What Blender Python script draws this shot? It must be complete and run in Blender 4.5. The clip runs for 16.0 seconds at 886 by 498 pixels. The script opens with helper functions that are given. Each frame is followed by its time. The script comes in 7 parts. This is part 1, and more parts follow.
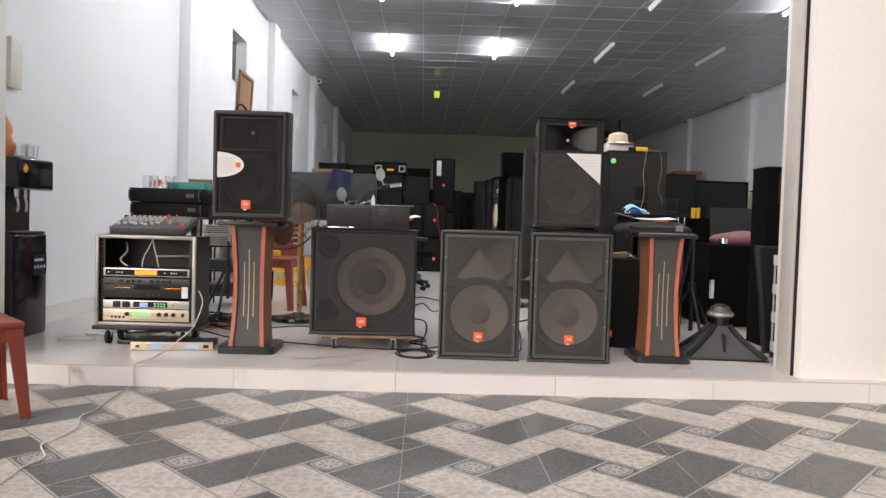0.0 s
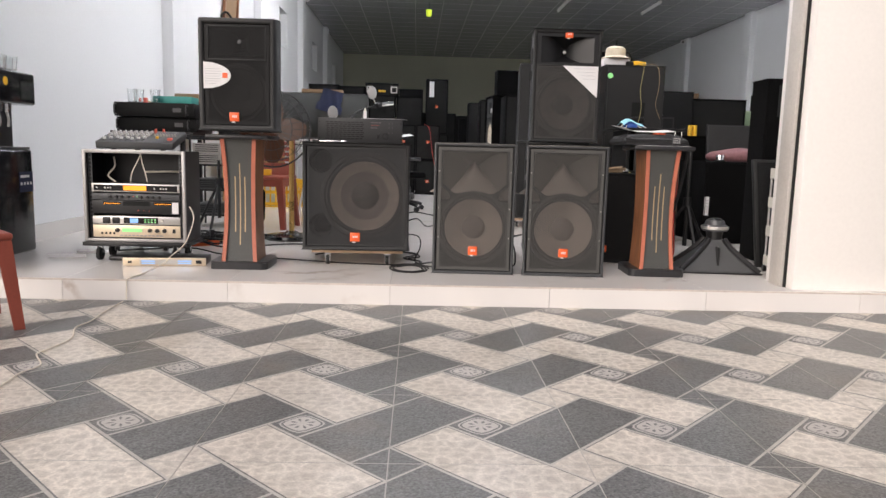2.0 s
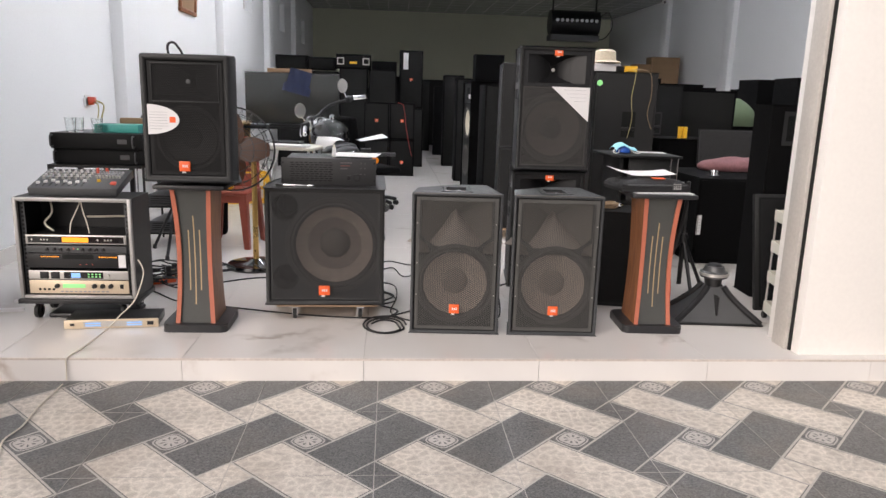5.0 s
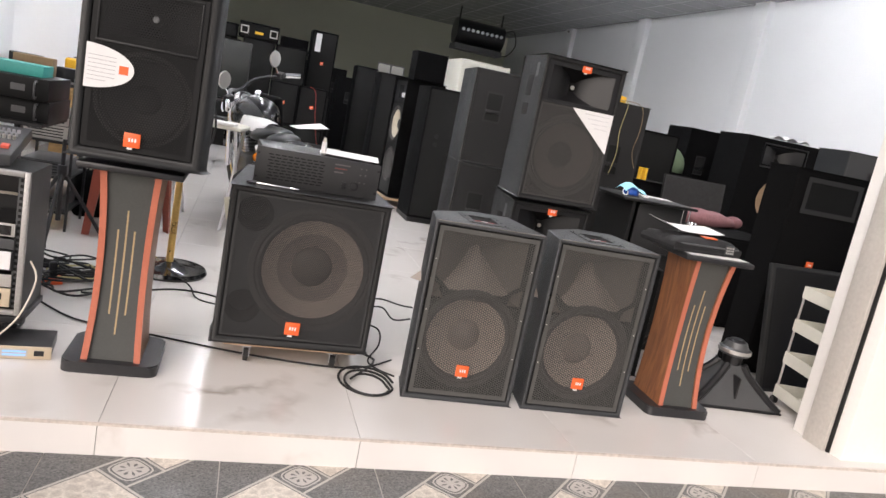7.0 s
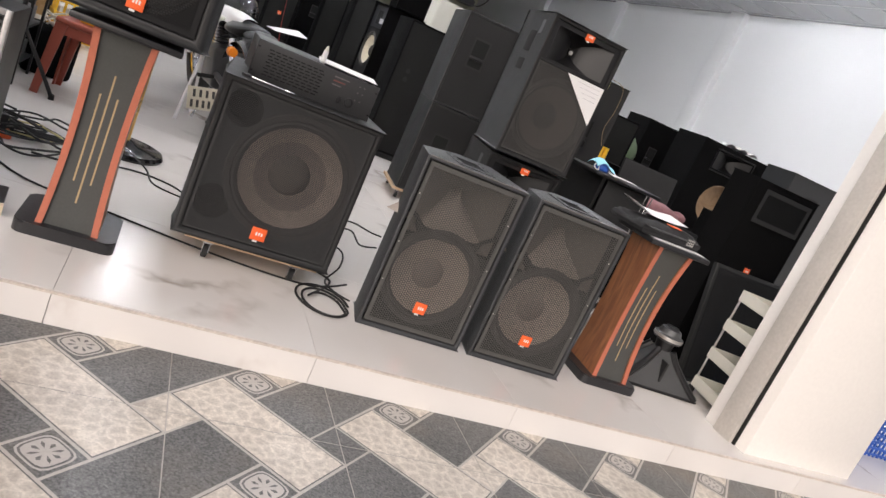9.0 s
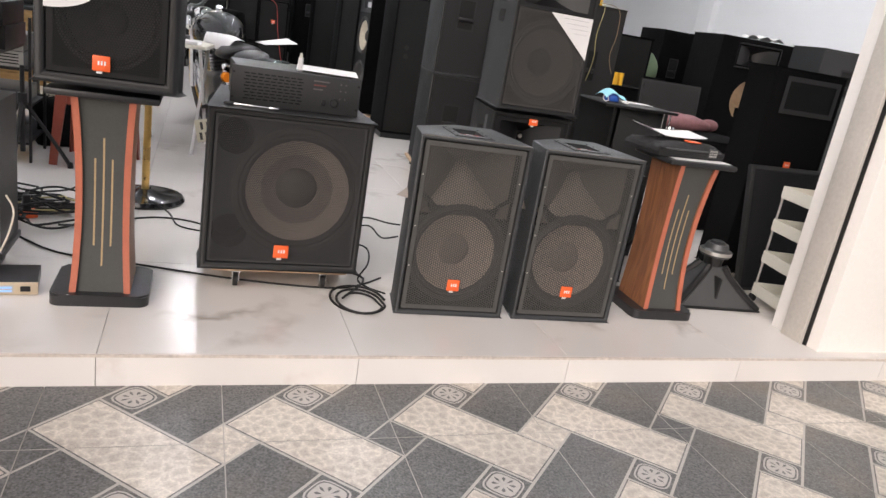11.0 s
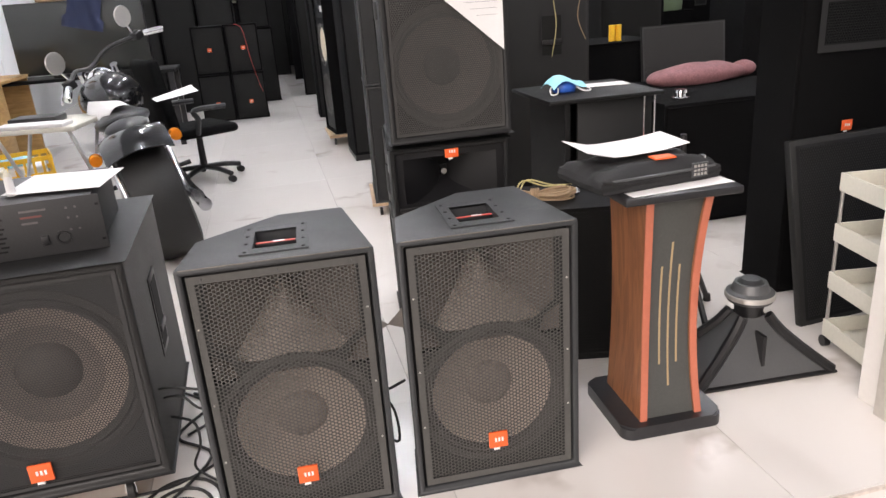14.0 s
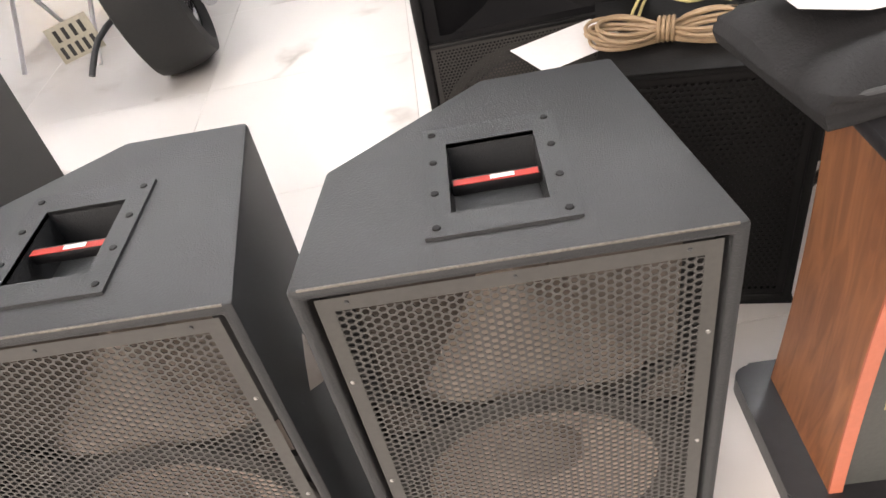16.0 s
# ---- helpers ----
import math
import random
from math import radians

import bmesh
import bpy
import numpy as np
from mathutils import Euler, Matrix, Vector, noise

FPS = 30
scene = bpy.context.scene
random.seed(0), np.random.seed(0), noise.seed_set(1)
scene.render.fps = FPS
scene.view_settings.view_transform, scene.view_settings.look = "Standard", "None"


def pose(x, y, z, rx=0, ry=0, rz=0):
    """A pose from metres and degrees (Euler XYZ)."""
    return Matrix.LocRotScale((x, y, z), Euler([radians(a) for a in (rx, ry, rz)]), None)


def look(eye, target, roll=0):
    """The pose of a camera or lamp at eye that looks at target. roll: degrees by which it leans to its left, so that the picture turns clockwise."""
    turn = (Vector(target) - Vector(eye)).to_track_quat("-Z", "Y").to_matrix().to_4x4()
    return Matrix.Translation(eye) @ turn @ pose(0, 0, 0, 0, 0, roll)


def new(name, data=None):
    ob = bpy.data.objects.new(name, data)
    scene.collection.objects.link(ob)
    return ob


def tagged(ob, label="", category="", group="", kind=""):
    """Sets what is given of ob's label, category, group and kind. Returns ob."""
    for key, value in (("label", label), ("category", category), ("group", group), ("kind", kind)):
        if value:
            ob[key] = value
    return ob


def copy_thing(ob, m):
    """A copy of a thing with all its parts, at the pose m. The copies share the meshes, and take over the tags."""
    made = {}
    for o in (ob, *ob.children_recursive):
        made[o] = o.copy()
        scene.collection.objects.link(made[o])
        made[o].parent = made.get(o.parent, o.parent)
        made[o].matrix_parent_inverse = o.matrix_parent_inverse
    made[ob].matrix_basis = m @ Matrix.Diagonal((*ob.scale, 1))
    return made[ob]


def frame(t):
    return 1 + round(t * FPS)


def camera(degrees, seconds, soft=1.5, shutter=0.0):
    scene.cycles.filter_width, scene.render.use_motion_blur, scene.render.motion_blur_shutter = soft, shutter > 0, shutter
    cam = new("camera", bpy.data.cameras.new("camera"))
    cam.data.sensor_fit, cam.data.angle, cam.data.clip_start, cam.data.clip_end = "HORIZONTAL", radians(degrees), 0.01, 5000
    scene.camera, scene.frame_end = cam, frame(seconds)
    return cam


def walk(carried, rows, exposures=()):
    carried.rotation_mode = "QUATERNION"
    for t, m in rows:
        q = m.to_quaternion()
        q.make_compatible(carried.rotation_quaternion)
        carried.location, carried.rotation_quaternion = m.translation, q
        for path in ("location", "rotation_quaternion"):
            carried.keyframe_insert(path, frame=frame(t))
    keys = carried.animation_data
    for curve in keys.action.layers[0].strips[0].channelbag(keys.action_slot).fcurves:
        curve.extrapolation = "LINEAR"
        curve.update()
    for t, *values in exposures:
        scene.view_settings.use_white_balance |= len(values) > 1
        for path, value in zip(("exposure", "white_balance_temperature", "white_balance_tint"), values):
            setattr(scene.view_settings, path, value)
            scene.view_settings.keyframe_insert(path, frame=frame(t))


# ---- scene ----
cam = camera(63.7, 16.0)
PATH = [
    (0, (0.122, -3.529, 0.741), (0.176, -1.531, 0.671), 1.7),
    (0.5, (0.117, -3.526, 0.734), (0.169, -1.529, 0.635), 1.4),
    (1, (0.111, -3.499, 0.697), (0.166, -1.507, 0.533), 1.3),
    (1.5, (0.125, -3.495, 0.676), (0.191, -1.508, 0.456), 1.4),
    (2, (0.121, -3.497, 0.663), (0.199, -1.517, 0.392), 1.5),
    (2.5, (0.125, -3.499, 0.651), (0.213, -1.524, 0.345), 1.5),
    (3, (0.127, -3.485, 0.682), (0.224, -1.516, 0.347), 1.5),
    (3.5, (0.162, -3.463, 0.918), (0.277, -1.502, 0.542), 1.6),
    (4, (0.195, -3.44, 1.147), (0.324, -1.483, 0.754), 1.6),
    (4.2, (0.178, -3.388, 1.163), (0.303, -1.432, 0.767), 1.5),
    (6.3, (-0.151, -2.326, 1.166), (0.099, -0.392, 0.721), 3.1),
    (6.5, (-0.232, -2.224, 1.142), (0.044, -0.291, 0.709), 3.7),
    (7, (-0.5, -2.134, 1.099), (0.071, -0.254, 0.725), 11.4),
    (7.5, (-0.684, -2.123, 1.028), (0.09, -0.313, 0.677), 21.5),
    (8, (-0.733, -2.114, 1.051), (0.055, -0.315, 0.676), 23.4),
    (8.5, (-0.719, -2.094, 1.028), (0.074, -0.305, 0.618), 24.0),
    (9, (-0.691, -2.069, 1.006), (0.117, -0.296, 0.556), 24.4),
    (9.2, (-0.697, -2.067, 1.002), (0.116, -0.298, 0.542), 24.5),
    (11.3, (-0.476, -2.104, 1.137), (0.099, -0.285, 0.537), 5.5),
    (11.5, (-0.363, -2.091, 1.181), (0.143, -0.244, 0.607), 2.9),
    (12, (-0.181, -2.075, 1.227), (0.268, -0.195, 0.713), 1.8),
    (12.5, (-0.059, -1.835, 1.226), (0.716, -0.067, 0.702), 2.5),
    (13, (0.156, -1.664, 1.226), (0.793, 0.139, 0.639), -0.7),
    (13.5, (0.355, -1.455, 1.225), (0.762, 0.38, 0.542), -3.5),
    (14, (0.475, -1.188, 1.247), (0.887, 0.647, 0.568), -4.2),
    (14.5, (0.608, -0.954, 1.221), (0.781, 0.888, 0.461), -5.7),
    (15, (0.685, -0.681, 1.186), (0.623, 1.085, 0.248), -8.1),
    (15.5, (0.727, -0.401, 1.182), (0.689, 1.269, 0.082), -9.6),
    (16, (0.9, -0.161, 1.157), (0.811, 1.371, -0.125), -12.8),
]
walk(cam, [(t, look(eye, target, roll)) for t, eye, target, roll in PATH],
     exposures=[(0, -0.15, 6800, 16), (2.5, 0.02, 6720, 16), (4.0, -0.04, 6680, 16), (6.5, 0.13, 6750, 16), (7.0, 0.22, 6750, 16), (8.0, 0.1, 6750, 16), (9.0, 0.0, 6780, 16), (13.0, 0.14, 6750, 16), (14.0, 0.28, 6800, 17), (15.0, 0.45, 6950, 18), (16.0, 0.58, 7100, 17)])

# ---- world, sun, lamps ----
world = bpy.data.worlds.new("sky")
scene.world = world
world.use_nodes = True
wn, wl = world.node_tree.nodes, world.node_tree.links
sky = wn.new("ShaderNodeTexSky")
sky.sky_type, sky.sun_disc = 'NISHITA', False
sky.sun_elevation, sky.sun_rotation = radians(32), radians(218)
sky.dust_density = 4.0
soft_sky = wn.new("ShaderNodeHueSaturation")
soft_sky.inputs["Saturation"].default_value = 0.35
wl.new(sky.outputs[0], soft_sky.inputs["Color"])
wl.new(soft_sky.outputs[0], wn["Background"].inputs[0])
wn["Background"].inputs[1].default_value = 0.12

sun = new("sun", bpy.data.lights.new("sun", 'SUN'))
sun.data.energy, sun.data.angle, sun.data.color = 1.4, radians(60), (1.0, 0.96, 0.9)
sun.matrix_world = look((-5.5, -7, 5.6), (0, 0, 0))


# ---- materials ----
def material(name, color, rough=0.5, metal=0.0, var=0.12, scale=6.0, fine=90.0, bump=0.02, spec=0.5, coat=0.0, stain=None):
    """A surface with broad and fine variation of colour, gloss and relief. color: base colour."""
    m = bpy.data.materials.new(name)
    m.use_nodes = True
    n, l = m.node_tree.nodes, m.node_tree.links
    p = n["Principled BSDF"]
    tc = n.new("ShaderNodeTexCoord")
    a, b = n.new("ShaderNodeTexNoise"), n.new("ShaderNodeTexNoise")
    a.inputs["Scale"].default_value, a.inputs["Detail"].default_value = scale, 4
    b.inputs["Scale"].default_value, b.inputs["Detail"].default_value = fine, 3
    for t in (a, b):
        l.new(tc.outputs["Object"], t.inputs["Vector"])
    add = n.new("ShaderNodeMath")
    add.operation = 'ADD'
    l.new(a.outputs[0], add.inputs[0])
    l.new(b.outputs[0], add.inputs[1])
    ramp = n.new("ShaderNodeMapRange")
    ramp.inputs[1].default_value, ramp.inputs[2].default_value = 0.6, 1.4
    ramp.inputs[3].default_value, ramp.inputs[4].default_value = 1 - var, 1 + var
    l.new(add.outputs[0], ramp.inputs[0])
    mul = n.new("ShaderNodeVectorMath")
    mul.operation = 'SCALE'
    mul.inputs[0].default_value = color
    l.new(ramp.outputs[0], mul.inputs["Scale"])
    out = mul.outputs[0]
    if stain:
        mix = n.new("ShaderNodeMix")
        mix.data_type = 'RGBA'
        s = n.new("ShaderNodeTexNoise")
        s.inputs["Scale"].default_value, s.inputs["Detail"].default_value = scale * 0.5, 6
        l.new(tc.outputs["Object"], s.inputs["Vector"])
        r = n.new("ShaderNodeMapRange")
        r.inputs[1].default_value, r.inputs[2].default_value = 0.55, 0.75
        l.new(s.outputs[0], r.inputs[0])
        l.new(r.outputs[0], mix.inputs[0])
        l.new(out, mix.inputs[6])
        mix.inputs[7].default_value = (*stain, 1)
        out = mix.outputs[2]
    l.new(out, p.inputs["Base Color"])
    rr = n.new("ShaderNodeMapRange")
    rr.inputs[3].default_value, rr.inputs[4].default_value = max(0.02, rough * 0.85), min(1, rough * 1.15)
    l.new(a.outputs[0], rr.inputs[0])
    l.new(rr.outputs[0], p.inputs["Roughness"])
    p.inputs["Metallic"].default_value = metal
    p.inputs["Specular IOR Level"].default_value = spec
    p.inputs["Coat Weight"].default_value = coat
    if bump:
        bp = n.new("ShaderNodeBump")
        bp.inputs["Strength"].default_value, bp.inputs["Distance"].default_value = min(1, bump * 10), 0.002
        l.new(b.outputs[0], bp.inputs["Height"])
        l.new(bp.outputs[0], p.inputs["Normal"])
    return m


def glass(name, color, rough=0.02):
    m = bpy.data.materials.new(name)
    m.use_nodes = True
    p = m.node_tree.nodes["Principled BSDF"]
    p.inputs["Base Color"].default_value = (*color, 1)
    p.inputs["Roughness"].default_value = rough
    p.inputs["Transmission Weight"].default_value = 1.0
    return m


def glow(name, color, strength):
    m = bpy.data.materials.new(name)
    m.use_nodes = True
    p = m.node_tree.nodes["Principled BSDF"]
    p.inputs["Base Color"].default_value = (*color, 1)
    p.inputs["Emission Color"].default_value = (*color, 1)
    p.inputs["Emission Strength"].default_value = strength
    return m


def marble(name, base, vein, rough, scale, random_shift=True):
    """Polished stone: thin wandering veins, each tile shifted by its own chance."""
    m = bpy.data.materials.new(name)
    m.use_nodes = True
    n, l = m.node_tree.nodes, m.node_tree.links
    p = n["Principled BSDF"]
    geo = n.new("ShaderNodeNewGeometry")
    oi = n.new("ShaderNodeObjectInfo")
    sh = n.new("ShaderNodeVectorMath")
    sh.operation = 'MULTIPLY_ADD'
    comb = n.new("ShaderNodeCombineXYZ")
    for k in range(3):
        l.new(oi.outputs["Random"], comb.inputs[k])
    l.new(comb.outputs[0], sh.inputs[0])
    sh.inputs[1].default_value = (13, 29, 7) if random_shift else (0, 0, 0)
    l.new(geo.outputs["Position"], sh.inputs[2])
    warp = n.new("ShaderNodeTexNoise")
    warp.inputs["Scale"].default_value, warp.inputs["Detail"].default_value = scale, 5
    l.new(sh.outputs[0], warp.inputs["Vector"])
    d = n.new("ShaderNodeMath")
    d.operation = 'SUBTRACT'
    l.new(warp.outputs[0], d.inputs[0])
    d.inputs[1].default_value = 0.5
    ab = n.new("ShaderNodeMath")
    ab.operation = 'ABSOLUTE'
    l.new(d.outputs[0], ab.inputs[0])
    line = n.new("ShaderNodeMapRange")
    line.inputs[1].default_value, line.inputs[2].default_value = 0.0, 0.03
    line.inputs[3].default_value, line.inputs[4].default_value = 1.0, 0.0
    l.new(ab.outputs[0], line.inputs[0])
    where = n.new("ShaderNodeTexNoise")
    where.inputs["Scale"].default_value, where.inputs["Detail"].default_value = scale * 1.3, 3
    l.new(sh.outputs[0], where.inputs["Vector"])
    wr = n.new("ShaderNodeMapRange")
    wr.inputs[1].default_value, wr.inputs[2].default_value = 0.55, 0.74
    l.new(where.outputs[0], wr.inputs[0])
    both = n.new("ShaderNodeMath")
    both.operation = 'MULTIPLY'
    l.new(line.outputs[0], both.inputs[0])
    l.new(wr.outputs[0], both.inputs[1])
    cloud = n.new("ShaderNodeTexNoise")
    cloud.inputs["Scale"].default_value, cloud.inputs["Detail"].default_value = scale * 0.8, 6
    l.new(sh.outputs[0], cloud.inputs["Vector"])
    cr = n.new("ShaderNodeMapRange")
    cr.inputs[1].default_value, cr.inputs[2].default_value = 0.35, 0.75
    cr.inputs[3].default_value, cr.inputs[4].default_value = 0.0, 0.16
    l.new(cloud.outputs[0], cr.inputs[0])
    ad = n.new("ShaderNodeMath")
    ad.operation, ad.use_clamp = 'ADD', True
    l.new(both.outputs[0], ad.inputs[0])
    l.new(cr.outputs[0], ad.inputs[1])
    mix = n.new("ShaderNodeMix")
    mix.data_type = 'RGBA'
    l.new(ad.outputs[0], mix.inputs[0])
    mix.inputs[6].default_value, mix.inputs[7].default_value = (*base, 1), (*vein, 1)
    l.new(mix.outputs[2], p.inputs["Base Color"])
    rr = n.new("ShaderNodeMapRange")
    rr.inputs[3].default_value, rr.inputs[4].default_value = rough * 0.7, rough * 1.5
    l.new(cloud.outputs[0], rr.inputs[0])
    l.new(rr.outputs[0], p.inputs["Roughness"])
    return m


def cobble(name, light, joint, size, rough, speck):
    """Printed stone: rounded pebbles with a paler net between them, and fine speckle."""
    m = bpy.data.materials.new(name)
    m.use_nodes = True
    n, l = m.node_tree.nodes, m.node_tree.links
    p = n["Principled BSDF"]
    geo = n.new("ShaderNodeNewGeometry")
    oi = n.new("ShaderNodeObjectInfo")
    comb = n.new("ShaderNodeCombineXYZ")
    for k in range(3):
        l.new(oi.outputs["Random"], comb.inputs[k])
    sh = n.new("ShaderNodeVectorMath")
    sh.operation = 'MULTIPLY_ADD'
    l.new(comb.outputs[0], sh.inputs[0])
    sh.inputs[1].default_value = (3, 5, 0)
    l.new(geo.outputs["Position"], sh.inputs[2])
    wn_ = n.new("ShaderNodeTexNoise")
    wn_.inputs["Scale"].default_value, wn_.inputs["Detail"].default_value = 17, 3
    l.new(geo.outputs["Position"], wn_.inputs["Vector"])
    warp = n.new("ShaderNodeVectorMath")
    warp.operation = 'MULTIPLY_ADD'
    l.new(wn_.outputs["Color"], warp.inputs[0])
    warp.inputs[1].default_value = (0.045, 0.045, 0)
    l.new(sh.outputs[0], warp.inputs[2])
    v = n.new("ShaderNodeTexVoronoi")
    v.feature = 'DISTANCE_TO_EDGE'
    v.inputs["Scale"].default_value, v.inputs["Randomness"].default_value = size, 0.8
    l.new(warp.outputs[0], v.inputs["Vector"])
    cells = n.new("ShaderNodeTexVoronoi")
    cells.inputs["Scale"].default_value, cells.inputs["Randomness"].default_value = size, 0.8
    l.new(warp.outputs[0], cells.inputs["Vector"])
    edge = n.new("ShaderNodeMapRange")
    edge.inputs[1].default_value, edge.inputs[2].default_value = 0.02, 0.30
    l.new(v.outputs[0], edge.inputs[0])
    mix = n.new("ShaderNodeMix")
    mix.data_type = 'RGBA'
    l.new(edge.outputs[0], mix.inputs[0])
    mix.inputs[6].default_value, mix.inputs[7].default_value = (*joint, 1), (*light, 1)
    gray = n.new("ShaderNodeRGBToBW")
    l.new(cells.outputs["Color"], gray.inputs[0])
    ns = n.new("ShaderNodeTexNoise")
    ns.inputs["Scale"].default_value, ns.inputs["Detail"].default_value = 170, 5
    l.new(geo.outputs["Position"], ns.inputs["Vector"])
    big = n.new("ShaderNodeTexNoise")
    big.inputs["Scale"].default_value, big.inputs["Detail"].default_value = 1.7, 5
    l.new(geo.outputs["Position"], big.inputs["Vector"])
    s1 = n.new("ShaderNodeMapRange")
    s1.inputs[1].default_value, s1.inputs[2].default_value = 0.3, 0.7
    s1.inputs[3].default_value, s1.inputs[4].default_value = 1 - speck, 1 + speck
    l.new(ns.outputs[0], s1.inputs[0])
    s2 = n.new("ShaderNodeMapRange")
    s2.inputs[3].default_value, s2.inputs[4].default_value = 0.9, 1.1
    l.new(gray.outputs[0], s2.inputs[0])
    s3 = n.new("ShaderNodeMapRange")
    s3.inputs[1].default_value, s3.inputs[2].default_value = 0.3, 0.7
    s3.inputs[3].default_value, s3.inputs[4].default_value = 0.82, 1.14
    l.new(big.outputs[0], s3.inputs[0])
    f, g = n.new("ShaderNodeMath"), n.new("ShaderNodeMath")
    f.operation = g.operation = 'MULTIPLY'
    l.new(s1.outputs[0], f.inputs[0])
    l.new(s2.outputs[0], f.inputs[1])
    l.new(f.outputs[0], g.inputs[0])
    l.new(s3.outputs[0], g.inputs[1])
    sc = n.new("ShaderNodeVectorMath")
    sc.operation = 'SCALE'
    l.new(mix.outputs[2], sc.inputs[0])
    l.new(g.outputs[0], sc.inputs["Scale"])
    grime = n.new("ShaderNodeTexNoise")
    grime.inputs["Scale"].default_value, grime.inputs["Detail"].default_value = 3.3, 7
    l.new(geo.outputs["Position"], grime.inputs["Vector"])
    gr = n.new("ShaderNodeMapRange")
    gr.inputs[1].default_value, gr.inputs[2].default_value = 0.52, 0.78
    gr.inputs[3].default_value, gr.inputs[4].default_value = 0.0, 0.45
    l.new(grime.outputs[0], gr.inputs[0])
    dirt = n.new("ShaderNodeMix")
    dirt.data_type = 'RGBA'
    l.new(gr.outputs[0], dirt.inputs[0])
    l.new(sc.outputs[0], dirt.inputs[6])
    dirt.inputs[7].default_value = (0.22, 0.175, 0.13, 1)
    l.new(dirt.outputs[2], p.inputs["Base Color"])
    rv = n.new("ShaderNodeMapRange")
    rv.inputs[3].default_value, rv.inputs[4].default_value = rough * 0.75, rough * 1.3
    l.new(grime.outputs[0], rv.inputs[0])
    l.new(rv.outputs[0], p.inputs["Roughness"])
    bp = n.new("ShaderNodeBump")
    bp.inputs["Strength"].default_value, bp.inputs["Distance"].default_value = 0.25, 0.002
    l.new(edge.outputs[0], bp.inputs["Height"])
    l.new(bp.outputs[0], p.inputs["Normal"])
    return m


def wood(name, dark, light, rough, stretch=(3, 3, 0.4), scale=14):
    m = bpy.data.materials.new(name)
    m.use_nodes = True
    n, l = m.node_tree.nodes, m.node_tree.links
    p = n["Principled BSDF"]
    tc = n.new("ShaderNodeTexCoord")
    mp = n.new("ShaderNodeMapping")
    mp.inputs["Scale"].default_value = stretch
    l.new(tc.outputs["Object"], mp.inputs["Vector"])
    t = n.new("ShaderNodeTexNoise")
    t.inputs["Scale"].default_value, t.inputs["Detail"].default_value, t.inputs["Distortion"].default_value = scale, 8, 1.2
    l.new(mp.outputs[0], t.inputs["Vector"])
    r = n.new("ShaderNodeMapRange")
    r.inputs[1].default_value, r.inputs[2].default_value = 0.3, 0.7
    l.new(t.outputs[0], r.inputs[0])
    mix = n.new("ShaderNodeMix")
    mix.data_type = 'RGBA'
    l.new(r.outputs[0], mix.inputs[0])
    mix.inputs[6].default_value, mix.inputs[7].default_value = (*dark, 1), (*light, 1)
    l.new(mix.outputs[2], p.inputs["Base Color"])
    p.inputs["Roughness"].default_value = rough
    return m


M_WALL = material("painted_plaster", (0.82, 0.83, 0.84), 0.75, var=0.03, scale=0.8, fine=60, bump=0.01)
M_PIER = material("cream_plaster", (0.84, 0.81, 0.77), 0.7, var=0.03, scale=1.2, fine=50, bump=0.01)
M_BACK = material("olive_plaster", (0.62, 0.62, 0.49), 0.8, var=0.05, scale=0.6, fine=40, bump=0.01)
M_CEIL = material("grey_ceiling_panel", (0.39, 0.40, 0.415), 0.13, var=0.02, scale=1.5, fine=30, bump=0.0)
M_CEIL_T = material("ceiling_rail", (0.40, 0.40, 0.42), 0.4, var=0.05)
M_MARBLE = marble("white_marble", (0.735, 0.705, 0.675), (0.29, 0.24, 0.20), 0.17, 1.2)
M_RISER = marble("marble_riser", (0.80, 0.77, 0.74), (0.5, 0.42, 0.36), 0.12, 2.2)
M_JOINT = material("grey_grout", (0.46, 0.43, 0.40), 0.9, var=0.15)
M_EDGE = material("worn_step_edge", (0.60, 0.53, 0.47), 0.6, var=0.3, scale=9, fine=60)
M_TLIGHT = cobble("paver_light", (0.525, 0.475, 0.415), (0.68, 0.625, 0.55), 25, 0.32, 0.17)
M_TDARK = cobble("paver_dark", (0.108, 0.108, 0.107), (0.135, 0.135, 0.132), 60, 0.34, 0.6)
M_TLINE = material("paver_line", (0.50, 0.47, 0.43), 0.5, var=0.12, scale=9)
M_TMOTIF = material("paver_motif", (0.50, 0.47, 0.44), 0.45, var=0.1, scale=20)
M_GROUND = material("courtyard_concrete", (0.20, 0.19, 0.18), 0.85, var=0.15, scale=0.5, fine=20)

M_CAB = material("textured_black_paint", (0.031, 0.033, 0.035), 0.48, var=0.10, scale=7, fine=420, bump=0.04)
M_CAB2 = material("black_carpet", (0.004, 0.004, 0.0043), 0.95, var=0.25, scale=9, fine=300, bump=0.05, spec=0.08)
M_CAB3 = material("satin_black_paint", (0.007, 0.0072, 0.0076), 0.55, var=0.15, scale=5, fine=250, bump=0.03, spec=0.22)
M_GRILLE = material("painted_steel_mesh", (0.072, 0.070, 0.066), 0.45, var=0.15, scale=8, fine=120, bump=0.0)
M_GRILLE_D = material("black_steel_mesh", (0.008, 0.008, 0.0085), 0.55, var=0.15, scale=8, fine=120, bump=0.0, spec=0.25)
M_CLOTH = material("grille_cloth", (0.012, 0.0118, 0.0115), 0.9, var=0.12, scale=5, fine=500, bump=0.06, spec=0.2)
M_CONE = material("paper_cone", (0.345, 0.283, 0.24), 0.8, var=0.12, scale=12, fine=150, bump=0.02)
M_CAP = material("dust_cap_paper", (0.22, 0.18, 0.155), 0.8, var=0.12, scale=14)
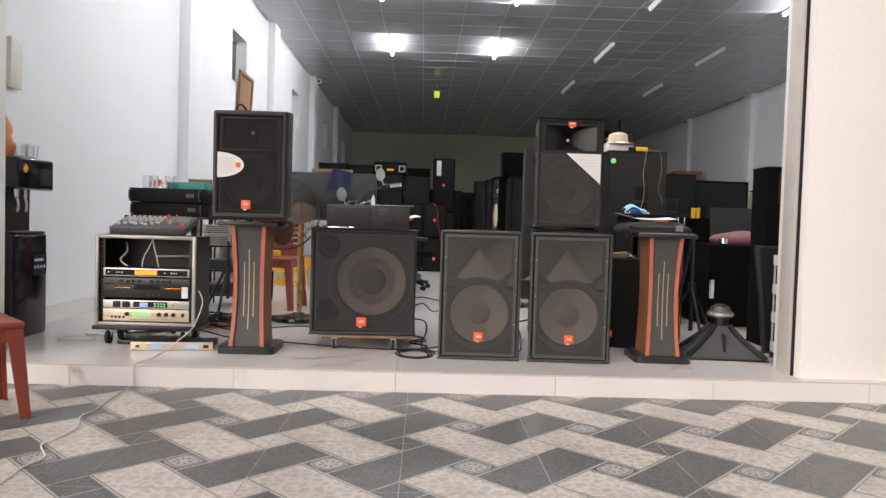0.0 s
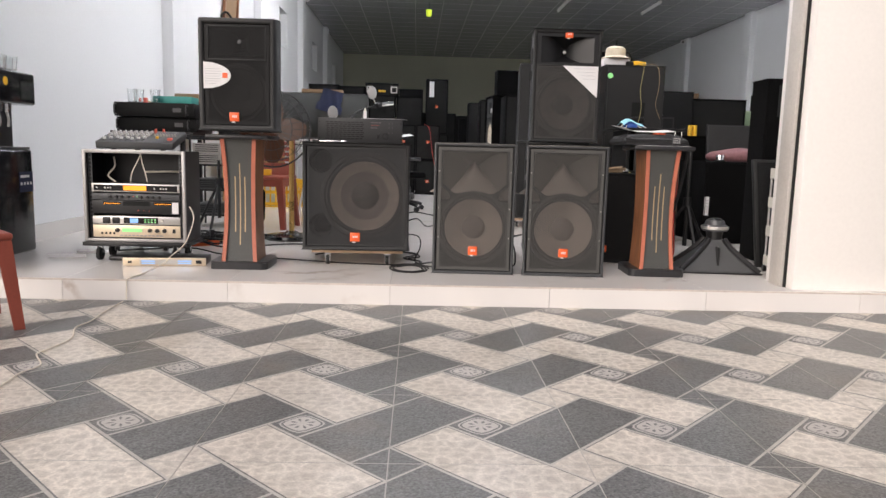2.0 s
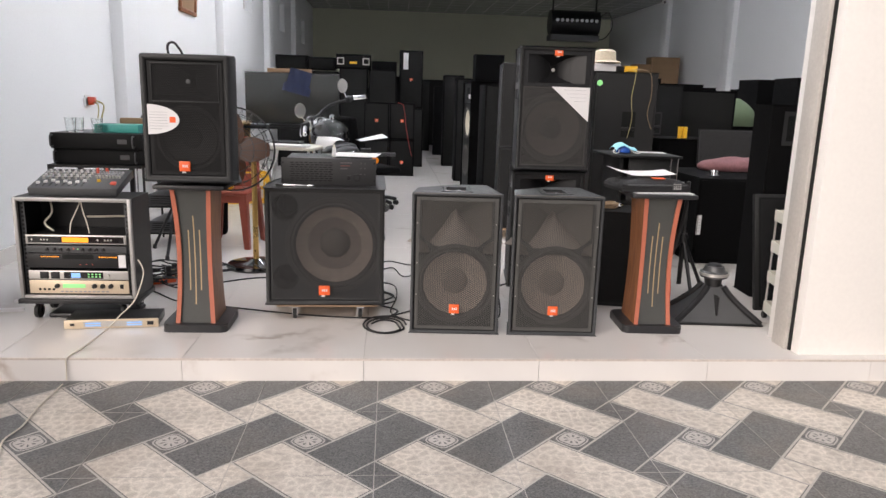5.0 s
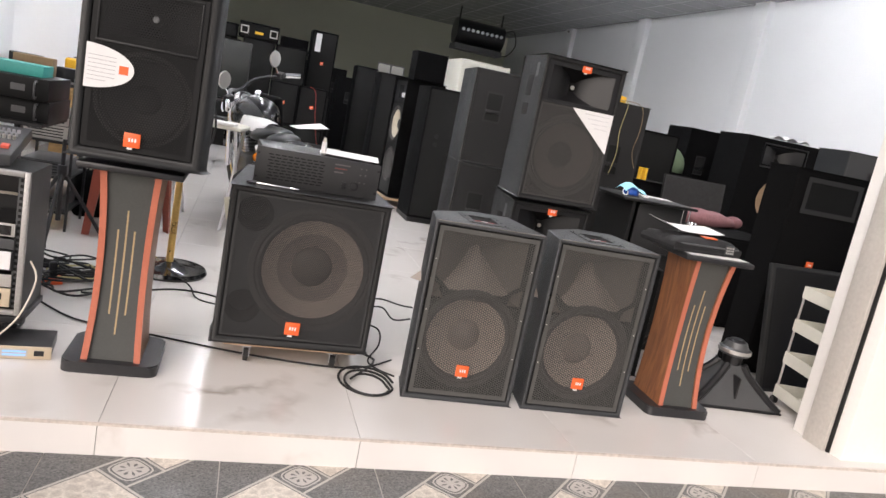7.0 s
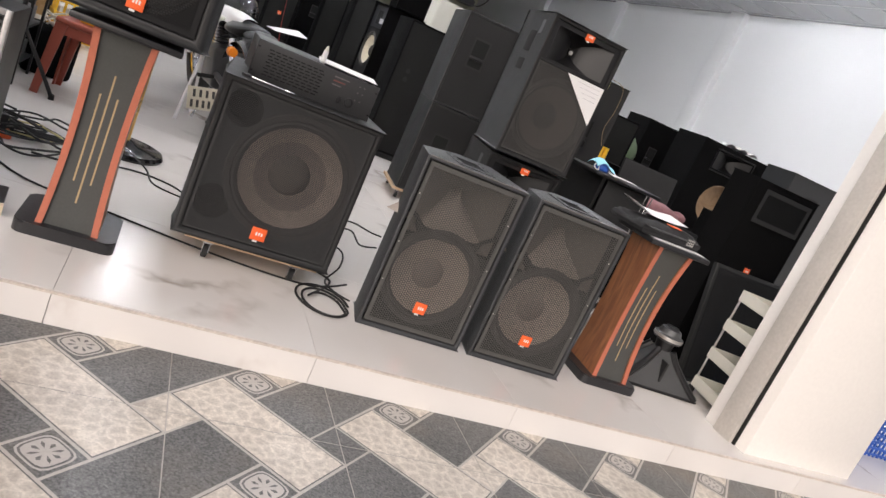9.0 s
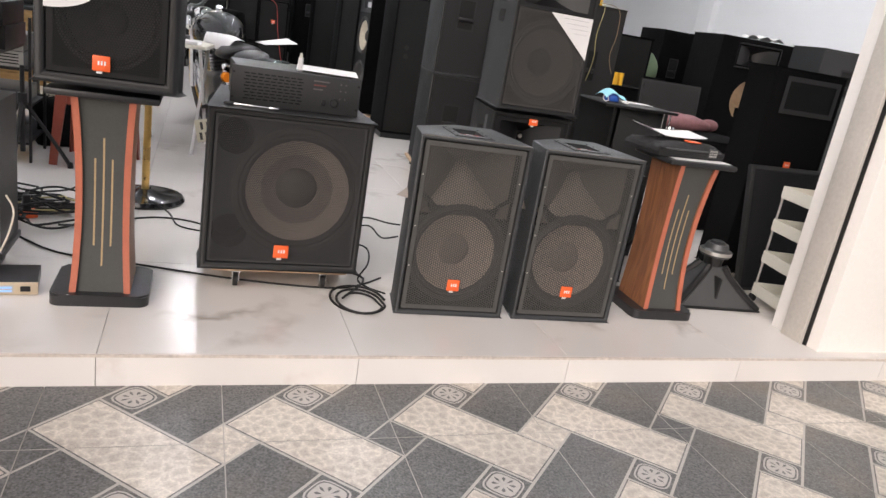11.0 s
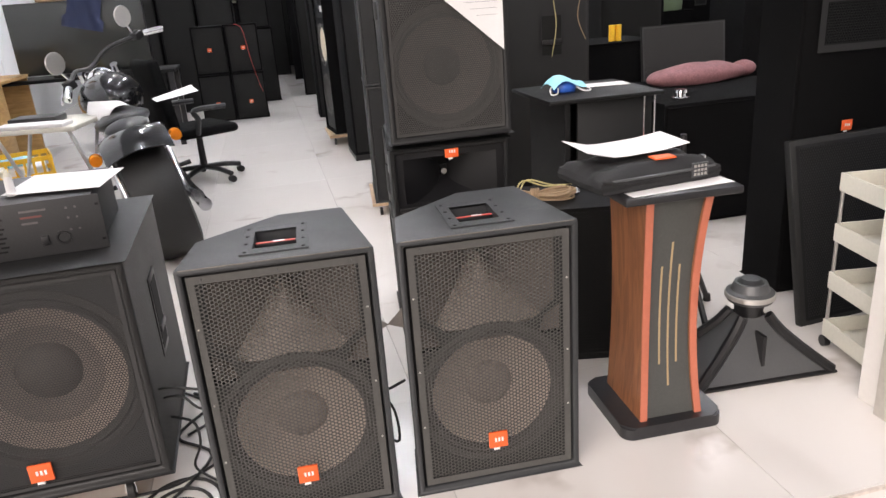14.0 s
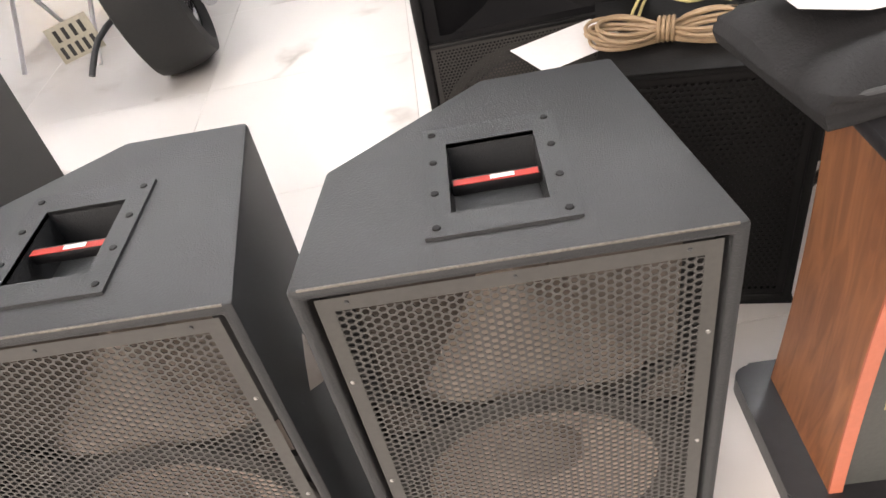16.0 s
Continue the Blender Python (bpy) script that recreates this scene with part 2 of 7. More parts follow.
# Horn plastic darkened to paint the shade on the monitor's horn sides.
M_HORN_DIM = material("shaded_horn_plastic", (0.12, 0.10, 0.087), 0.6, var=0.1, scale=10)
M_PLATE = material("cream_plate", (0.58, 0.54, 0.42), 0.5, var=0.1, scale=20)
M_SURR = material("cone_surround", (0.05, 0.047, 0.045), 0.7, var=0.1)
# Same horn plastic, paler: paints the light on the lower horn wall.
M_HORN_LIT = material("lit_horn_plastic", (0.265, 0.22, 0.187), 0.5, var=0.1, scale=10)
M_BLACK = material("black_plastic", (0.008, 0.008, 0.009), 0.38, var=0.15, scale=9)
M_GLOSS = material("gloss_black", (0.008, 0.008, 0.009), 0.16, var=0.1, coat=0.2, bump=0)
M_RUBBER = material("black_rubber", (0.011, 0.011, 0.011), 0.65, var=0.2, scale=15)
# Near-black that paints the shade inside recesses, slots, ports and holes.
M_DARK = material("hollow_shade", (0.006, 0.006, 0.006), 0.9, var=0.1)
M_ORANGE = material("orange_badge", (0.86, 0.13, 0.03), 0.4, var=0.06)
M_WHITE = material("white_paper", (0.74, 0.73, 0.73), 0.7, var=0.03, scale=9)
M_INK = material("printed_ink", (0.35, 0.35, 0.37), 0.7, var=0.1)
M_REDINK = material("red_ink", (0.7, 0.12, 0.08), 0.6, var=0.1)
M_CABS = material("charcoal_paint", (0.0105, 0.0107, 0.011), 0.5, var=0.12, scale=6, fine=350, bump=0.04)
M_CABM = material("worn_black_paint", (0.0095, 0.0098, 0.0102), 0.5, var=0.2, scale=6, fine=300, bump=0.04, spec=0.4)
M_GRILLE_T = material("dark_grey_steel_mesh", (0.058, 0.056, 0.054), 0.5, var=0.15, scale=8, fine=120, bump=0.0, spec=0.3)
M_SCUFF = material("rubbed_paint", (0.13, 0.118, 0.1), 0.6, var=0.5, scale=30, fine=300)
M_GRILLE_S = material("charcoal_steel_mesh", (0.033, 0.033, 0.0335), 0.5, var=0.15, scale=8, fine=120, bump=0.0)
M_BAG = material("black_nylon", (0.01, 0.01, 0.011), 0.75, var=0.2, scale=9, fine=260, bump=0.06)
M_GREY = material("grey_metal", (0.075, 0.077, 0.08), 0.4, metal=0.2, var=0.1, scale=9, fine=200)
M_AMP = material("dark_grey_enamel", (0.032, 0.032, 0.033), 0.45, metal=0.1, var=0.15, scale=9, fine=200)
M_INKD = material("faded_print", (0.11, 0.10, 0.10), 0.7, var=0.15)
M_REDD = material("faded_red_print", (0.15, 0.05, 0.045), 0.7, var=0.15)
M_TRIM = material("scuffed_aluminium_edge", (0.42, 0.41, 0.40), 0.42, metal=0.6, var=0.2, scale=7, fine=120)
M_SILVER = material("brushed_aluminium", (0.62, 0.60, 0.57), 0.32, metal=0.85, var=0.08, scale=4, fine=160)
M_CHAMP = material("champagne_aluminium", (0.72, 0.60, 0.44), 0.38, metal=0.55, var=0.06, scale=4, fine=160)
M_CHROME = material("chrome", (0.8, 0.8, 0.82), 0.12, metal=1.0, var=0.05, bump=0)
M_GOLD = material("brass_tube", (0.65, 0.42, 0.15), 0.28, metal=0.9, var=0.1)
M_GOLDLINE = material("gold_inlay", (0.48, 0.35, 0.2), 0.4, metal=0.4, var=0.08)
M_STANDP = material("stand_panel", (0.06, 0.062, 0.058), 0.5, var=0.12, scale=10, fine=150)
M_STANDW = wood("stand_side_wood", (0.17, 0.065, 0.03), (0.34, 0.14, 0.06), 0.38)
M_STANDE = material("orange_wood_edge", (0.46, 0.14, 0.083), 0.45, var=0.1, scale=12)
M_STANDB = material("stand_base_black", (0.018, 0.018, 0.02), 0.35, var=0.2, scale=8)
M_REDP = material("brick_red_plastic", (0.30, 0.065, 0.04), 0.4, var=0.1, scale=6)
M_PLY = wood("plywood", (0.42, 0.28, 0.17), (0.60, 0.43, 0.28), 0.6, (1, 6, 1), 8)
M_DESK = wood("pine_desk", (0.33, 0.19, 0.07), (0.50, 0.31, 0.13), 0.5, (1, 1, 5), 6)
M_YELLOW = material("yellow_plastic", (0.85, 0.48, 0.03), 0.4, var=0.08)
M_BLUE = material("blue_plastic", (0.02, 0.09, 0.40), 0.4, var=0.15)
M_CYAN = material("pale_blue_cloth", (0.30, 0.66, 0.80), 0.8, var=0.08)
M_NAVY = material("navy_cloth", (0.012, 0.018, 0.05), 0.9, var=0.2, scale=10, fine=200, bump=0.04)
M_PINK = material("pink_fabric", (0.22, 0.1, 0.108), 0.8, var=0.3, scale=38, fine=120, bump=0.03)
M_CREAM = material("cream_plastic", (0.66, 0.64, 0.56), 0.45, var=0.06)
M_GREEN = material("green_fabric", (0.16, 0.22, 0.13), 0.9, var=0.15)
M_TEAL = material("teal_box", (0.05, 0.36, 0.32), 0.5, var=0.1)
M_CARD = material("cardboard", (0.27, 0.17, 0.095), 0.8, var=0.12)
M_BRASSW = material("twisted_pair_cable", (0.31, 0.215, 0.13), 0.5, var=0.15, scale=60)
M_WIREW = material("white_cable", (0.72, 0.66, 0.56), 0.5, var=0.06)
M_RAIL = material("grey_aluminium_rail", (0.50, 0.47, 0.43), 0.5, var=0.12, scale=5, fine=60)
M_WIREY = material("yellow_wire", (0.46, 0.40, 0.18), 0.5, var=0.1)
M_WIRER = material("red_wire", (0.45, 0.04, 0.03), 0.5, var=0.1)
M_SCREEN = material("tv_screen", (0.03, 0.032, 0.03), 0.22, var=0.05, bump=0, coat=0.3)
M_LAMP = glow("tube_glow", (0.90, 0.955, 1.0), 305.0)
M_TUBEOFF = material("unlit_tube", (0.75, 0.76, 0.78), 0.3, var=0.03)
M_AMBER = glow("amber_display", (1.0, 0.36, 0.02), 0.75)
M_BLUELED = glow("blue_display", (0.25, 0.5, 0.9), 0.45)
M_GREENLED = glow("green_display", (0.3, 0.8, 0.3), 0.3)
M_GLASSC = glass("clear_glass", (0.95, 0.97, 0.97))
M_GLASSD = glass("smoked_glass", (0.3, 0.32, 0.33))
M_BROWNT = material("brown_clear_plastic", (0.08, 0.035, 0.02), 0.25, var=0.1)
M_TAN = material("straw_hat", (0.62, 0.55, 0.43), 0.85, var=0.15, scale=40)
M_TERRA = material("orange_ceramic", (0.72, 0.27, 0.08), 0.35, var=0.08)


# ---- shape helpers ----
def box(bm, x0, x1, y0, y1, z0, z1, bevel=0.0, seg=2):
    r = bmesh.ops.create_cube(bm, size=1.0)
    for v in r["verts"]:
        v.co = Vector(((x0 + x1) / 2 + v.co.x * (x1 - x0), (y0 + y1) / 2 + v.co.y * (y1 - y0), (z0 + z1) / 2 + v.co.z * (z1 - z0)))
    if bevel:
        es = list({e for v in r["verts"] for e in v.link_edges})
        bmesh.ops.bevel(bm, geom=es, offset=bevel, segments=seg, affect='EDGES', profile=0.5)
    return bm


def prism(bm, poly, z0, z1, cap0=True, cap1=True):
    lo = [bm.verts.new((x, y, z0)) for x, y in poly]
    hi = [bm.verts.new((x, y, z1)) for x, y in poly]
    k = len(poly)
    for i in range(k):
        bm.faces.new((lo[i], lo[(i + 1) % k], hi[(i + 1) % k], hi[i]))
    if cap0:
        bm.faces.new(lo[::-1])
    if cap1:
        bm.faces.new(hi)
    return bm


def cyl(bm, c, axis, r0, r1, h, seg=24, caps=True):
    """A frustum from c along axis."""
    q = Vector((0, 0, 1)).rotation_difference(Vector(axis).normalized()).to_matrix().to_4x4()
    m = Matrix.Translation(c) @ q @ Matrix.Translation((0, 0, h / 2))
    bmesh.ops.create_cone(bm, cap_ends=caps, segments=seg, radius1=max(r0, 1e-5), radius2=max(r1, 1e-5), depth=h, matrix=m)
    return bm


def lathe(bm, c, axis, profile, seg=32):
    """Turns a list of (radius, height) round an axis through c."""
    q = Vector((0, 0, 1)).rotation_difference(Vector(axis).normalized()).to_matrix()
    rings = []
    for r, h in profile:
        rings.append([bm.verts.new(Vector(c) + q @ Vector((r * math.cos(2 * math.pi * i / seg), r * math.sin(2 * math.pi * i / seg), h))) for i in range(seg)])
    for a, b in zip(rings, rings[1:]):
        for i in range(seg):
            bm.faces.new((a[i], a[(i + 1) % seg], b[(i + 1) % seg], b[i]))
    return bm


def tube(bm, pts, r, seg=8, smooth=4, closed=False):
    """A round tube along a smooth line through the points."""
    P = [Vector(p) for p in pts]
    k = len(P)
    line = []
    if k > 2 and smooth > 1:
        for i in range(k if closed else k - 1):
            p0 = P[(i - 1) % k] if closed or i else P[0]
            p1, p2 = P[i], P[(i + 1) % k]
            p3 = P[(i + 2) % k] if closed or i + 2 < k else P[-1]
            for s in range(smooth):
                t = s / smooth
                line.append(0.5 * ((2 * p1) + (p2 - p0) * t + (2 * p0 - 5 * p1 + 4 * p2 - p3) * t * t + (3 * p1 - p0 - 3 * p2 + p3) * t ** 3))
        if not closed:
            line.append(P[-1])
    else:
        line = P
    rings, side = [], None
    n = len(line)
    for i, p in enumerate(line):
        d = (line[(i + 1) % n] - line[i - 1]) if closed or 0 < i < n - 1 else (line[1] - line[0] if i == 0 else line[-1] - line[-2])
        d.normalize()
        if side is None:
            side = d.orthogonal().normalized()
        side = (side - d * side.dot(d)).normalized()
        up = d.cross(side)
        rings.append([bm.verts.new(p + r * (math.cos(2 * math.pi * j / seg) * side + math.sin(2 * math.pi * j / seg) * up)) for j in range(seg)])
    for i in range(n if closed else n - 1):
        a, b = rings[i], rings[(i + 1) % n]
        for j in range(seg):
            bm.faces.new((a[j], a[(j + 1) % seg], b[(j + 1) % seg], b[j]))
    if not closed:
        bm.faces.new(rings[0][::-1])
        bm.faces.new(rings[-1])
    return bm


def plate_with_holes(bm, outer, holes, to3):
    """A flat sheet with holes; to3 puts a point (u, v) into space."""
    edges = []
    for loop in (outer, *holes):
        vs = [bm.verts.new(to3(u, v)) for u, v in loop]
        edges += [bm.edges.new((vs[i], vs[(i + 1) % len(vs)])) for i in range(len(vs))]
    bmesh.ops.triangle_fill(bm, use_beauty=True, edges=edges)
    return bm


def circle(cx, cy, r, n=32, ry=None):
    return [(cx + r * math.cos(2 * math.pi * i / n), cy + (ry or r) * math.sin(2 * math.pi * i / n)) for i in range(n)]


def rect(x0, x1, y0, y1):
    return [(x0, y0), (x1, y0), (x1, y1), (x0, y1)]


def finish(bm, name, mats, smooth=40):
    bmesh.ops.recalc_face_normals(bm, faces=bm.faces)
    me = bpy.data.meshes.new(name)
    bm.to_mesh(me)
    bm.free()
    for m in (mats if isinstance(mats, (list, tuple)) else [mats]):
        me.materials.append(m)
    if smooth:
        me.shade_smooth()
        me.set_sharp_from_angle(angle=radians(smooth))
    return me


def part(name, bm, mat, parent, label="", at=None):
    ob = new(name, finish(bm, name, mat))
    ob.parent = parent
    if at is not None:
        ob.matrix_basis = at
    if label:
        ob["label"] = label
    return ob


def thing(name, m, label, category, group=""):
    ob = new(name)
    ob.empty_display_size = 0.1
    ob.matrix_basis = m
    return tagged(ob, label, category, group)


def solo(name, bm, mat, m, label, category, group="", kind=""):
    ob = new(name, finish(bm, name, mat))
    ob.matrix_basis = m
    return tagged(ob, label, category, group, kind)


def B(*a, **k):
    return box(bmesh.new(), *a, **k)


def mesh_sheet(name, w, h, pitch, fill, mat, parent, at, border=0.012, thick=0.0012, upright=False):
    """A perforated steel sheet, w by h in x and z, with six-sided holes in a staggered grid."""
    if upright:
        w, h = h, w
    rx, rz = pitch, pitch * math.sqrt(3) / 2
    nx, nz = int((w - 2 * border) / rx), int((h - 2 * border) / rz)
    cx, cz = [], []
    for j in range(nz):
        for i in range(nx - (j % 2)):
            cx.append((w - (nx - 1) * rx) / 2 + i * rx + (j % 2) * rx / 2)
            cz.append((h - (nz - 1) * rz) / 2 + j * rz)
    c = np.stack([cx, np.zeros(len(cx)), cz], 1)
    ang = np.radians(np.arange(6) * 60 + 30)
    ring = np.stack([np.cos(ang), 0 * ang, np.sin(ang)], 1)
    big, small = ring * pitch / math.sqrt(3), ring * pitch * fill / 2
    back = small + (0, thick, 0)
    v = (c[:, None] + np.concatenate([big, small, back])[None]).reshape(-1, 3)
    k = np.arange(6)
    q = np.concatenate([np.stack([k, (k + 1) % 6, 6 + (k + 1) % 6, 6 + k], 1), np.stack([6 + k, 6 + (k + 1) % 6, 12 + (k + 1) % 6, 12 + k], 1)])
    f = (q[None] + 18 * np.arange(len(c))[:, None, None]).reshape(-1, 4)
    x0, x1 = (w - (nx - 1) * rx) / 2 - rx / 2, (w + (nx - 1) * rx) / 2 + rx / 2
    z0, z1 = (h - (nz - 1) * rz) / 2 - rz * 0.667, (h + (nz - 1) * rz) / 2 + rz * 0.667
    n0 = len(v)
    strips = [(0, x0 + rx * 0.26, z0 + rz * 0.25, z1 - rz * 0.25), (x1 - rx * 0.26, w, z0 + rz * 0.25, z1 - rz * 0.25), (0, w, 0, z0 + rz * 0.25), (0, w, z1 - rz * 0.25, h)]
    sv = [(x, -0.0006, z) for a, b, s, t in strips for x, z in ((a, s), (b, s), (b, t), (a, t))]
    sf = [(n0 + 4 * i, n0 + 4 * i + 1, n0 + 4 * i + 2, n0 + 4 * i + 3) for i in range(4)]
    me = bpy.data.meshes.new(name)
    verts = v.tolist() + sv
    if upright:
        verts = [(c, b, a) for a, b, c in verts]
    me.from_pydata(verts, [], f.tolist() + sf)
    me.materials.append(mat)
    ob = new(name, me)
    ob.parent, ob.matrix_basis = parent, at
    return ob


# ---- large structure ----
def structure(name, bm, mat, label, category=""):
    ob = new(name, finish(bm, name, mat))
    return tagged(ob, label, category, kind="structure")


X0, X1, Y1, H = -2.4, 7.3, 21.0, 3.8
GZ = -0.104

ground = structure("ground", B(-300, 300, -300, -0.02, GZ - 0.3, GZ - 0.012), M_GROUND, "grey courtyard ground under the paving", "ground")
floor = structure("floor", B(X0, X1, 0.012, Y1, GZ - 0.3, -0.008), M_JOINT, "white polished marble tile floor, raised one step", "floor")
step = structure("step", B(X0 - 0.8, X1 + 0.8, 0.0125, 0.05, GZ - 0.3, -0.013), M_JOINT, "low white marble step with brown grime along its edge", "step")
part("worn_edge", B(X0 - 0.8, X1 + 0.8, -0.0005, 0.008, -0.007, 0.001), M_EDGE, step, "brown worn line along the step edge")

# left wall with small high windows
bm = bmesh.new()
WINS = [(5.76, 6.48), (9.85, 10.62), (13.9, 14.7), (17.9, 18.7)]
plate_with_holes(bm, rect(0.08, Y1, -0.05, H + 0.2), [rect(a, b, 2.52, 3.17) for a, b in WINS], lambda u, v: (X0, u, v))
plate_with_holes(bm, rect(0.08, Y1, -0.05, H + 0.2), [rect(a, b, 2.52, 3.17) for a, b in WINS], lambda u, v: (X0 - 0.2, u, v))
for a, b in WINS:
    for p, q in (((a, 2.52), (b, 2.52)), ((b, 2.52), (b, 3.17)), ((b, 3.17), (a, 3.17)), ((a, 3.17), (a, 2.52))):
        bm.faces.new([bm.verts.new((x, *w)) for x, w in ((X0, p), (X0, q), (X0 - 0.2, q), (X0 - 0.2, p))])
structure("wall_left", bm, M_WALL, "white painted plaster wall with small high windows", "wall")
for i, (a, b) in enumerate(WINS):
    w = tagged(new(f"window_{i + 1}"), "small high window with dark glass in a white reveal", "window", kind="structure")
    w.matrix_basis = pose(X0 - 0.15, a, 2.52)
    bm = B(-0.02, 0.02, 0, b - a, 0, 0.04)
    box(bm, -0.02, 0.02, 0, b - a, 0.61, 0.65)
    box(bm, -0.02, 0.02, 0, 0.04, 0.04, 0.61)
    box(bm, -0.02, 0.02, b - a - 0.04, b - a, 0.04, 0.61)
    part("window_frame", bm, M_SILVER, w)
    for k in range(5):
        part("louvre", box(bmesh.new(), -0.004, 0.004, 0.04, b - a - 0.04, 0.045 + k * 0.113, 0.155 + k * 0.113), M_SCREEN, w, at=pose(0.003 * k, 0, 0))

structure("wall_right", B(X1, X1 + 0.2, 0.08, Y1, -0.05, H + 0.2), M_WALL, "white painted plaster wall", "wall")
bm = bmesh.new()
for u0, u1, w0, w1 in ((X0 - 0.2, 3.2, -0.05, H + 0.2), (4.1, X1 + 0.2, -0.05, H + 0.2), (3.2, 4.1, -0.05, 1.72), (3.2, 4.1, 2.2, H + 0.2)):
    box(bm, u0, u1, Y1, Y1 + 0.2, w0, w1)
structure("wall_back", bm, M_BACK, "olive beige painted back wall with one bright window", "wall")
wb = tagged(new("window_5"), "small bright window in the back wall, white frame", "window", kind="structure")
wb.matrix_basis = pose(3.2, Y1 + 0.08, 1.72)
bm = B(0, 0.9, 0, 0.04, 0, 0.04)
box(bm, 0, 0.9, 0, 0.04, 0.44, 0.48)
for x in (0.0, 0.43, 0.86):
    box(bm, x, x + 0.04, 0, 0.04, 0.04, 0.44)
part("window_frame", bm, M_WHITE, wb)
for i, (y, yr) in enumerate(((3.8, 4.2), (7.8, 8.2), (11.8, 12.0), (15.8, 15.7))):
    structure(f"pilaster_left_{i + 1}", B(X0 - 0.01, X0 + 0.11, y, y + 0.4, -0.01, H + 0.05, bevel=0.006), M_WALL, "white plaster wall pilaster", "pilaster")
    structure(f"pilaster_right_{i + 1}", B(X1 - 0.11, X1 + 0.01, yr, yr + 0.36, -0.01, H + 0.05, bevel=0.006), M_WALL, "white plaster wall pilaster", "pilaster")

# front: piers, lintel, upper facade
structure("pier_right", B(2.078, 2.82, 0.075, 0.36, -0.01, 3.4, bevel=0.006), M_PIER, "cream painted pier beside the shop opening", "pier")
structure("pier_left", B(-3.2, -2.125, 0.08, 0.36, -0.01, 3.4, bevel=0.006), M_PIER, "cream painted pier beside the shop opening", "pier")
structure("pier_far", B(6.4, 8.1, 0.08, 0.36, -0.01, 3.4, bevel=0.006), M_PIER, "cream painted end pier", "pier")
structure("lintel", B(-3.2, 8.1, 0.08, 0.36, 3.4, 5.6), M_PIER, "cream painted wall over the openings", "wall")
bm = B(2.05, 2.0775, 0.152, 0.27, 0.0, 3.4, bevel=0.003)
structure("shutter_rail_right", bm, M_RAIL, "pale aluminium roller shutter rail", "rail")
# Solid black strip paints the shade of the rail slot.
structure("shutter_groove_right", B(2.068, 2.0775, 0.136, 0.152, 0.0, 3.4), M_DARK, "black strip painting the shaded slot of the shutter rail", "rail")
bm = B(X0 + 0.001, X0 + 0.014, 0.37, 3.79, 0.0, 0.11)
structure("baseboard_left", bm, M_RISER, "marble skirting along the wall", "baseboard")

# ceiling of square panels with pale rails
bm = B(X0, X1, 0.36, Y1, H + 0.03, H + 0.08)
for i in range(17):
    for j in range(35):
        xa, ya = X0 + 0.02 + i * 0.6, 0.36 + j * 0.6
        xb, yb = min(xa + 0.592, X1), min(ya + 0.592, Y1)
        if xb > xa:
            vs = [bm.verts.new(v) for v in ((xa, ya, H + 0.003), (xb, ya, H + 0.003), (xb, yb, H + 0.003), (xa, yb, H + 0.003))]
            bm.faces.new(vs)
structure("ceiling", bm, M_CEIL, "dark grey glossy panel ceiling", "ceiling")
bm = bmesh.new()
for i in range(1, 17):
    box(bm, X0 + 0.012 + i * 0.6, X0 + 0.02 + i * 0.6, 0.36, Y1, H - 0.002, H + 0.004)
for j in range(1, 35):
    box(bm, X0, X1, 0.354 + j * 0.6, 0.36 + j * 0.6, H - 0.001, H + 0.004)
structure("ceiling_rails", bm, M_CEIL_T, "thin pale ceiling grid", "ceiling")


# ---- ceiling lamps ----
def tube_lamp(x, y0, lit):
    t = thing("tube_lamp", pose(x, y0, H - 0.03), "lit fluorescent tube lamp on the ceiling" if lit else "unlit fluorescent tube lamp on the ceiling", "lamp", "ceiling tube lamps")
    part("housing", B(-0.025, 0.025, 0, 1.24, 0.0, 0.028, bevel=0.004), M_WHITE, t)
    bm = cyl(bmesh.new(), (0, 0.02, -0.02), (0, 1, 0), 0.014, 0.014, 1.2, 16)
    part("tube", bm, M_LAMP if lit else M_TUBEOFF, t)
    for y in (0.0, 1.2):
        part("holder", B(-0.02, 0.02, y, y + 0.03, -0.035, 0.0, bevel=0.004), M_WHITE, t)


for x in (-0.54, 1.29):
    for y in (1.9, 5.05, 8.2):
        tube_lamp(x, y, True)
for x in (3.13, 4.98):
    # Unseen front tubes, added; the lit one brightens the right wall.
    tube_lamp(x, 1.9, x < 4)
    for y in (5.05, 8.2, 11.3):
        # Tube at x 4.98, y 5.05 is lit only to brighten the right wall.
        tube_lamp(x, y, x > 4 and y < 6)


# ---- loudspeakers ----
def badge(parent, x, y, z, w=0.048, h=0.044, at=None):
    b = part("badge", B(-w / 2, w / 2, -0.004, 0.004, -h / 2, h / 2, bevel=0.0015), M_ORANGE, parent, "orange badge", at=(at or Matrix()) @ pose(x, y, z))
    for k, dx in enumerate((-0.2, -0.02, 0.16)):
        part("mark", B(w * dx, w * (dx + 0.1), -0.0048, -0.004, -h * 0.1, h * 0.16), M_WHITE, b, "pale mark on the badge")
    part("strip", B(-w * 0.26, w * 0.06, -0.003, 0.003, -h * 0.66, -h * 0.52), M_WHITE, b, "small white tag under the badge")
    return b


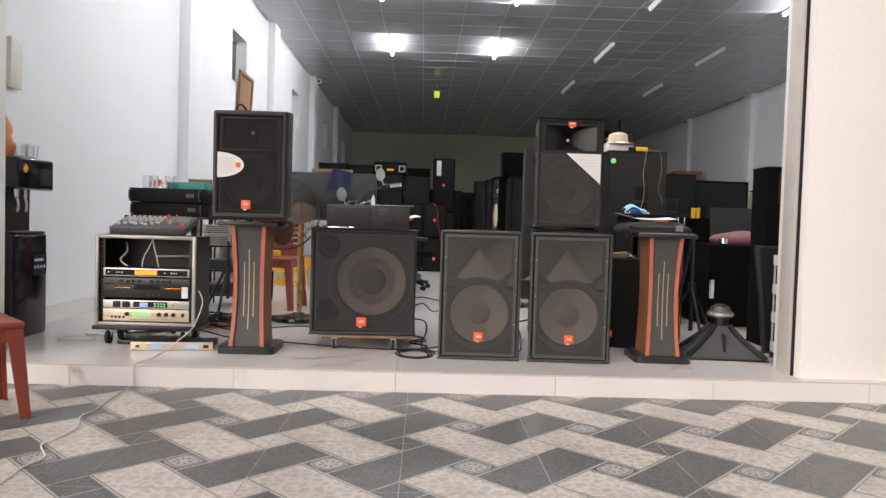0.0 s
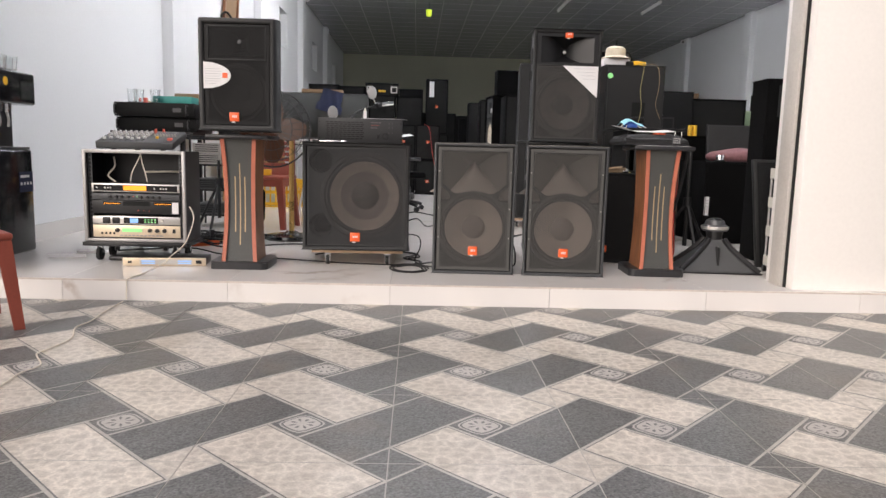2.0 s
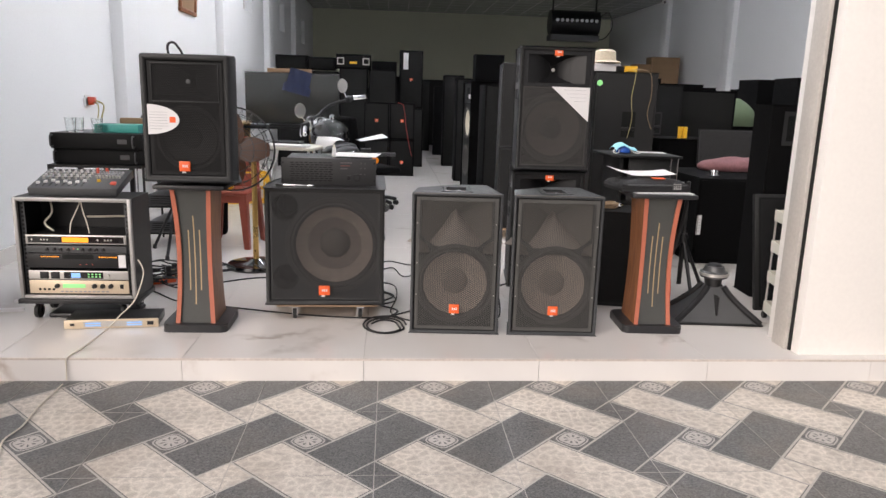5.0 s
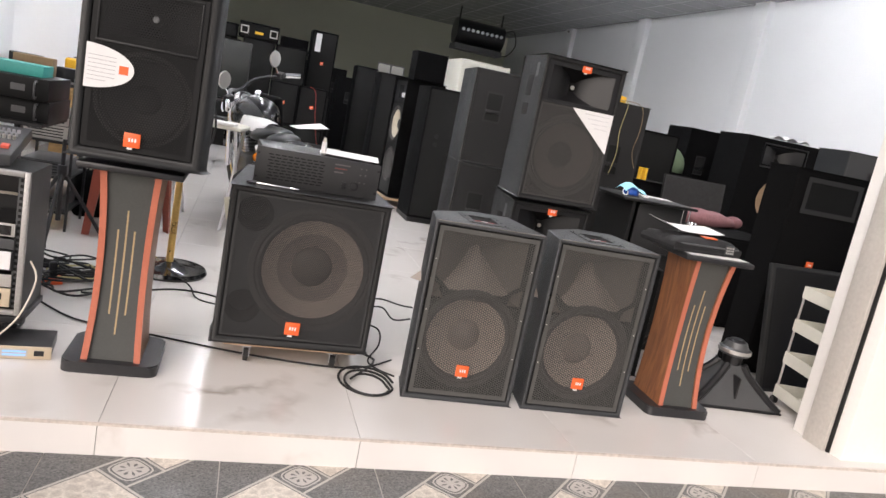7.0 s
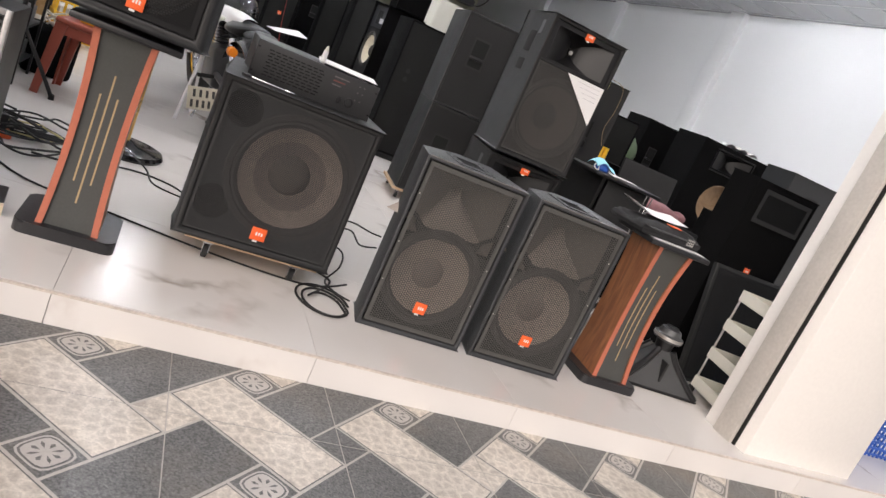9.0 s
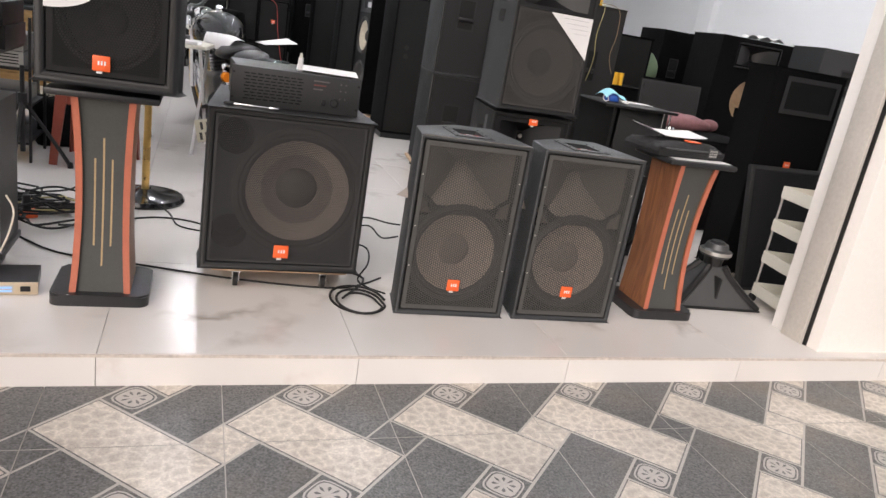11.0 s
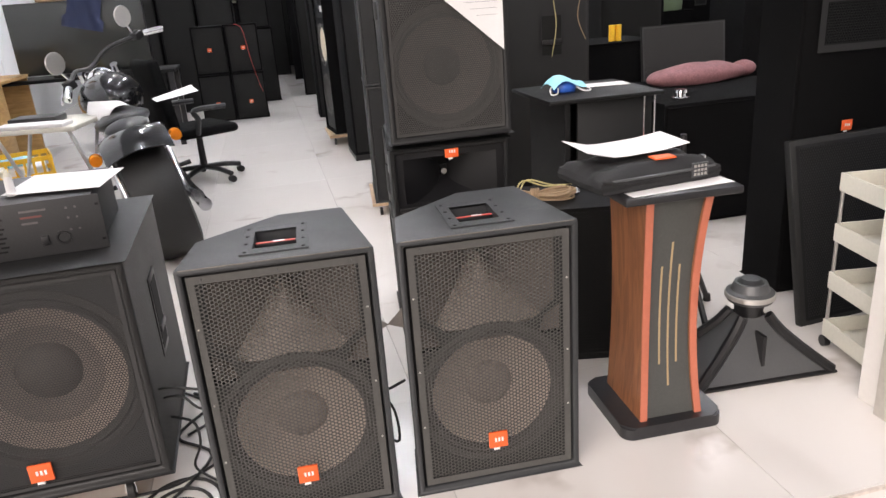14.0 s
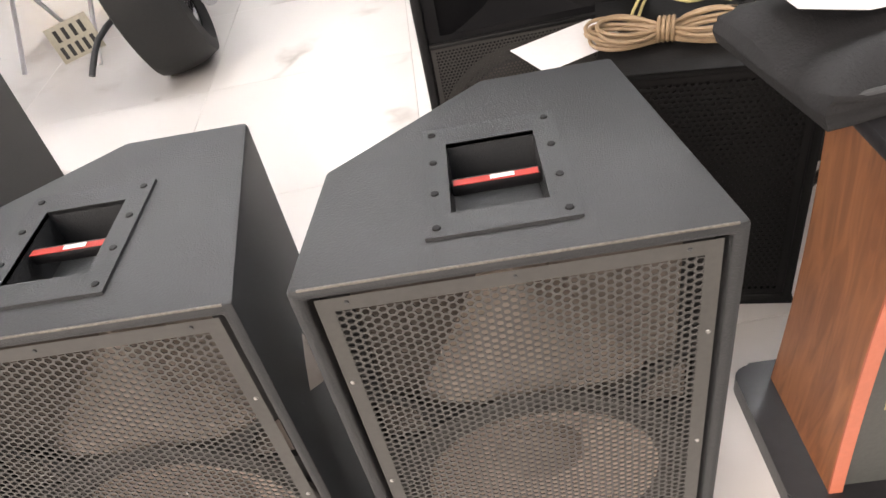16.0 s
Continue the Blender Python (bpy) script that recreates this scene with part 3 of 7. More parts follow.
def woofer(parent, x, y, z, r, cone=None, cap=None):
    """A cone loudspeaker in a baffle at depth y: surround, cone, dust cap."""
    bm = lathe(bmesh.new(), (x, y, z), (0, 1, 0), [(r * 1.12, -0.004), (r * 1.1, -0.008), (r * 1.02, -0.008), (r * 0.985, -0.001), (r * 0.95, -0.007), (r * 0.9, -0.001), (r * 0.88, 0.008)])
    w = part("surround", bm, M_SURR, parent)
    bm = lathe(bmesh.new(), (x, y, z), (0, 1, 0), [(r * 0.89, 0.006), (r * 0.75, r * 0.12), (r * 0.56, r * 0.22), (r * 0.34, r * 0.3)])
    part("cone", bm, cone or M_CONE, w, "brown grey paper cone")
    bm = lathe(bmesh.new(), (x, y, z), (0, 1, 0), [(r * 0.36, r * 0.285), (r * 0.34, r * 0.25), (r * 0.26, r * 0.19), (r * 0.13, r * 0.155), (0.001, r * 0.14)])
    part("dust_cap", bm, cap or M_SURR, w)
    return w


def horn_flare(parent, x0, x1, z0, z1, y, depth, mat=None):
    """A flared mouth narrowing to an upright throat slot."""
    cx, cz = (x0 + x1) / 2, (z0 + z1) / 2
    bm = bmesh.new()
    rings = []
    for s in (0, 0.25, 0.5, 0.75, 1.0):
        k = (1 - s) ** 1.6
        hw, hh = 0.012 + (x1 - x0) / 2 * k, 0.02 + (z1 - z0) / 2 * (1 - s) ** 0.9
        rings.append([bm.verts.new((cx + a * hw, y + depth * s, cz + b * hh)) for a, b in ((-1, -1), (1, -1), (1, 1), (-1, 1))])
    for a, b in zip(rings, rings[1:]):
        for i in range(4):
            bm.faces.new((a[i], a[(i + 1) % 4], b[(i + 1) % 4], b[i]))
    h = part("horn", bm, mat or M_HORN_LIT, parent, "flared horn mouth")
    part("throat", B(cx - 0.014, cx + 0.014, y + depth * 0.98, y + depth, cz - 0.022, cz + 0.022), M_DARK, h)
    return h


def shell(poly, h, lip=0.02, hole=None, edge=0.006):
    """An open-fronted cabinet: sides, back, bottom, top with an opening for the handle, and a front rim."""
    bm = bmesh.new()
    k = len(poly)
    for i in range(1, k):
        a, b = poly[i], poly[(i + 1) % k]
        bm.faces.new([bm.verts.new(p) for p in ((*a, 0), (*b, 0), (*b, h), (*a, h))])
    plate_with_holes(bm, poly, [hole] if hole else [], lambda u, v: (u, v, h))
    bm.faces.new([bm.verts.new((u, v, 0)) for u, v in poly])
    w = poly[1][0]
    plate_with_holes(bm, rect(0, w, 0, h), [rect(lip, w - lip, lip, h - lip)], lambda u, v: (u, 0, v))
    for p, q in (((lip, lip), (w - lip, lip)), ((w - lip, lip), (w - lip, h - lip)), ((w - lip, h - lip), (lip, h - lip)), ((lip, h - lip), (lip, lip))):
        bm.faces.new([bm.verts.new((u[0], d, u[1])) for u, d in ((p, 0), (q, 0), (q, 0.06), (p, 0.06))])
    bmesh.ops.remove_doubles(bm, verts=bm.verts, dist=0.0004)
    sharp = [e for e in bm.edges if len(e.link_faces) == 2 and e.calc_face_angle(0) > 0.35]
    bmesh.ops.bevel(bm, geom=sharp, offset=edge, segments=2, affect='EDGES', profile=0.5)
    return bm


def stage_monitor(m):
    """Two-way wedge with one slanting rear side, a perforated front and a top carrying handle."""
    W, HH = 0.446, 0.71
    t = thing("stage_speaker", m, "charcoal two-way loudspeaker with perforated steel front, on marble floor", "loudspeaker", "front pair of loudspeakers")
    poly = [(0, 0), (W, 0), (0.394, 0.363), (0.221, 0.363), (0.024, 0.201)]
    hx0, hx1, hy0, hy1 = 0.165, 0.275, 0.075, 0.215
    part("cabinet", shell(poly, HH, 0.016, rect(hx0, hx1, hy0, hy1)), M_CAB, t, "textured charcoal cabinet")
    bm = bmesh.new()
    plate_with_holes(bm, rect(0.017, W - 0.017, 0.017, HH - 0.017), [circle(W / 2, 0.25, 0.178), [(0.05, 0.49), (0.115, 0.438), (W - 0.115, 0.438), (W - 0.05, 0.49), (W - 0.05, 0.665), (0.05, 0.665)], [(0.03, 0.478), (0.03, 0.392), (0.096, 0.398), (0.08, 0.448)], [(W - 0.03, 0.478), (W - 0.03, 0.392), (W - 0.096, 0.398), (W - 0.08, 0.448)]], lambda u, v: (u, 0.042, v))
    part("baffle", bm, M_BLACK, t)
    woofer(t, W / 2, 0.042, 0.25, 0.182, None, M_CAP)
    horn_flare(t, 0.05, W - 0.05, 0.425, 0.665, 0.0425, 0.17, M_HORN_DIM)
    bm = bmesh.new()
    rows = []
    for k in range(13):
        s = k / 12
        hw, z = 0.006 + 0.15 * s ** 1.2, 0.612 - 0.174 * s
        row = []
        for a in (-1.6, -1.4, -1.2, -1, -0.66, -0.33, 0, 0.33, 0.66, 1, 1.2, 1.4, 1.6):
            back = 0.035 * a * a + 0.13 * max(0, abs(a) - 0.5) ** 2
            row.append(bm.verts.new((W / 2 + a * hw, 0.125 - 0.078 * min(1, s / 0.95) + back * (1 - 0.6 * s), z)))
        rows.append(row)
    for a, b in zip(rows, rows[1:]):
        for k in range(12):
            bm.faces.new((a[k], a[k + 1], b[k + 1], b[k]))
    # Its paler colour stands for light caught by the lower wall.
    part("horn_lip", bm, M_HORN_LIT, t, "lower horn wall, painted paler as if lit")
    for out, side in ((0.03, 1), (W - 0.03, -1)):
        tri = [(out, 0.478), (out, 0.392), (out + side * 0.066, 0.398), (out + side * 0.05, 0.448)]
        bm = bmesh.new()
        rim = [bm.verts.new((x, 0.0412, z)) for x, z in tri]
        deep = [bm.verts.new((x * 0.7 + (out + side * 0.03) * 0.3, 0.15, z * 0.7 + 0.43 * 0.3)) for x, z in tri]
        for k in range(4):
            bm.faces.new((rim[k], rim[(k + 1) % 4], deep[(k + 1) % 4], deep[k]))
        bm.faces.new(deep)
        part("port", bm, M_DARK, t)
    g = mesh_sheet("grille", W - 0.046, HH - 0.042, 0.0101, 0.83, M_GRILLE, t, pose(0.023, 0.006, 0.021), border=0.013, upright=True)
    g["label"] = "perforated grey steel grille"
    for x in (0.055, W / 2, W - 0.055):
        for z in (0.028, HH - 0.029):
            part("screw", cyl(bmesh.new(), (x, 0.0058, z), (0, -1, 0), 0.0026, 0.002, 0.002, 8), M_GREY, t)
    for x in (0.030, W - 0.030):
        for z in (0.2, 0.36, 0.56):
            part("screw", cyl(bmesh.new(), (x, 0.0058, z), (0, -1, 0), 0.003, 0.002, 0.002, 8), M_SILVER, t)
    badge(t, W / 2 - 0.002, 0.004, 0.128, 0.05, 0.046)
    part("worn_edge", tube(bmesh.new(), [(0.012, 0.0021, HH - 0.0021), (W / 2, 0.0019, HH - 0.0019), (W - 0.012, 0.0021, HH - 0.0021)], 0.0016, 6, 1), M_SCUFF, t, "rubbed pale front edge")
    # carrying handle
    bm = bmesh.new()
    plate_with_holes(bm, rect(hx0 - 0.024, hx1 + 0.024, hy0 - 0.032, hy1 + 0.032), [rect(hx0 + 0.004, hx1 - 0.004, hy0 + 0.004, hy1 - 0.004)], lambda u, v: (u, v, HH + 0.004))
    r = bmesh.ops.extrude_face_region(bm, geom=bm.faces[:])
    for v in r["geom"]:
        if isinstance(v, bmesh.types.BMVert):
            v.co.z -= 0.006
    a, b, c, d = hx0 + 0.004, hx1 - 0.004, hy0 + 0.004, hy1 - 0.004
    z0 = HH - 0.052
    for p, q in (((a, c), (b, c)), ((b, c), (b, d)), ((b, d), (a, d)), ((a, d), (a, c))):
        bm.faces.new([bm.verts.new(v) for v in ((*p, HH + 0.003), (*q, HH + 0.003), (*q, z0), (*p, z0))])
    bm.faces.new([bm.verts.new(v) for v in ((a, c, z0), (b, c, z0), (b, d, z0), (a, d, z0))])
    h = part("handle", bm, M_CAB, t, "recessed grey plastic handle")
    part("grip", B(a, b, 0.139, 0.155, HH - 0.022, HH - 0.006, bevel=0.004), M_BLACK, h)
    part("grip_stripe", B(a + 0.004, b - 0.004, 0.1375, 0.1475, HH - 0.0055, HH - 0.0045), M_WIRER, h, "red stripe on the grip")
    part("grip_mark", B(a + 0.045, a + 0.072, 0.139, 0.146, HH - 0.0042, HH - 0.0035), M_WHITE, h)
    for i in range(4):
        for x in (hx0 - 0.012, hx1 + 0.012):
            part("rivet", cyl(bmesh.new(), (x, hy0 - 0.018 + i * 0.059, HH + 0.0035), (0, 0, 1), 0.005, 0.004, 0.002, 10), M_CAB3, h)
    return t


SPK = stage_monitor(pose(0.214, 0.375, 0.0, 0, 0, -3.0))
second = copy_thing(SPK, pose(0.710, 0.352, 0.0, 0, 0, -2.65))


def castor(parent, x, y, z, r=0.026):
    bm = cyl(bmesh.new(), (x - 0.009, y, z), (1, 0, 0), r, r, 0.018, 20)
    c = part("castor", bm, M_RUBBER, parent)
    bm = B(x - 0.014, x - 0.011, y - 0.012, y + 0.012, z - 0.006, z + r + 0.012)
    box(bm, x + 0.011, x + 0.014, y - 0.012, y + 0.012, z - 0.006, z + r + 0.012)
    box(bm, x - 0.02, x + 0.02, y - 0.02, y + 0.02, z + r + 0.010, z + r + 0.014)
    part("bracket", bm, M_CHROME, c, "chrome bracket")
    return c


def subwoofer(m):
    W, HH, D = 0.60, 0.605, 0.64
    t = thing("subwoofer", m, "large black bass loudspeaker with perforated front", "loudspeaker")
    part("cabinet", shell([(0, 0), (W, 0), (W - 0.005, D), (0.07, D), (0.0, 0.16)], HH, 0.022, None, 0.008), M_CABS, t)
    bm = bmesh.new()
    plate_with_holes(bm, rect(0.023, W - 0.023, 0.023, HH - 0.023), [circle(0.345, 0.306, 0.22), circle(0.098, 0.5, 0.068, 24), circle(0.098, 0.135, 0.068, 24)], lambda u, v: (u, 0.045, v))
    part("baffle", bm, M_CAB, t)
    woofer(t, 0.345, 0.045, 0.306, 0.224, M_CONE, M_HORN_DIM)
    part("inner_ring", lathe(bmesh.new(), (0.345, 0.045, 0.306), (0, 1, 0), [(0.138, 0.038), (0.126, 0.0435), (0.082, 0.060)]), M_CAP, t, "darker inner ring of the cone")
    for z in (0.5, 0.135):
        bm = lathe(bmesh.new(), (0.098, 0.045, z), (0, 1, 0), [(0.068, 0.0), (0.06, 0.03), (0.055, 0.12), (0.001, 0.12)], 24)
        part("port", bm, M_DARK, t)
    mesh_sheet("grille", W - 0.05, HH - 0.05, 0.0074, 0.84, M_GRILLE_S, t, pose(0.025, 0.012, 0.025), border=0.008)
    badge(t, 0.295, 0.006, 0.075, 0.056, 0.05)
    hd = part("side_handle", B(W - 0.006, W + 0.0015, 0.25, 0.37, 0.22, 0.46, bevel=0.003), M_BLACK, t, "tall black handle plate, its hollow painted dark")
    # Flat sheet, no hollow: its black paints the recess shade.
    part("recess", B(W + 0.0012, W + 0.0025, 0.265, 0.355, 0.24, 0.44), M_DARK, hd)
    part("bar", B(W + 0.002, W + 0.008, 0.265, 0.355, 0.29, 0.31, bevel=0.003), M_GREY, hd)
    return t


dolly = thing("dolly", pose(-0.51, 0.545, 0, 0, 0, 1.0), "plywood dolly on four castors under the bass loudspeaker", "dolly")
part("board", B(0.04, 0.56, 0.02, 0.6, 0.072, 0.092, bevel=0.002), M_PLY, dolly, "raw plywood board")
for x, y in ((0.13, 0.05), (0.47, 0.05), (0.13, 0.55), (0.47, 0.55)):
    castor(dolly, x, y, 0.028)
subwoofer(pose(-0.518, 0.535, 0.0925, 0, 0, 1.0))


def box_speaker(name, m, w, d, h, label, group="", front="cloth", cab=None, logo=(0, 0), handle=None, cone=None, group_cat="loudspeaker"):
    """A plain loudspeaker cabinet with a framed front, optional badge and side handle."""
    cab = cab or M_CAB3
    t = thing(name, m, label, group_cat, group)
    part("cabinet", shell([(0, 0), (w, 0), (w, d), (0, d)], h, 0.018, None, 0.006), cab, t)
    if front == "cloth":
        part("front_cloth", B(0.018, w - 0.018, 0.008, 0.02, 0.018, h - 0.018, bevel=0.004), M_CLOTH, t, "dark grille cloth")
    elif front == "plain":
        part("back_panel", B(0.018, w - 0.018, 0.002, 0.02, 0.018, h - 0.018), cab, t)
    if logo != (0, 0):
        badge(t, logo[0], 0.004, logo[1], 0.045, 0.04)
    if cone:
        cx, cz, r = cone
        woofer(t, cx, 0.006, cz, r)
    if handle:
        hx, hz, face = handle
        p = Matrix() if face == "front" else pose(0, d, 0, 0, 0, -90) if face == "left" else pose(w, 0, 0, 0, 0, 90)
        bm = bmesh.new()
        plate_with_holes(bm, rect(hx - 0.065, hx + 0.065, hz - 0.11, hz + 0.11), [rect(hx - 0.052, hx + 0.052, hz - 0.095, hz + 0.095)], lambda u, v: (u, -0.003, v))
        hd = part("handle", bm, M_BLACK, t, "black handle frame, its hollow painted dark", at=p)
        # Flat sheet behind the frame; black stands for the shaded hollow.
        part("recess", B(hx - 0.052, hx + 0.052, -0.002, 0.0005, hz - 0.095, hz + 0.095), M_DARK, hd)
        part("bar", B(hx - 0.052, hx + 0.052, -0.012, -0.003, hz - 0.045, hz - 0.02, bevel=0.003), M_BLACK, hd)
    return t


def hung_speaker(m):
    """Twelve-inch cabinet with bevelled moulding, perforated front and a pointed white sticker."""
    W, HH, D = 0.40, 0.575, 0.34
    t = thing("stand_speaker", m, "black loudspeaker with a pointed white sticker, resting on a wooden stand", "loudspeaker")
    part("cabinet", shell([(0, 0), (W, 0), (W + 0.02, 0.05), (W - 0.06, D), (0.06, D), (-0.0, 0.05)], HH, 0.03, None, 0.012), M_CABM, t)
    bm = bmesh.new()
    plate_with_holes(bm, rect(0.031, W - 0.031, 0.031, HH - 0.031), [circle(W / 2, 0.2, 0.14), rect(0.06, W - 0.06, 0.39, 0.53)], lambda u, v: (u, 0.045, v))
    part("baffle", bm, M_CAB3, t)
    woofer(t, W / 2, 0.045, 0.2, 0.135, M_SURR)
    horn_flare(t, 0.06, W - 0.06, 0.39, 0.53, 0.045, 0.09, M_BLACK)
    mesh_sheet("grille", W - 0.066, HH - 0.066, 0.0086, 0.72, M_GRILLE_D, t, pose(0.033, 0.008, 0.033), border=0.016)
    bm = bmesh.new()
    pts = [(0.024, 0.215)] + [(0.024 + 0.145 * math.sin(radians(a)), 0.283 - 0.068 * math.cos(radians(a))) for a in range(10, 171, 10)] + [(0.024, 0.351)]
    lo = [bm.verts.new((x, 0.0055, z)) for x, z in pts]
    hi = [bm.verts.new((x, 0.0035, z)) for x, z in pts]
    bm.faces.new(hi)
    for i in range(len(pts)):
        bm.faces.new((lo[i], lo[(i + 1) % len(pts)], hi[(i + 1) % len(pts)], hi[i]))
    s = part("sticker", bm, M_WHITE, t, "pointed white sticker with fine print")
    for i in range(7):
        part("print_line", B(0.035, 0.115 if i else 0.09, 0.0026, 0.0034, 0.24 + i * 0.0125, 0.2415 + i * 0.0125), M_INK, s)
    part("sticker_mark", B(0.125, 0.152, 0.0026, 0.0034, 0.27, 0.296), M_ORANGE, s)
    badge(t, 0.185, 0.003, 0.072, 0.05, 0.046)
    part("driver_mark", cyl(bmesh.new(), (0.215, 0.0065, 0.455), (0, -1, 0), 0.011, 0.009, 0.002, 16), M_GREY, t)
    for x0, x1, z0, z1 in ((0.048, W - 0.048, 0.36, 0.368), (0.048, W - 0.048, 0.53, 0.536), (0.048, 0.054, 0.368, 0.53), (W - 0.054, W - 0.048, 0.368, 0.53)):
        part("horn_moulding", B(x0, x1, 0.003, 0.0085, z0, z1, bevel=0.002), M_CABM, t)
    bm = tube(bmesh.new(), [(0.07, 0.2, 0.575), (0.07, 0.19, 0.62), (0.095, 0.2, 0.635), (0.12, 0.22, 0.60), (0.125, 0.23, 0.578)], 0.006)
    part("hanging_strap", bm, M_BLACK, t)
    return t


hung_speaker(pose(-1.024, 0.337, 0.742, 0, 0, -2.0))


def pedestal(m, label):
    """Loudspeaker stand: slab base, dark panel between bowed wooden sides, top plate."""
    t = thing("speaker_stand", m, label, "speaker stand", "wooden speaker stands")
    bm = bmesh.new()
    pts = []
    for cx, cy, a0 in ((0.12, 0.115, 0), (-0.12, 0.115, 90), (-0.12, -0.115, 180), (0.12, -0.115, 270)):
        pts += [(cx + 0.035 * math.cos(radians(a0 + k * 18)), cy + 0.035 * math.sin(radians(a0 + k * 18))) for k in range(6)]
    prism(bm, pts, 0.0, 0.04)
    es = [e for e in bm.edges if abs(e.verts[0].co.z - 0.04) < 1e-5 and abs(e.verts[1].co.z - 0.04) < 1e-5]
    bmesh.ops.bevel(bm, geom=es, offset=0.006, segments=2, affect='EDGES')
    part("base", bm, M_STANDB, t, "rounded black base slab")
    N = 14
    Z0, Z1 = 0.04, 0.70

    def curve(s):
        q = (2 * s - 1) ** 2
        return 0.062 + 0.013 * q, -0.125 + 0.030 * (1 - q)

    bm = bmesh.new()
    rows = []
    for i in range(N + 1):
        s = i / N
        x, y = curve(s)
        z = Z0 + (Z1 - Z0) * s
        rows.append([bm.verts.new(p) for p in ((-x, y + 0.012, z), (x, y + 0.012, z), (x, y + 0.035, z), (-x, y + 0.035, z))])
    for a, b in zip(rows, rows[1:]):
        for k in range(4):
            bm.faces.new((a[k], a[(k + 1) % 4], b[(k + 1) % 4], b[k]))
    part("panel", bm, M_STANDP, t, "dark grey centre panel")
    for sx in (-1, 1):
        for name, mat, dy0, dy1, w0, w1 in (("side_board", M_STANDW, 0.0035, 0.20, 0.0, 0.02), ("front_edge", M_STANDE, 0.0, 0.004, -0.0005, 0.0205)):
            bm = bmesh.new()
            rows = []
            for i in range(N + 1):
                s = i / N
                x, y = curve(s)
                z = Z0 + (Z1 - Z0) * s
                ye = y + dy1 if name == "front_edge" else 0.11
                rows.append([bm.verts.new(p) for p in ((sx * (x + w0), y + dy0, z), (sx * (x + w1), y + dy0, z), (sx * (x + w1), ye, z), (sx * (x + w0), ye, z))])
            for a, b in zip(rows, rows[1:]):
                for k in range(4):
                    bm.faces.new((a[k], a[(k + 1) % 4], b[(k + 1) % 4], b[k]))
            part(name, bm, mat, t, "bowed brown wooden side" if name == "side_board" else "orange front edge")
    for x, za, zb in ((-0.026, 0.20, 0.50), (0.0, 0.13, 0.57), (0.026, 0.20, 0.50)):
        bm = bmesh.new()
        rows = []
        for i in range(9):
            z = za + (zb - za) * i / 8
            y = curve((z - Z0) / (Z1 - Z0))[1] + 0.0112
            rows.append([bm.verts.new((x + d, y, z)) for d in (-0.0028, 0.0028)] + [bm.verts.new((x + d, y + 0.003, z)) for d in (0.0028, -0.0028)])
        for a, b in zip(rows, rows[1:]):
            for k in range(4):
                bm.faces.new((a[k], a[(k + 1) % 4], b[(k + 1) % 4], b[k]))
        part("inlay", bm, M_GOLDLINE, t, "thin gold inlay line")
    part("top_plate", B(-0.165, 0.165, -0.15, 0.15, 0.70, 0.722, bevel=0.006), M_STANDB, t)
    return t


pedestal(pose(-0.835, 0.505, 0), "wooden speaker stand with dark panel, carrying a loudspeaker")
pedestal(pose(1.478, 0.525, 0, 0, 0, -2.5), "wooden speaker stand with dark panel, bag and papers on top")


def big_top(m, label):
    """Tall cabinet with an open horn above a cloth-covered woofer."""
    W, HH, D = 0.45, 0.73, 0.44
    t = thing("horn_speaker", m, label, "loudspeaker", "stacked horn loudspeakers")
    part("cabinet", shell([(0, 0), (W, 0), (W - 0.05, D), (0.05, D)], HH, 0.022, None, 0.008), M_CABM, t)
    bm = bmesh.new()
    plate_with_holes(bm, rect(0.022, W - 0.022, 0.5, HH - 0.022), [rect(0.05, W - 0.05, 0.52, 0.685)], lambda u, v: (u, 0.015, v))
    part("horn_frame", bm, M_BLACK, t)
    h = horn_flare(t, 0.05, W - 0.05, 0.52, 0.685, 0.015, 0.13, M_BLACK)
    part("driver_dot", cyl(bmesh.new(), (W / 2, 0.13, 0.6), (0, -1, 0), 0.011, 0.011, 0.006, 14), M_SILVER, h)
    bm = bmesh.new()
    plate_with_holes(bm, rect(0.022, W - 0.022, 0.022, 0.5), [circle(W / 2, 0.25, 0.185)], lambda u, v: (u, 0.04, v))
    part("baffle", bm, M_CAB3, t)
    woofer(t, W / 2, 0.04, 0.25, 0.19, M_HORN_DIM, M_SURR)
    mesh_sheet("grille", W - 0.048, 0.474, 0.0082, 0.72, M_GRILLE_T, t, pose(0.024, 0.01, 0.024), border=0.008)["label"] = "dark grey perforated steel grille over the woofer"
    part("grille_rail", B(0.022, W - 0.022, 0.004, 0.014, 0.496, 0.506, bevel=0.002), M_CABM, t)
    badge(t, W / 2 + 0.005, 0.008, 0.698, 0.05, 0.042)
    # Side handles are solid blocks in the hollow-shade black.
    for z, hh in ((0.52, 0.11), (0.42, 0.06)):
        part("side_handle", B(0.018, 0.026, 0.17, 0.25, z, z + hh, bevel=0.003), M_DARK, t)
    part("side_mark", B(0.012, 0.018, 0.09, 0.14, 0.62, 0.69), M_GREY, t)
    return t, W


t, W = big_top(pose(0.872, 1.282, 0.745), "black horn loudspeaker with a white paper corner, stacked on another")
bm = bmesh.new()
bm.faces.new([bm.verts.new(p) for p in ((0.195, 0.003, 0.498), (W - 0.012, 0.003, 0.498), (W - 0.016, 0.003, 0.292))])
r = bmesh.ops.extrude_face_region(bm, geom=bm.faces[:])
for v in r["geom"]:
    if isinstance(v, bmesh.types.BMVert):
        v.co.y -= 0.001
pp = part("paper_corner", bm, M_WHITE, t, "white printed paper triangle")
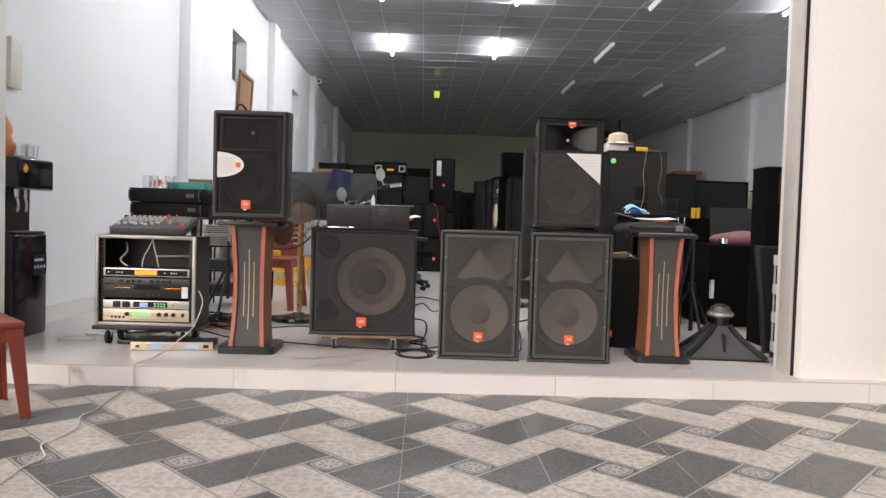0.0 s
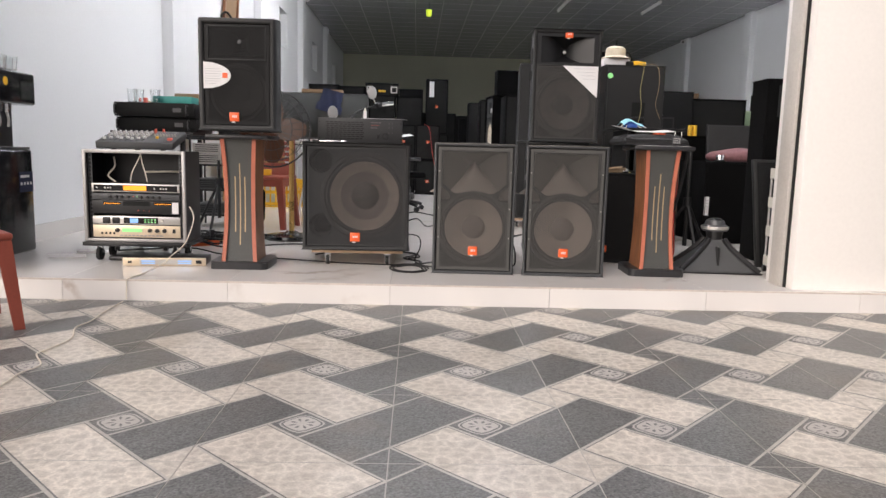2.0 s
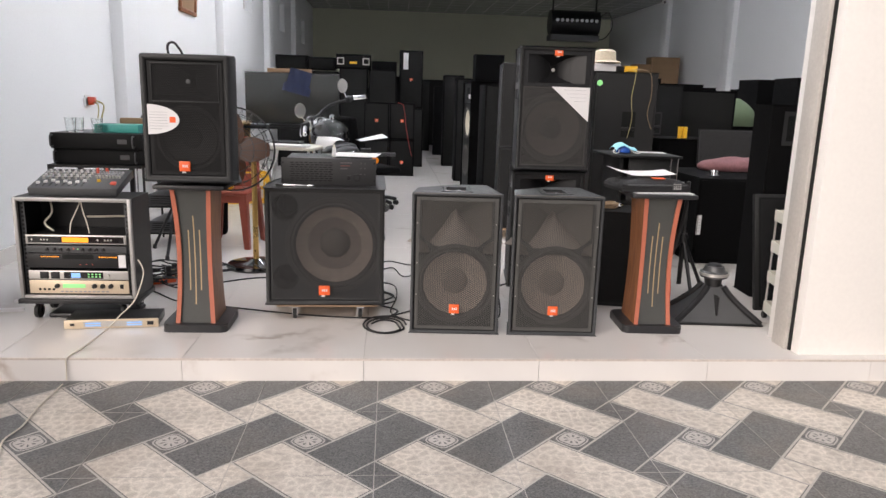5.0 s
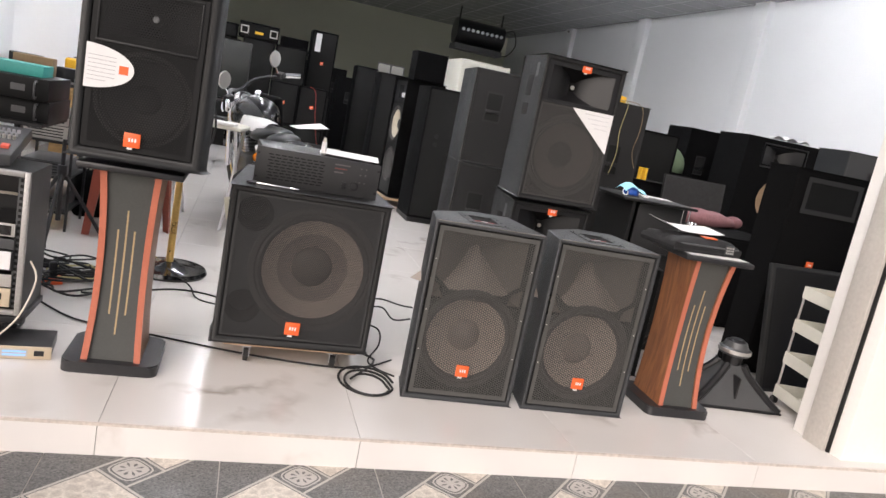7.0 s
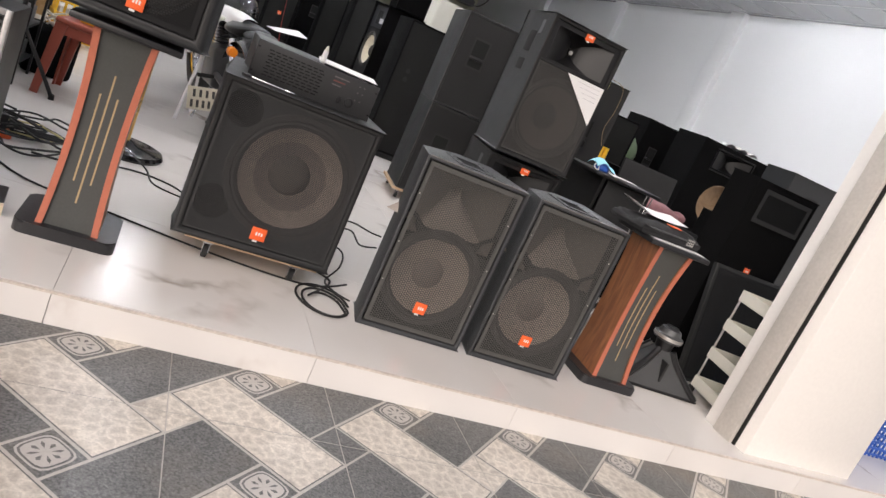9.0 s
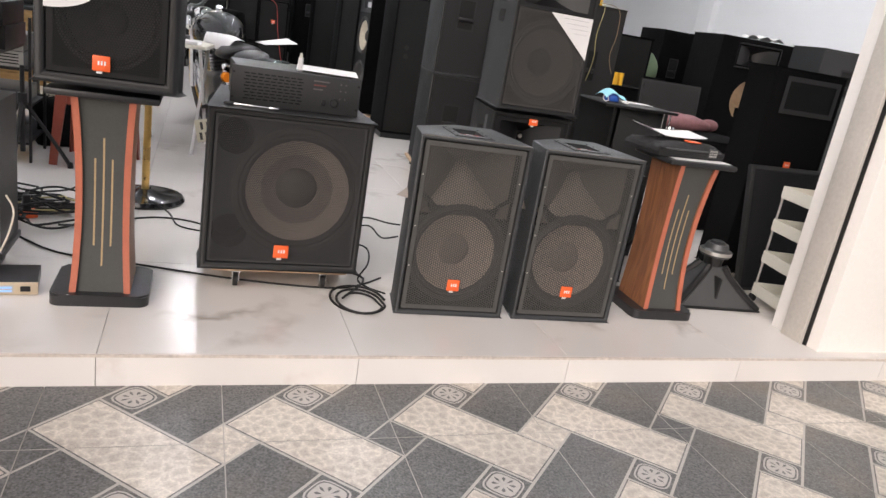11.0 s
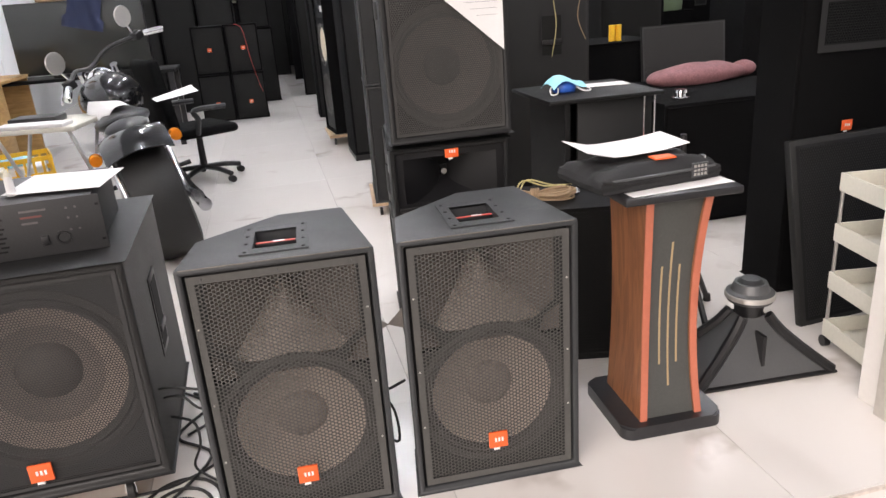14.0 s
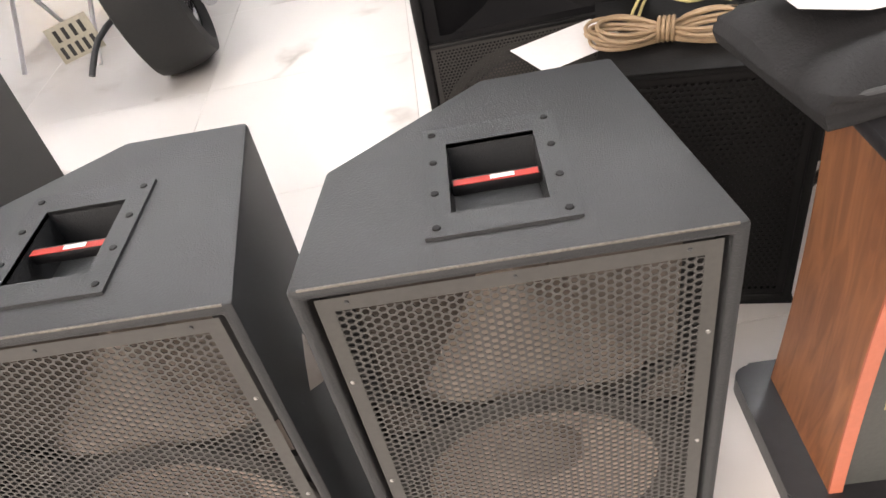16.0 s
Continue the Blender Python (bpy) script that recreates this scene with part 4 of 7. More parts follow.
for i in range(4):
    part("print_line", B(0.27 + i * 0.022, W - 0.04, 0.0008, 0.0018, 0.480 - i * 0.022, 0.4815 - i * 0.022), M_INK, pp)
big_top(pose(0.86, 1.285, 0.0), "black horn loudspeaker at the bottom of a stack")


# ---- equipment on the bass loudspeaker ----
def amplifier(m):
    t = thing("power_amplifier", m, "dark grey rack power amplifier lying on the bass loudspeaker", "amplifier")
    part("case", B(0.022, 0.46, 0.006, 0.36, 0.004, 0.135, bevel=0.003), M_AMP, t)
    part("front_panel", B(0, 0.482, 0, 0.006, 0.0, 0.14, bevel=0.0015), M_AMP, t, "dark grey front panel")
    for r in range(9):
        for c in range(9):
            part("vent_slot", B(0.045 + c * 0.024 + (r % 2) * 0.006, 0.063 + c * 0.024 + (r % 2) * 0.006, -0.0012, 0.0002, 0.022 + r * 0.0115, 0.0265 + r * 0.0115), M_DARK, t)
    part("power_switch", B(0.335, 0.352, -0.005, 0, 0.028, 0.052, bevel=0.001), M_BLACK, t)
    part("fan_ring", lathe(bmesh.new(), (0.385, 0, 0.042), (0, -1, 0), [(0.018, 0), (0.018, 0.003), (0.014, 0.003), (0.012, 0.0)], 20), M_BLACK, t)
    for i, z in enumerate((0.115, 0.1, 0.085)):
        part("print_line", B(0.30, 0.36 - i * 0.012, -0.0008, 0.0002, z, z + 0.005), M_REDD if i == 1 else M_INKD, t)
    for x in (0.405, 0.425):
        for z in (0.06, 0.09, 0.115):
            part("indicator", cyl(bmesh.new(), (x, 0, z), (0, -1, 0), 0.003, 0.003, 0.002, 8), M_INKD, t)
    for x in (0.008, 0.474):
        for z in (0.025, 0.115):
            part("rack_hole", B(x - 0.004, x + 0.004, -0.0006, 0.0006, z - 0.003, z + 0.003), M_DARK, t)
    return t


amplifier(pose(-0.448, 0.65, 0.6985, 0, 0, 2.5))


def sheet(bm, w, d, n, lift):
    """A sheet of paper, n by n cells, bent by lift(u, v)."""
    g = [[bm.verts.new(((i / n - 0.5) * w, (j / n - 0.5) * d, lift(i / n, j / n))) for i in range(n + 1)] for j in range(n + 1)]
    for j in range(n):
        for i in range(n):
            bm.faces.new((g[j][i], g[j][i + 1], g[j + 1][i + 1], g[j + 1][i]))
    r = bmesh.ops.extrude_face_region(bm, geom=bm.faces[:])
    for v in r["geom"]:
        if isinstance(v, bmesh.types.BMVert):
            v.co.z += 0.0012
    return bm


def paper(m, w=0.21, d=0.297, lift=lambda u, v: 0.002 * math.sin(5 * u + 3 * v) + 0.002, label="loose sheet of white paper"):
    return solo("paper_sheet", sheet(bmesh.new(), w, d, 8, lift), M_WHITE, m, label, "paper")


paper(pose(-0.075, 0.84, 0.839, 0, 0, 82), 0.2, 0.24, lambda u, v: 0.003 + 0.004 * u, "sheet of white paper lying on the amplifier")
b = thing("marker_pen", pose(-0.19, 0.78, 0.8345), "pale marker pen standing on the amplifier", "pen")
part("barrel", cyl(bmesh.new(), (0, 0, 0), (0, 0, 1), 0.011, 0.010, 0.05, 16), M_WHITE, b)
part("cap", cyl(bmesh.new(), (0, 0, 0.05), (0, 0, 1), 0.008, 0.004, 0.018, 16), M_CREAM, b)
k = thing("spanner", pose(-0.44, 0.60, 0.7, 0, 0, -4), "small steel adjustable spanner on the bass loudspeaker", "tool")
part("shaft", B(0, 0.14, -0.006, 0.006, 0.0, 0.008, bevel=0.002), M_CHROME, k)
part("jaw", B(-0.03, 0.006, -0.014, 0.014, 0.0, 0.011, bevel=0.004), M_BLACK, k)
part("jaw_end", B(0.13, 0.165, -0.012, 0.012, 0.0, 0.010, bevel=0.004), M_CHROME, k)


# ---- wheeled equipment rack ----
rack = thing("equipment_rack", pose(-1.725, 0.53, 0), "silver-edged open equipment rack on castors", "rack")
RW, RD, RZ0, RZ1 = 0.56, 0.27, 0.115, 0.625
for name, a in (("side_panel", (0, 0.014)), ("side_panel", (RW - 0.014, RW))):
    part(name, B(a[0], a[1], 0.02, RD, RZ0, RZ1), M_BLACK, rack)
part("top_panel", B(0.014, RW - 0.014, 0.02, RD, RZ1 - 0.014, RZ1), M_BLACK, rack)
part("bottom_panel", B(0.014, RW - 0.014, 0.02, RD, RZ0, RZ0 + 0.014), M_BLACK, rack)
for a in ((0, 0.018, RZ0, RZ1), (RW - 0.018, RW, RZ0, RZ1), (0.018, RW - 0.018, RZ1 - 0.018, RZ1 + 0.001), (0.018, RW - 0.018, RZ0, RZ0 + 0.018)):
    part("edge_trim", B(a[0], a[1], 0.0, 0.02, a[2], a[3], bevel=0.003), M_TRIM, rack, "silver aluminium edge")
for x in (0.02, RW - 0.042):
    r = part("rack_strip", B(x, x + 0.022, 0.03, 0.034, RZ0 + 0.02, RZ1 - 0.02), M_GREY, rack)
    for i in range(22):
        part("hole", B(x + 0.006, x + 0.016, 0.0285, 0.0302, RZ0 + 0.03 + i * 0.021, RZ0 + 0.041 + i * 0.021), M_DARK, r)
part("back_panel", B(0.014, RW - 0.014, RD - 0.012, RD, RZ0 + 0.014, RZ1 - 0.014), M_BLACK, rack)
part("dolly_board", B(-0.01, RW + 0.01, -0.01, RD, 0.09, 0.113, bevel=0.003), M_BLACK, rack)
for x, y in ((0.06, 0.05), (RW - 0.08, 0.06), (0.06, 0.22), (RW - 0.06, 0.22)):
    castor(rack, x, y, 0.04, 0.038)


def unit(z, h, mat, label, name="rack_unit"):
    u = thing(name, pose(-1.684, 0.545, z), label, "audio unit", "rack units")
    part("front_panel", B(0, 0.482, 0, 0.008, 0, h, bevel=0.0015), mat, u)
    part("case", B(0.02, 0.462, 0.008, 0.22, 0.002, h - 0.002), M_BLACK, u)
    return u


u = unit(0.139, 0.068, M_CHAMP, "champagne karaoke mixer with dark knobs, in the rack")
part("display", B(0.16, 0.27, -0.001, 0.001, 0.03, 0.05), M_GREENLED, u, "greenish display")
for x in (0.135, 0.315, 0.355, 0.395):
    part("knob", cyl(bmesh.new(), (x, 0, 0.04), (0, -1, 0), 0.012, 0.010, 0.014, 20), M_BLACK, u)
for i in range(4):
    part("jack", cyl(bmesh.new(), (0.05 + i * 0.022, 0, 0.022), (0, -1, 0), 0.006, 0.006, 0.003, 12), M_DARK, u)
for i in range(11):
    part("button", B(0.15 + i * 0.022, 0.163 + i * 0.022, -0.003, 0, 0.008, 0.014), M_INK, u)
part("power_switch", B(0.44, 0.456, -0.004, 0, 0.028, 0.05), M_BLACK, u)
u = unit(0.212, 0.045, M_SILVER, "silver audio processor with a blue display, in the rack")
for x in (0.055, 0.108):
    part("cover", B(x, x + 0.042, -0.003, 0, 0.004, 0.04, bevel=0.002), M_BLACK, u)
part("window", B(0.17, 0.36, -0.001, 0.001, 0.006, 0.039), M_GLOSS, u)
part("display", B(0.205, 0.25, -0.002, -0.001, 0.010, 0.034), M_BLUELED, u, "blue display")
for i in range(4):
    for z in (0.012, 0.025):
        part("lamp", B(0.285 + i * 0.018, 0.295 + i * 0.018, -0.002, -0.001, z, z + 0.006), M_GREENLED, u)
part("knob", cyl(bmesh.new(), (0.385, 0, 0.022), (0, -1, 0), 0.009, 0.008, 0.012, 16), M_SILVER, u)
u = unit(0.272, 0.072, M_BLACK, "black double tape deck with amber meters, in the rack")
for x in (0.06, 0.34):
    part("meter", B(x, x + 0.1, -0.001, 0.001, 0.05, 0.066), M_GLOSS, u)
    for i in range(9):
        part("segment", B(x + 0.006 + i * 0.01, x + 0.012 + i * 0.01, -0.002, -0.001, 0.054, 0.059), M_AMBER, u)
part("slot", B(0.17, 0.32, -0.0012, 0.001, 0.045, 0.07), M_DARK, u)
part("paper_tag", B(0.44, 0.475, -0.003, 0, 0.004, 0.068), M_WHITE, u)
for i in range(3):
    part("lamp", B(0.25 + i * 0.03, 0.255 + i * 0.03, -0.002, 0, 0.016, 0.02), M_REDINK, u)
u = unit(0.348, 0.036, M_GREY, "grey equaliser with a row of small knobs, in the rack")
for i, x in enumerate((0.10, 0.135, 0.165, 0.2, 0.27, 0.305, 0.335, 0.37)):
    part("knob", cyl(bmesh.new(), (x, 0, 0.018), (0, -1, 0), 0.009, 0.007, 0.012, 16), M_BLACK, u)
part("lamp", B(0.225, 0.23, -0.002, 0, 0.02, 0.025), M_REDINK, u)
part("lamp", B(0.245, 0.25, -0.002, 0, 0.018, 0.023), M_GREENLED, u)
u = unit(0.393, 0.046, M_SILVER, "wireless receiver with a bright amber display, in the rack")
part("window", B(0.012, 0.47, -0.002, 0.001, 0.006, 0.039), M_GLOSS, u)
part("display", B(0.175, 0.30, -0.003, -0.002, 0.010, 0.035), M_AMBER, u, "bright amber display")
for x in (0.03, 0.075, 0.09, 0.105, 0.345, 0.38, 0.395, 0.41):
    part("button", cyl(bmesh.new(), (x, -0.002, 0.022), (0, -1, 0), 0.005, 0.004, 0.003, 12), M_SILVER, u)

mix = thing("mixing_desk", pose(-1.66, 0.56, 0.641, 14, 0, 2), "black mixing desk with faders and coloured knobs, on the rack", "mixing desk")
part("case", B(0, 0.42, 0, 0.28, -0.012, 0.03, bevel=0.006), M_GREY, mix)
for i in range(8):
    part("fader_slot", B(0.03 + i * 0.03, 0.034 + i * 0.03, 0.03, 0.1, 0.030, 0.031), M_DARK, mix)
    part("fader", B(0.024 + i * 0.03, 0.04 + i * 0.03, 0.05 + (i * 37 % 5) * 0.008, 0.066 + (i * 37 % 5) * 0.008, 0.031, 0.042, bevel=0.002), M_WHITE, mix)
    for j in range(4):
        part("knob", cyl(bmesh.new(), (0.032 + i * 0.03, 0.13 + j * 0.032, 0.03), (0, 0, 1), 0.007, 0.006, 0.014, 10), M_WHITE if j % 2 else M_SILVER, mix)
for i in range(8):
    for j in range(3):
        part("knob", cyl(bmesh.new(), (0.28 + i * 0.016, 0.15 + j * 0.03, 0.03), (0, 0, 1), 0.006, 0.005, 0.013, 10), M_INK if j else M_SILVER, mix)
part("yellow_key", B(0.30, 0.315, 0.09, 0.105, 0.03, 0.042, bevel=0.002), M_YELLOW, mix)
part("red_key", B(0.375, 0.40, 0.05, 0.075, 0.03, 0.042, bevel=0.002), M_REDINK, mix)
for x in (0.265, 0.31):
    part("red_plug", cyl(bmesh.new(), (x, 0.22, 0.03), (0, 0, 1), 0.008, 0.007, 0.026, 12), M_REDINK, mix)

# stack of amplifiers behind the rack
back_rack = thing("amplifier_shelf", pose(-1.76, 1.0, 0), "dark metal shelf holding stacked amplifiers against the wall side", "shelf")
for x in (0.0, 0.30):
    for y in (0.0, 0.38):
        part("post", B(x, x + 0.025, y, y + 0.025, 0, 0.725), M_BLACK, back_rack)
for z in (0.1, 0.3, 0.5, 0.725):
    part("board", B(0.0, 0.325 if z < 0.6 else 0.5, 0, 0.405, z, z + 0.014), M_BLACK, back_rack)
for z, y, lab in ((0.74, 0.03, "black rack amplifier with side handles"), (0.828, 0.0, "black rack amplifier with side handles, top of the stack")):
    a = thing("rack_amplifier", pose(-1.73, 1.0 + y, z), lab, "amplifier", "stacked amplifiers")
    part("case", B(0, 0.48, 0.01, 0.36, 0, 0.085, bevel=0.002), M_BLACK, a)
    part("front_panel", B(-0.002, 0.482, 0, 0.01, 0.0, 0.085, bevel=0.002), M_CAB3, a)
    for x in (0.01, 0.44):
        bm = tube(bmesh.new(), [(x, 0, 0.012), (x, -0.03, 0.016), (x, -0.03, 0.068), (x, 0, 0.072)], 0.004, 8, 3)
        part("handle", bm, M_GREY, a)
    part("label_strip", B(0.35, 0.40, -0.001, 0.001, 0.03, 0.055), M_GREY, a)
for i, (x, y, z) in enumerate(((-1.79, 2.3, 0.115), (-1.79, 2.3, 0.315), (-1.79, 2.3, 0.515), (-1.79, 2.3, 0.60))):
    a = thing("rack_amplifier", pose(x + 0.12, y + 0.02, z), "grey rack amplifier in a stack beside the shelf", "amplifier", "stacked amplifiers")
    part("case", B(0, 0.22, 0.006, 0.36, 0, 0.08, bevel=0.002), M_GREY, a)
    part("front_panel", B(0, 0.222, 0, 0.006, 0, 0.08), M_SILVER if i > 1 else M_GREY, a)
    for k in range(4):
        part("vent_slot", B(0.02, 0.2, -0.001, 0.001, 0.014 + k * 0.016, 0.020 + k * 0.016), M_DARK, a)
stack2 = thing("side_shelf", pose(-1.68, 2.3, 0), "narrow dark metal shelf with amplifiers", "shelf")
for z in (0.1, 0.3, 0.5):
    part("board", B(0, 0.26, 0, 0.4, z, z + 0.014), M_BLACK, stack2)
for x in (-0.014, 0.26):
    for y in (0, 0.386):
        part("post", B(x, x + 0.014, y, y + 0.014, 0, 0.78), M_BLACK, stack2)

bx = solo("teal_carton", B(0, 0.24, 0, 0.15, 0, 0.045, bevel=0.003), M_TEAL, pose(-1.53, 1.08, 0.914), "small teal cardboard carton on the amplifiers", "carton")
bx = solo("orange_carton", B(0, 0.15, 0, 0.07, 0, 0.075, bevel=0.003), M_CARD, pose(-1.45, 1.25, 0.914), "small orange brown carton on the amplifiers", "carton")
for x in (-1.64, -1.60, -1.5):
    g = solo("drinking_glass", lathe(bmesh.new(), (0, 0, 0), (0, 0, 1), [(0.001, 0.002), (0.024, 0.002), (0.03, 0.08), (0.0285, 0.08), (0.023, 0.006), (0.001, 0.006)], 20), M_GLASSC, pose(x, 1.05, 0.9135), "clear drinking glass on the amplifiers", "glass", "drinking glasses")

# receiver on the floor in front
u = thing("floor_receiver", pose(-1.462, 0.39, 0.0, 0, 0, 6.5), "champagne one-unit audio receiver lying on the floor", "audio unit")
part("case", B(0.0, 0.43, 0.008, 0.18, 0.004, 0.044, bevel=0.002), M_BLACK, u)
part("front_panel", B(-0.003, 0.433, 0, 0.008, 0.002, 0.046, bevel=0.002), M_CHAMP, u)
part("window", B(0.085, 0.36, -0.001, 0.001, 0.010, 0.038), M_SILVER, u)
for i in range(4):
    part("lamp_strip", B(0.095 + (i % 2) * 0.19, 0.165 + (i % 2) * 0.19, -0.002, -0.001, 0.014 + (i // 2) * 0.012, 0.020 + (i // 2) * 0.012), M_BLUELED, u)
part("switch", B(0.38, 0.41, -0.003, 0, 0.015, 0.033), M_BLACK, u)
part("port", B(0.025, 0.045, -0.002, 0, 0.018, 0.03), M_BLACK, u)
solo("flat_tray", B(0, 0.42, 0, 0.2, 0, 0.025, bevel=0.01), M_BLACK, pose(-1.62, 0.575, 0.0), "flat black plastic tray on the floor under the rack", "tray")


# ---- things beside and on the stands ----
bag = thing("equipment_bag", pose(1.445, 0.55, 0.7265, 0, 0, 6), "flat black padded bag lying on the speaker stand", "bag")
bm = B(-0.20, 0.17, -0.11, 0.12, 0.0, 0.058)
bmesh.ops.subdivide_edges(bm, edges=bm.edges[:], cuts=17, use_grid_fill=True)
for v in bm.verts:
    u, w, q = (v.co.x + 0.015) / 0.185, (v.co.y - 0.005) / 0.115, v.co.z / 0.058
    edge = max(abs(u), abs(w)) ** 6
    fold = noise.noise(Vector((v.co.x * 9, v.co.y * 22, 3.1))) + 0.6 * noise.noise(Vector((v.co.x * 31, v.co.y * 24, q * 2)))
    v.co.z = max(0.0, v.co.z * (1 - 0.42 * edge) + 0.011 * fold * q)
    v.co.x *= 1 - 0.03 * edge * abs(2 * q - 1)
    v.co.y += 0.006 * noise.noise(Vector((v.co.x * 18, q * 4, 7.7)))
part("body", bm, M_BAG, bag)
part("zip", tube(bmesh.new(), [(-0.17, -0.108, 0.033), (0.0, -0.113, 0.034), (0.15, -0.108, 0.033)], 0.004), M_GREY, bag)
g = part("mesh_patch", B(0.075, 0.125, -0.1125, -0.108, 0.01, 0.048), M_GREY, bag)
for i in range(4):
    for j in range(3):
        part("dot", B(0.08 + i * 0.011, 0.087 + i * 0.011, -0.1138, -0.1125, 0.014 + j * 0.011, 0.021 + j * 0.011), M_SILVER, g)
part("buckle", B(0.168, 0.176, -0.04, -0.02, 0.022, 0.045, bevel=0.002), M_CHROME, bag)
part("strap", tube(bmesh.new(), [(0.17, -0.03, 0.03), (0.215, -0.02, 0.0), (0.205, -0.01, -0.16), (0.17, 0.0, -0.34), (0.135, 0.01, -0.42), (0.16, 0.03, -0.36), (0.19, 0.05, -0.2), (0.18, 0.08, -0.02), (0.15, 0.1, 0.02)], 0.009), M_BAG, bag)
paper(pose(1.475, 0.50, 0.7222, 0, 0, 3), 0.3, 0.21, lambda u, v: 0.0015, "white paper sheets under the bag on the stand")
paper(pose(1.41, 0.585, 0.795, 0, 0, 8), 0.33, 0.13, lambda u, v: 0.004 + 0.09 * max(0, 0.28 - u) + 0.03 * max(0, u - 0.72) + 0.012 * v, "creased white paper lying on the bag")
solo("orange_card", B(0, 0.06, 0, 0.04, 0, 0.004), M_ORANGE, pose(1.44, 0.475, 0.789), "small orange card under the paper", "card")

low = box_speaker("floor_speaker", pose(1.165, 0.93, 0.0, 0, 0, -13), 0.37, 0.30, 0.555, "black loudspeaker with perforated grille standing behind the front pair", front="none", logo=(0.135, 0.085))
# Flat board in the hollow-shade black behind the mesh.
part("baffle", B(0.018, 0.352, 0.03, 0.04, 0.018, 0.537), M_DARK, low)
mesh_sheet("grille", 0.334, 0.519, 0.012, 0.7, M_GRILLE_D, low, pose(0.018, 0.008, 0.018), border=0.01)
coil = thing("cable_coil", pose(1.30, 1.01, 0.556, 0, 0, -14), "copper coloured twin cable bundled and tied in the middle", "cable")
for k in range(9):
    pts = []
    for i in range(20):
        a = 2 * math.pi * i / 20
        spread = 0.006 + (0.02 + 0.009 * k) * abs(math.cos(a)) ** 0.8
        pts.append(((0.118 + 0.007 * (k % 4)) * math.cos(a), spread * math.sin(a) + 0.006 * ((k * 5) % 4 - 1.5) * abs(math.cos(a)), 0.006 + 0.0052 * (k % 5) + 0.02 * abs(math.cos(a)) * math.sin(2.1 * k) ** 2))
    part("strand", tube(bmesh.new(), pts, 0.0036, 6, 2, closed=True), M_BRASSW, coil)
for k in range(4):
    part("tie", tube(bmesh.new(), [(-0.012 + 0.008 * k + 0.016 * math.cos(t) * 0.2, 0.022 * math.cos(t), 0.022 + 0.02 * math.sin(t)) for t in [2 * math.pi * j / 10 for j in range(10)]], 0.0036, 6, 2, closed=True), M_BRASSW, coil)
solo("crossover_part", lathe(bmesh.new(), (0, 0, 0), (0, 0, 1), [(0.001, 0.0), (0.028, 0.0), (0.032, 0.012), (0.024, 0.03), (0.001, 0.034)], 18), M_CHROME, pose(1.44, 1.03, 0.556), "small metal cap lying beside the cable coil", "metal cap")
paper(pose(1.138, 1.062, 0.5565, 0, 0, 22), 0.18, 0.12, lambda u, v: 0.002, "white printed sheet on the loudspeaker behind")

# open black cabinet with face masks on it
cab = thing("open_cabinet", pose(1.46, 1.24, 0.0, 0, 0, -1), "low black open cabinet with a loose top board", "cabinet")
part("top_board", B(-0.02, 0.43, -0.03, 0.40, 0.835, 0.85, bevel=0.004), M_CAB3, cab)
part("side_panel", B(0.05, 0.07, 0.0, 0.38, 0.0, 0.835), M_CAB3, cab)
part("side_panel", B(0.35, 0.37, 0.1, 0.38, 0.0, 0.835), M_CAB3, cab)
part("back_panel", B(0.07, 0.35, 0.3, 0.32, 0.0, 0.835), M_CAB3, cab)
part("shelf", B(0.07, 0.35, 0.02, 0.3, 0.55, 0.565), M_CAB3, cab)
part("front_panel", B(0.12, 0.425, 0.05, 0.07, 0.0, 0.83, bevel=0.006), M_CABM, cab)
for x in (0.375, 0.418):
    part("rod", cyl(bmesh.new(), (x, 0.02, 0.0), (0, 0, 1), 0.004, 0.004, 0.835, 8), M_CHROME, cab)
mask = thing("face_mask", pose(1.575, 1.40, 0.851, 0, 0, 12), "crumpled blue face mask with pale blue ear loops", "face mask")
bm = bmesh.new()
bmesh.ops.create_icosphere(bm, subdivisions=3, radius=0.05)
for v in bm.verts:
    v.co = Vector((v.co.x * 1.0, v.co.y * 0.8, max(v.co.z, -0.02) * 0.75 + 0.016 + 0.006 * noise.noise(v.co * 40)))
part("blue_fold", bm, M_BLUE, mask)
bm = sheet(bmesh.new(), 0.15, 0.09, 8, lambda u, v: 0.058 + 0.012 * math.sin(6 * u) - 0.02 * (2 * v - 1) ** 2 - 0.02 * (2 * u - 1) ** 2)
part("pale_fold", bm, M_CYAN, mask)
for s in (-1, 1):
    part("ear_loop", tube(bmesh.new(), [(s * 0.045, 0, 0.03), (s * 0.075, -0.02, 0.02), (s * 0.09, -0.05, 0.004), (s * 0.06, -0.045, 0.004), (s * 0.04, -0.02, 0.02)], 0.003, 6), M_WHITE, mask)
solo("white_card", B(0, 0.17, 0, 0.09, 0, 0.002), M_WHITE, pose(1.70, 1.45, 0.851, 0, 0, -8), "white card on the black cabinet", "card")
y1 = bmesh.new()
tube(y1, [(0, 0, 0.58), (0.05, 0.05, 0.62), (0.12, 0.02, 0.60), (0.2, 0.06, 0.585), (0.26, 0.04, 0.58)], 0.003, 6)
tube(y1, [(0.02, 0.01, 0.58), (0.08, 0.09, 0.61), (0.16, 0.06, 0.59), (0.24, 0.0, 0.58)], 0.003, 6)
solo("yellow_wire", y1, M_WIREY, pose(1.25, 1.08, -0.022), "loose yellow wires behind the front loudspeaker", "wire")

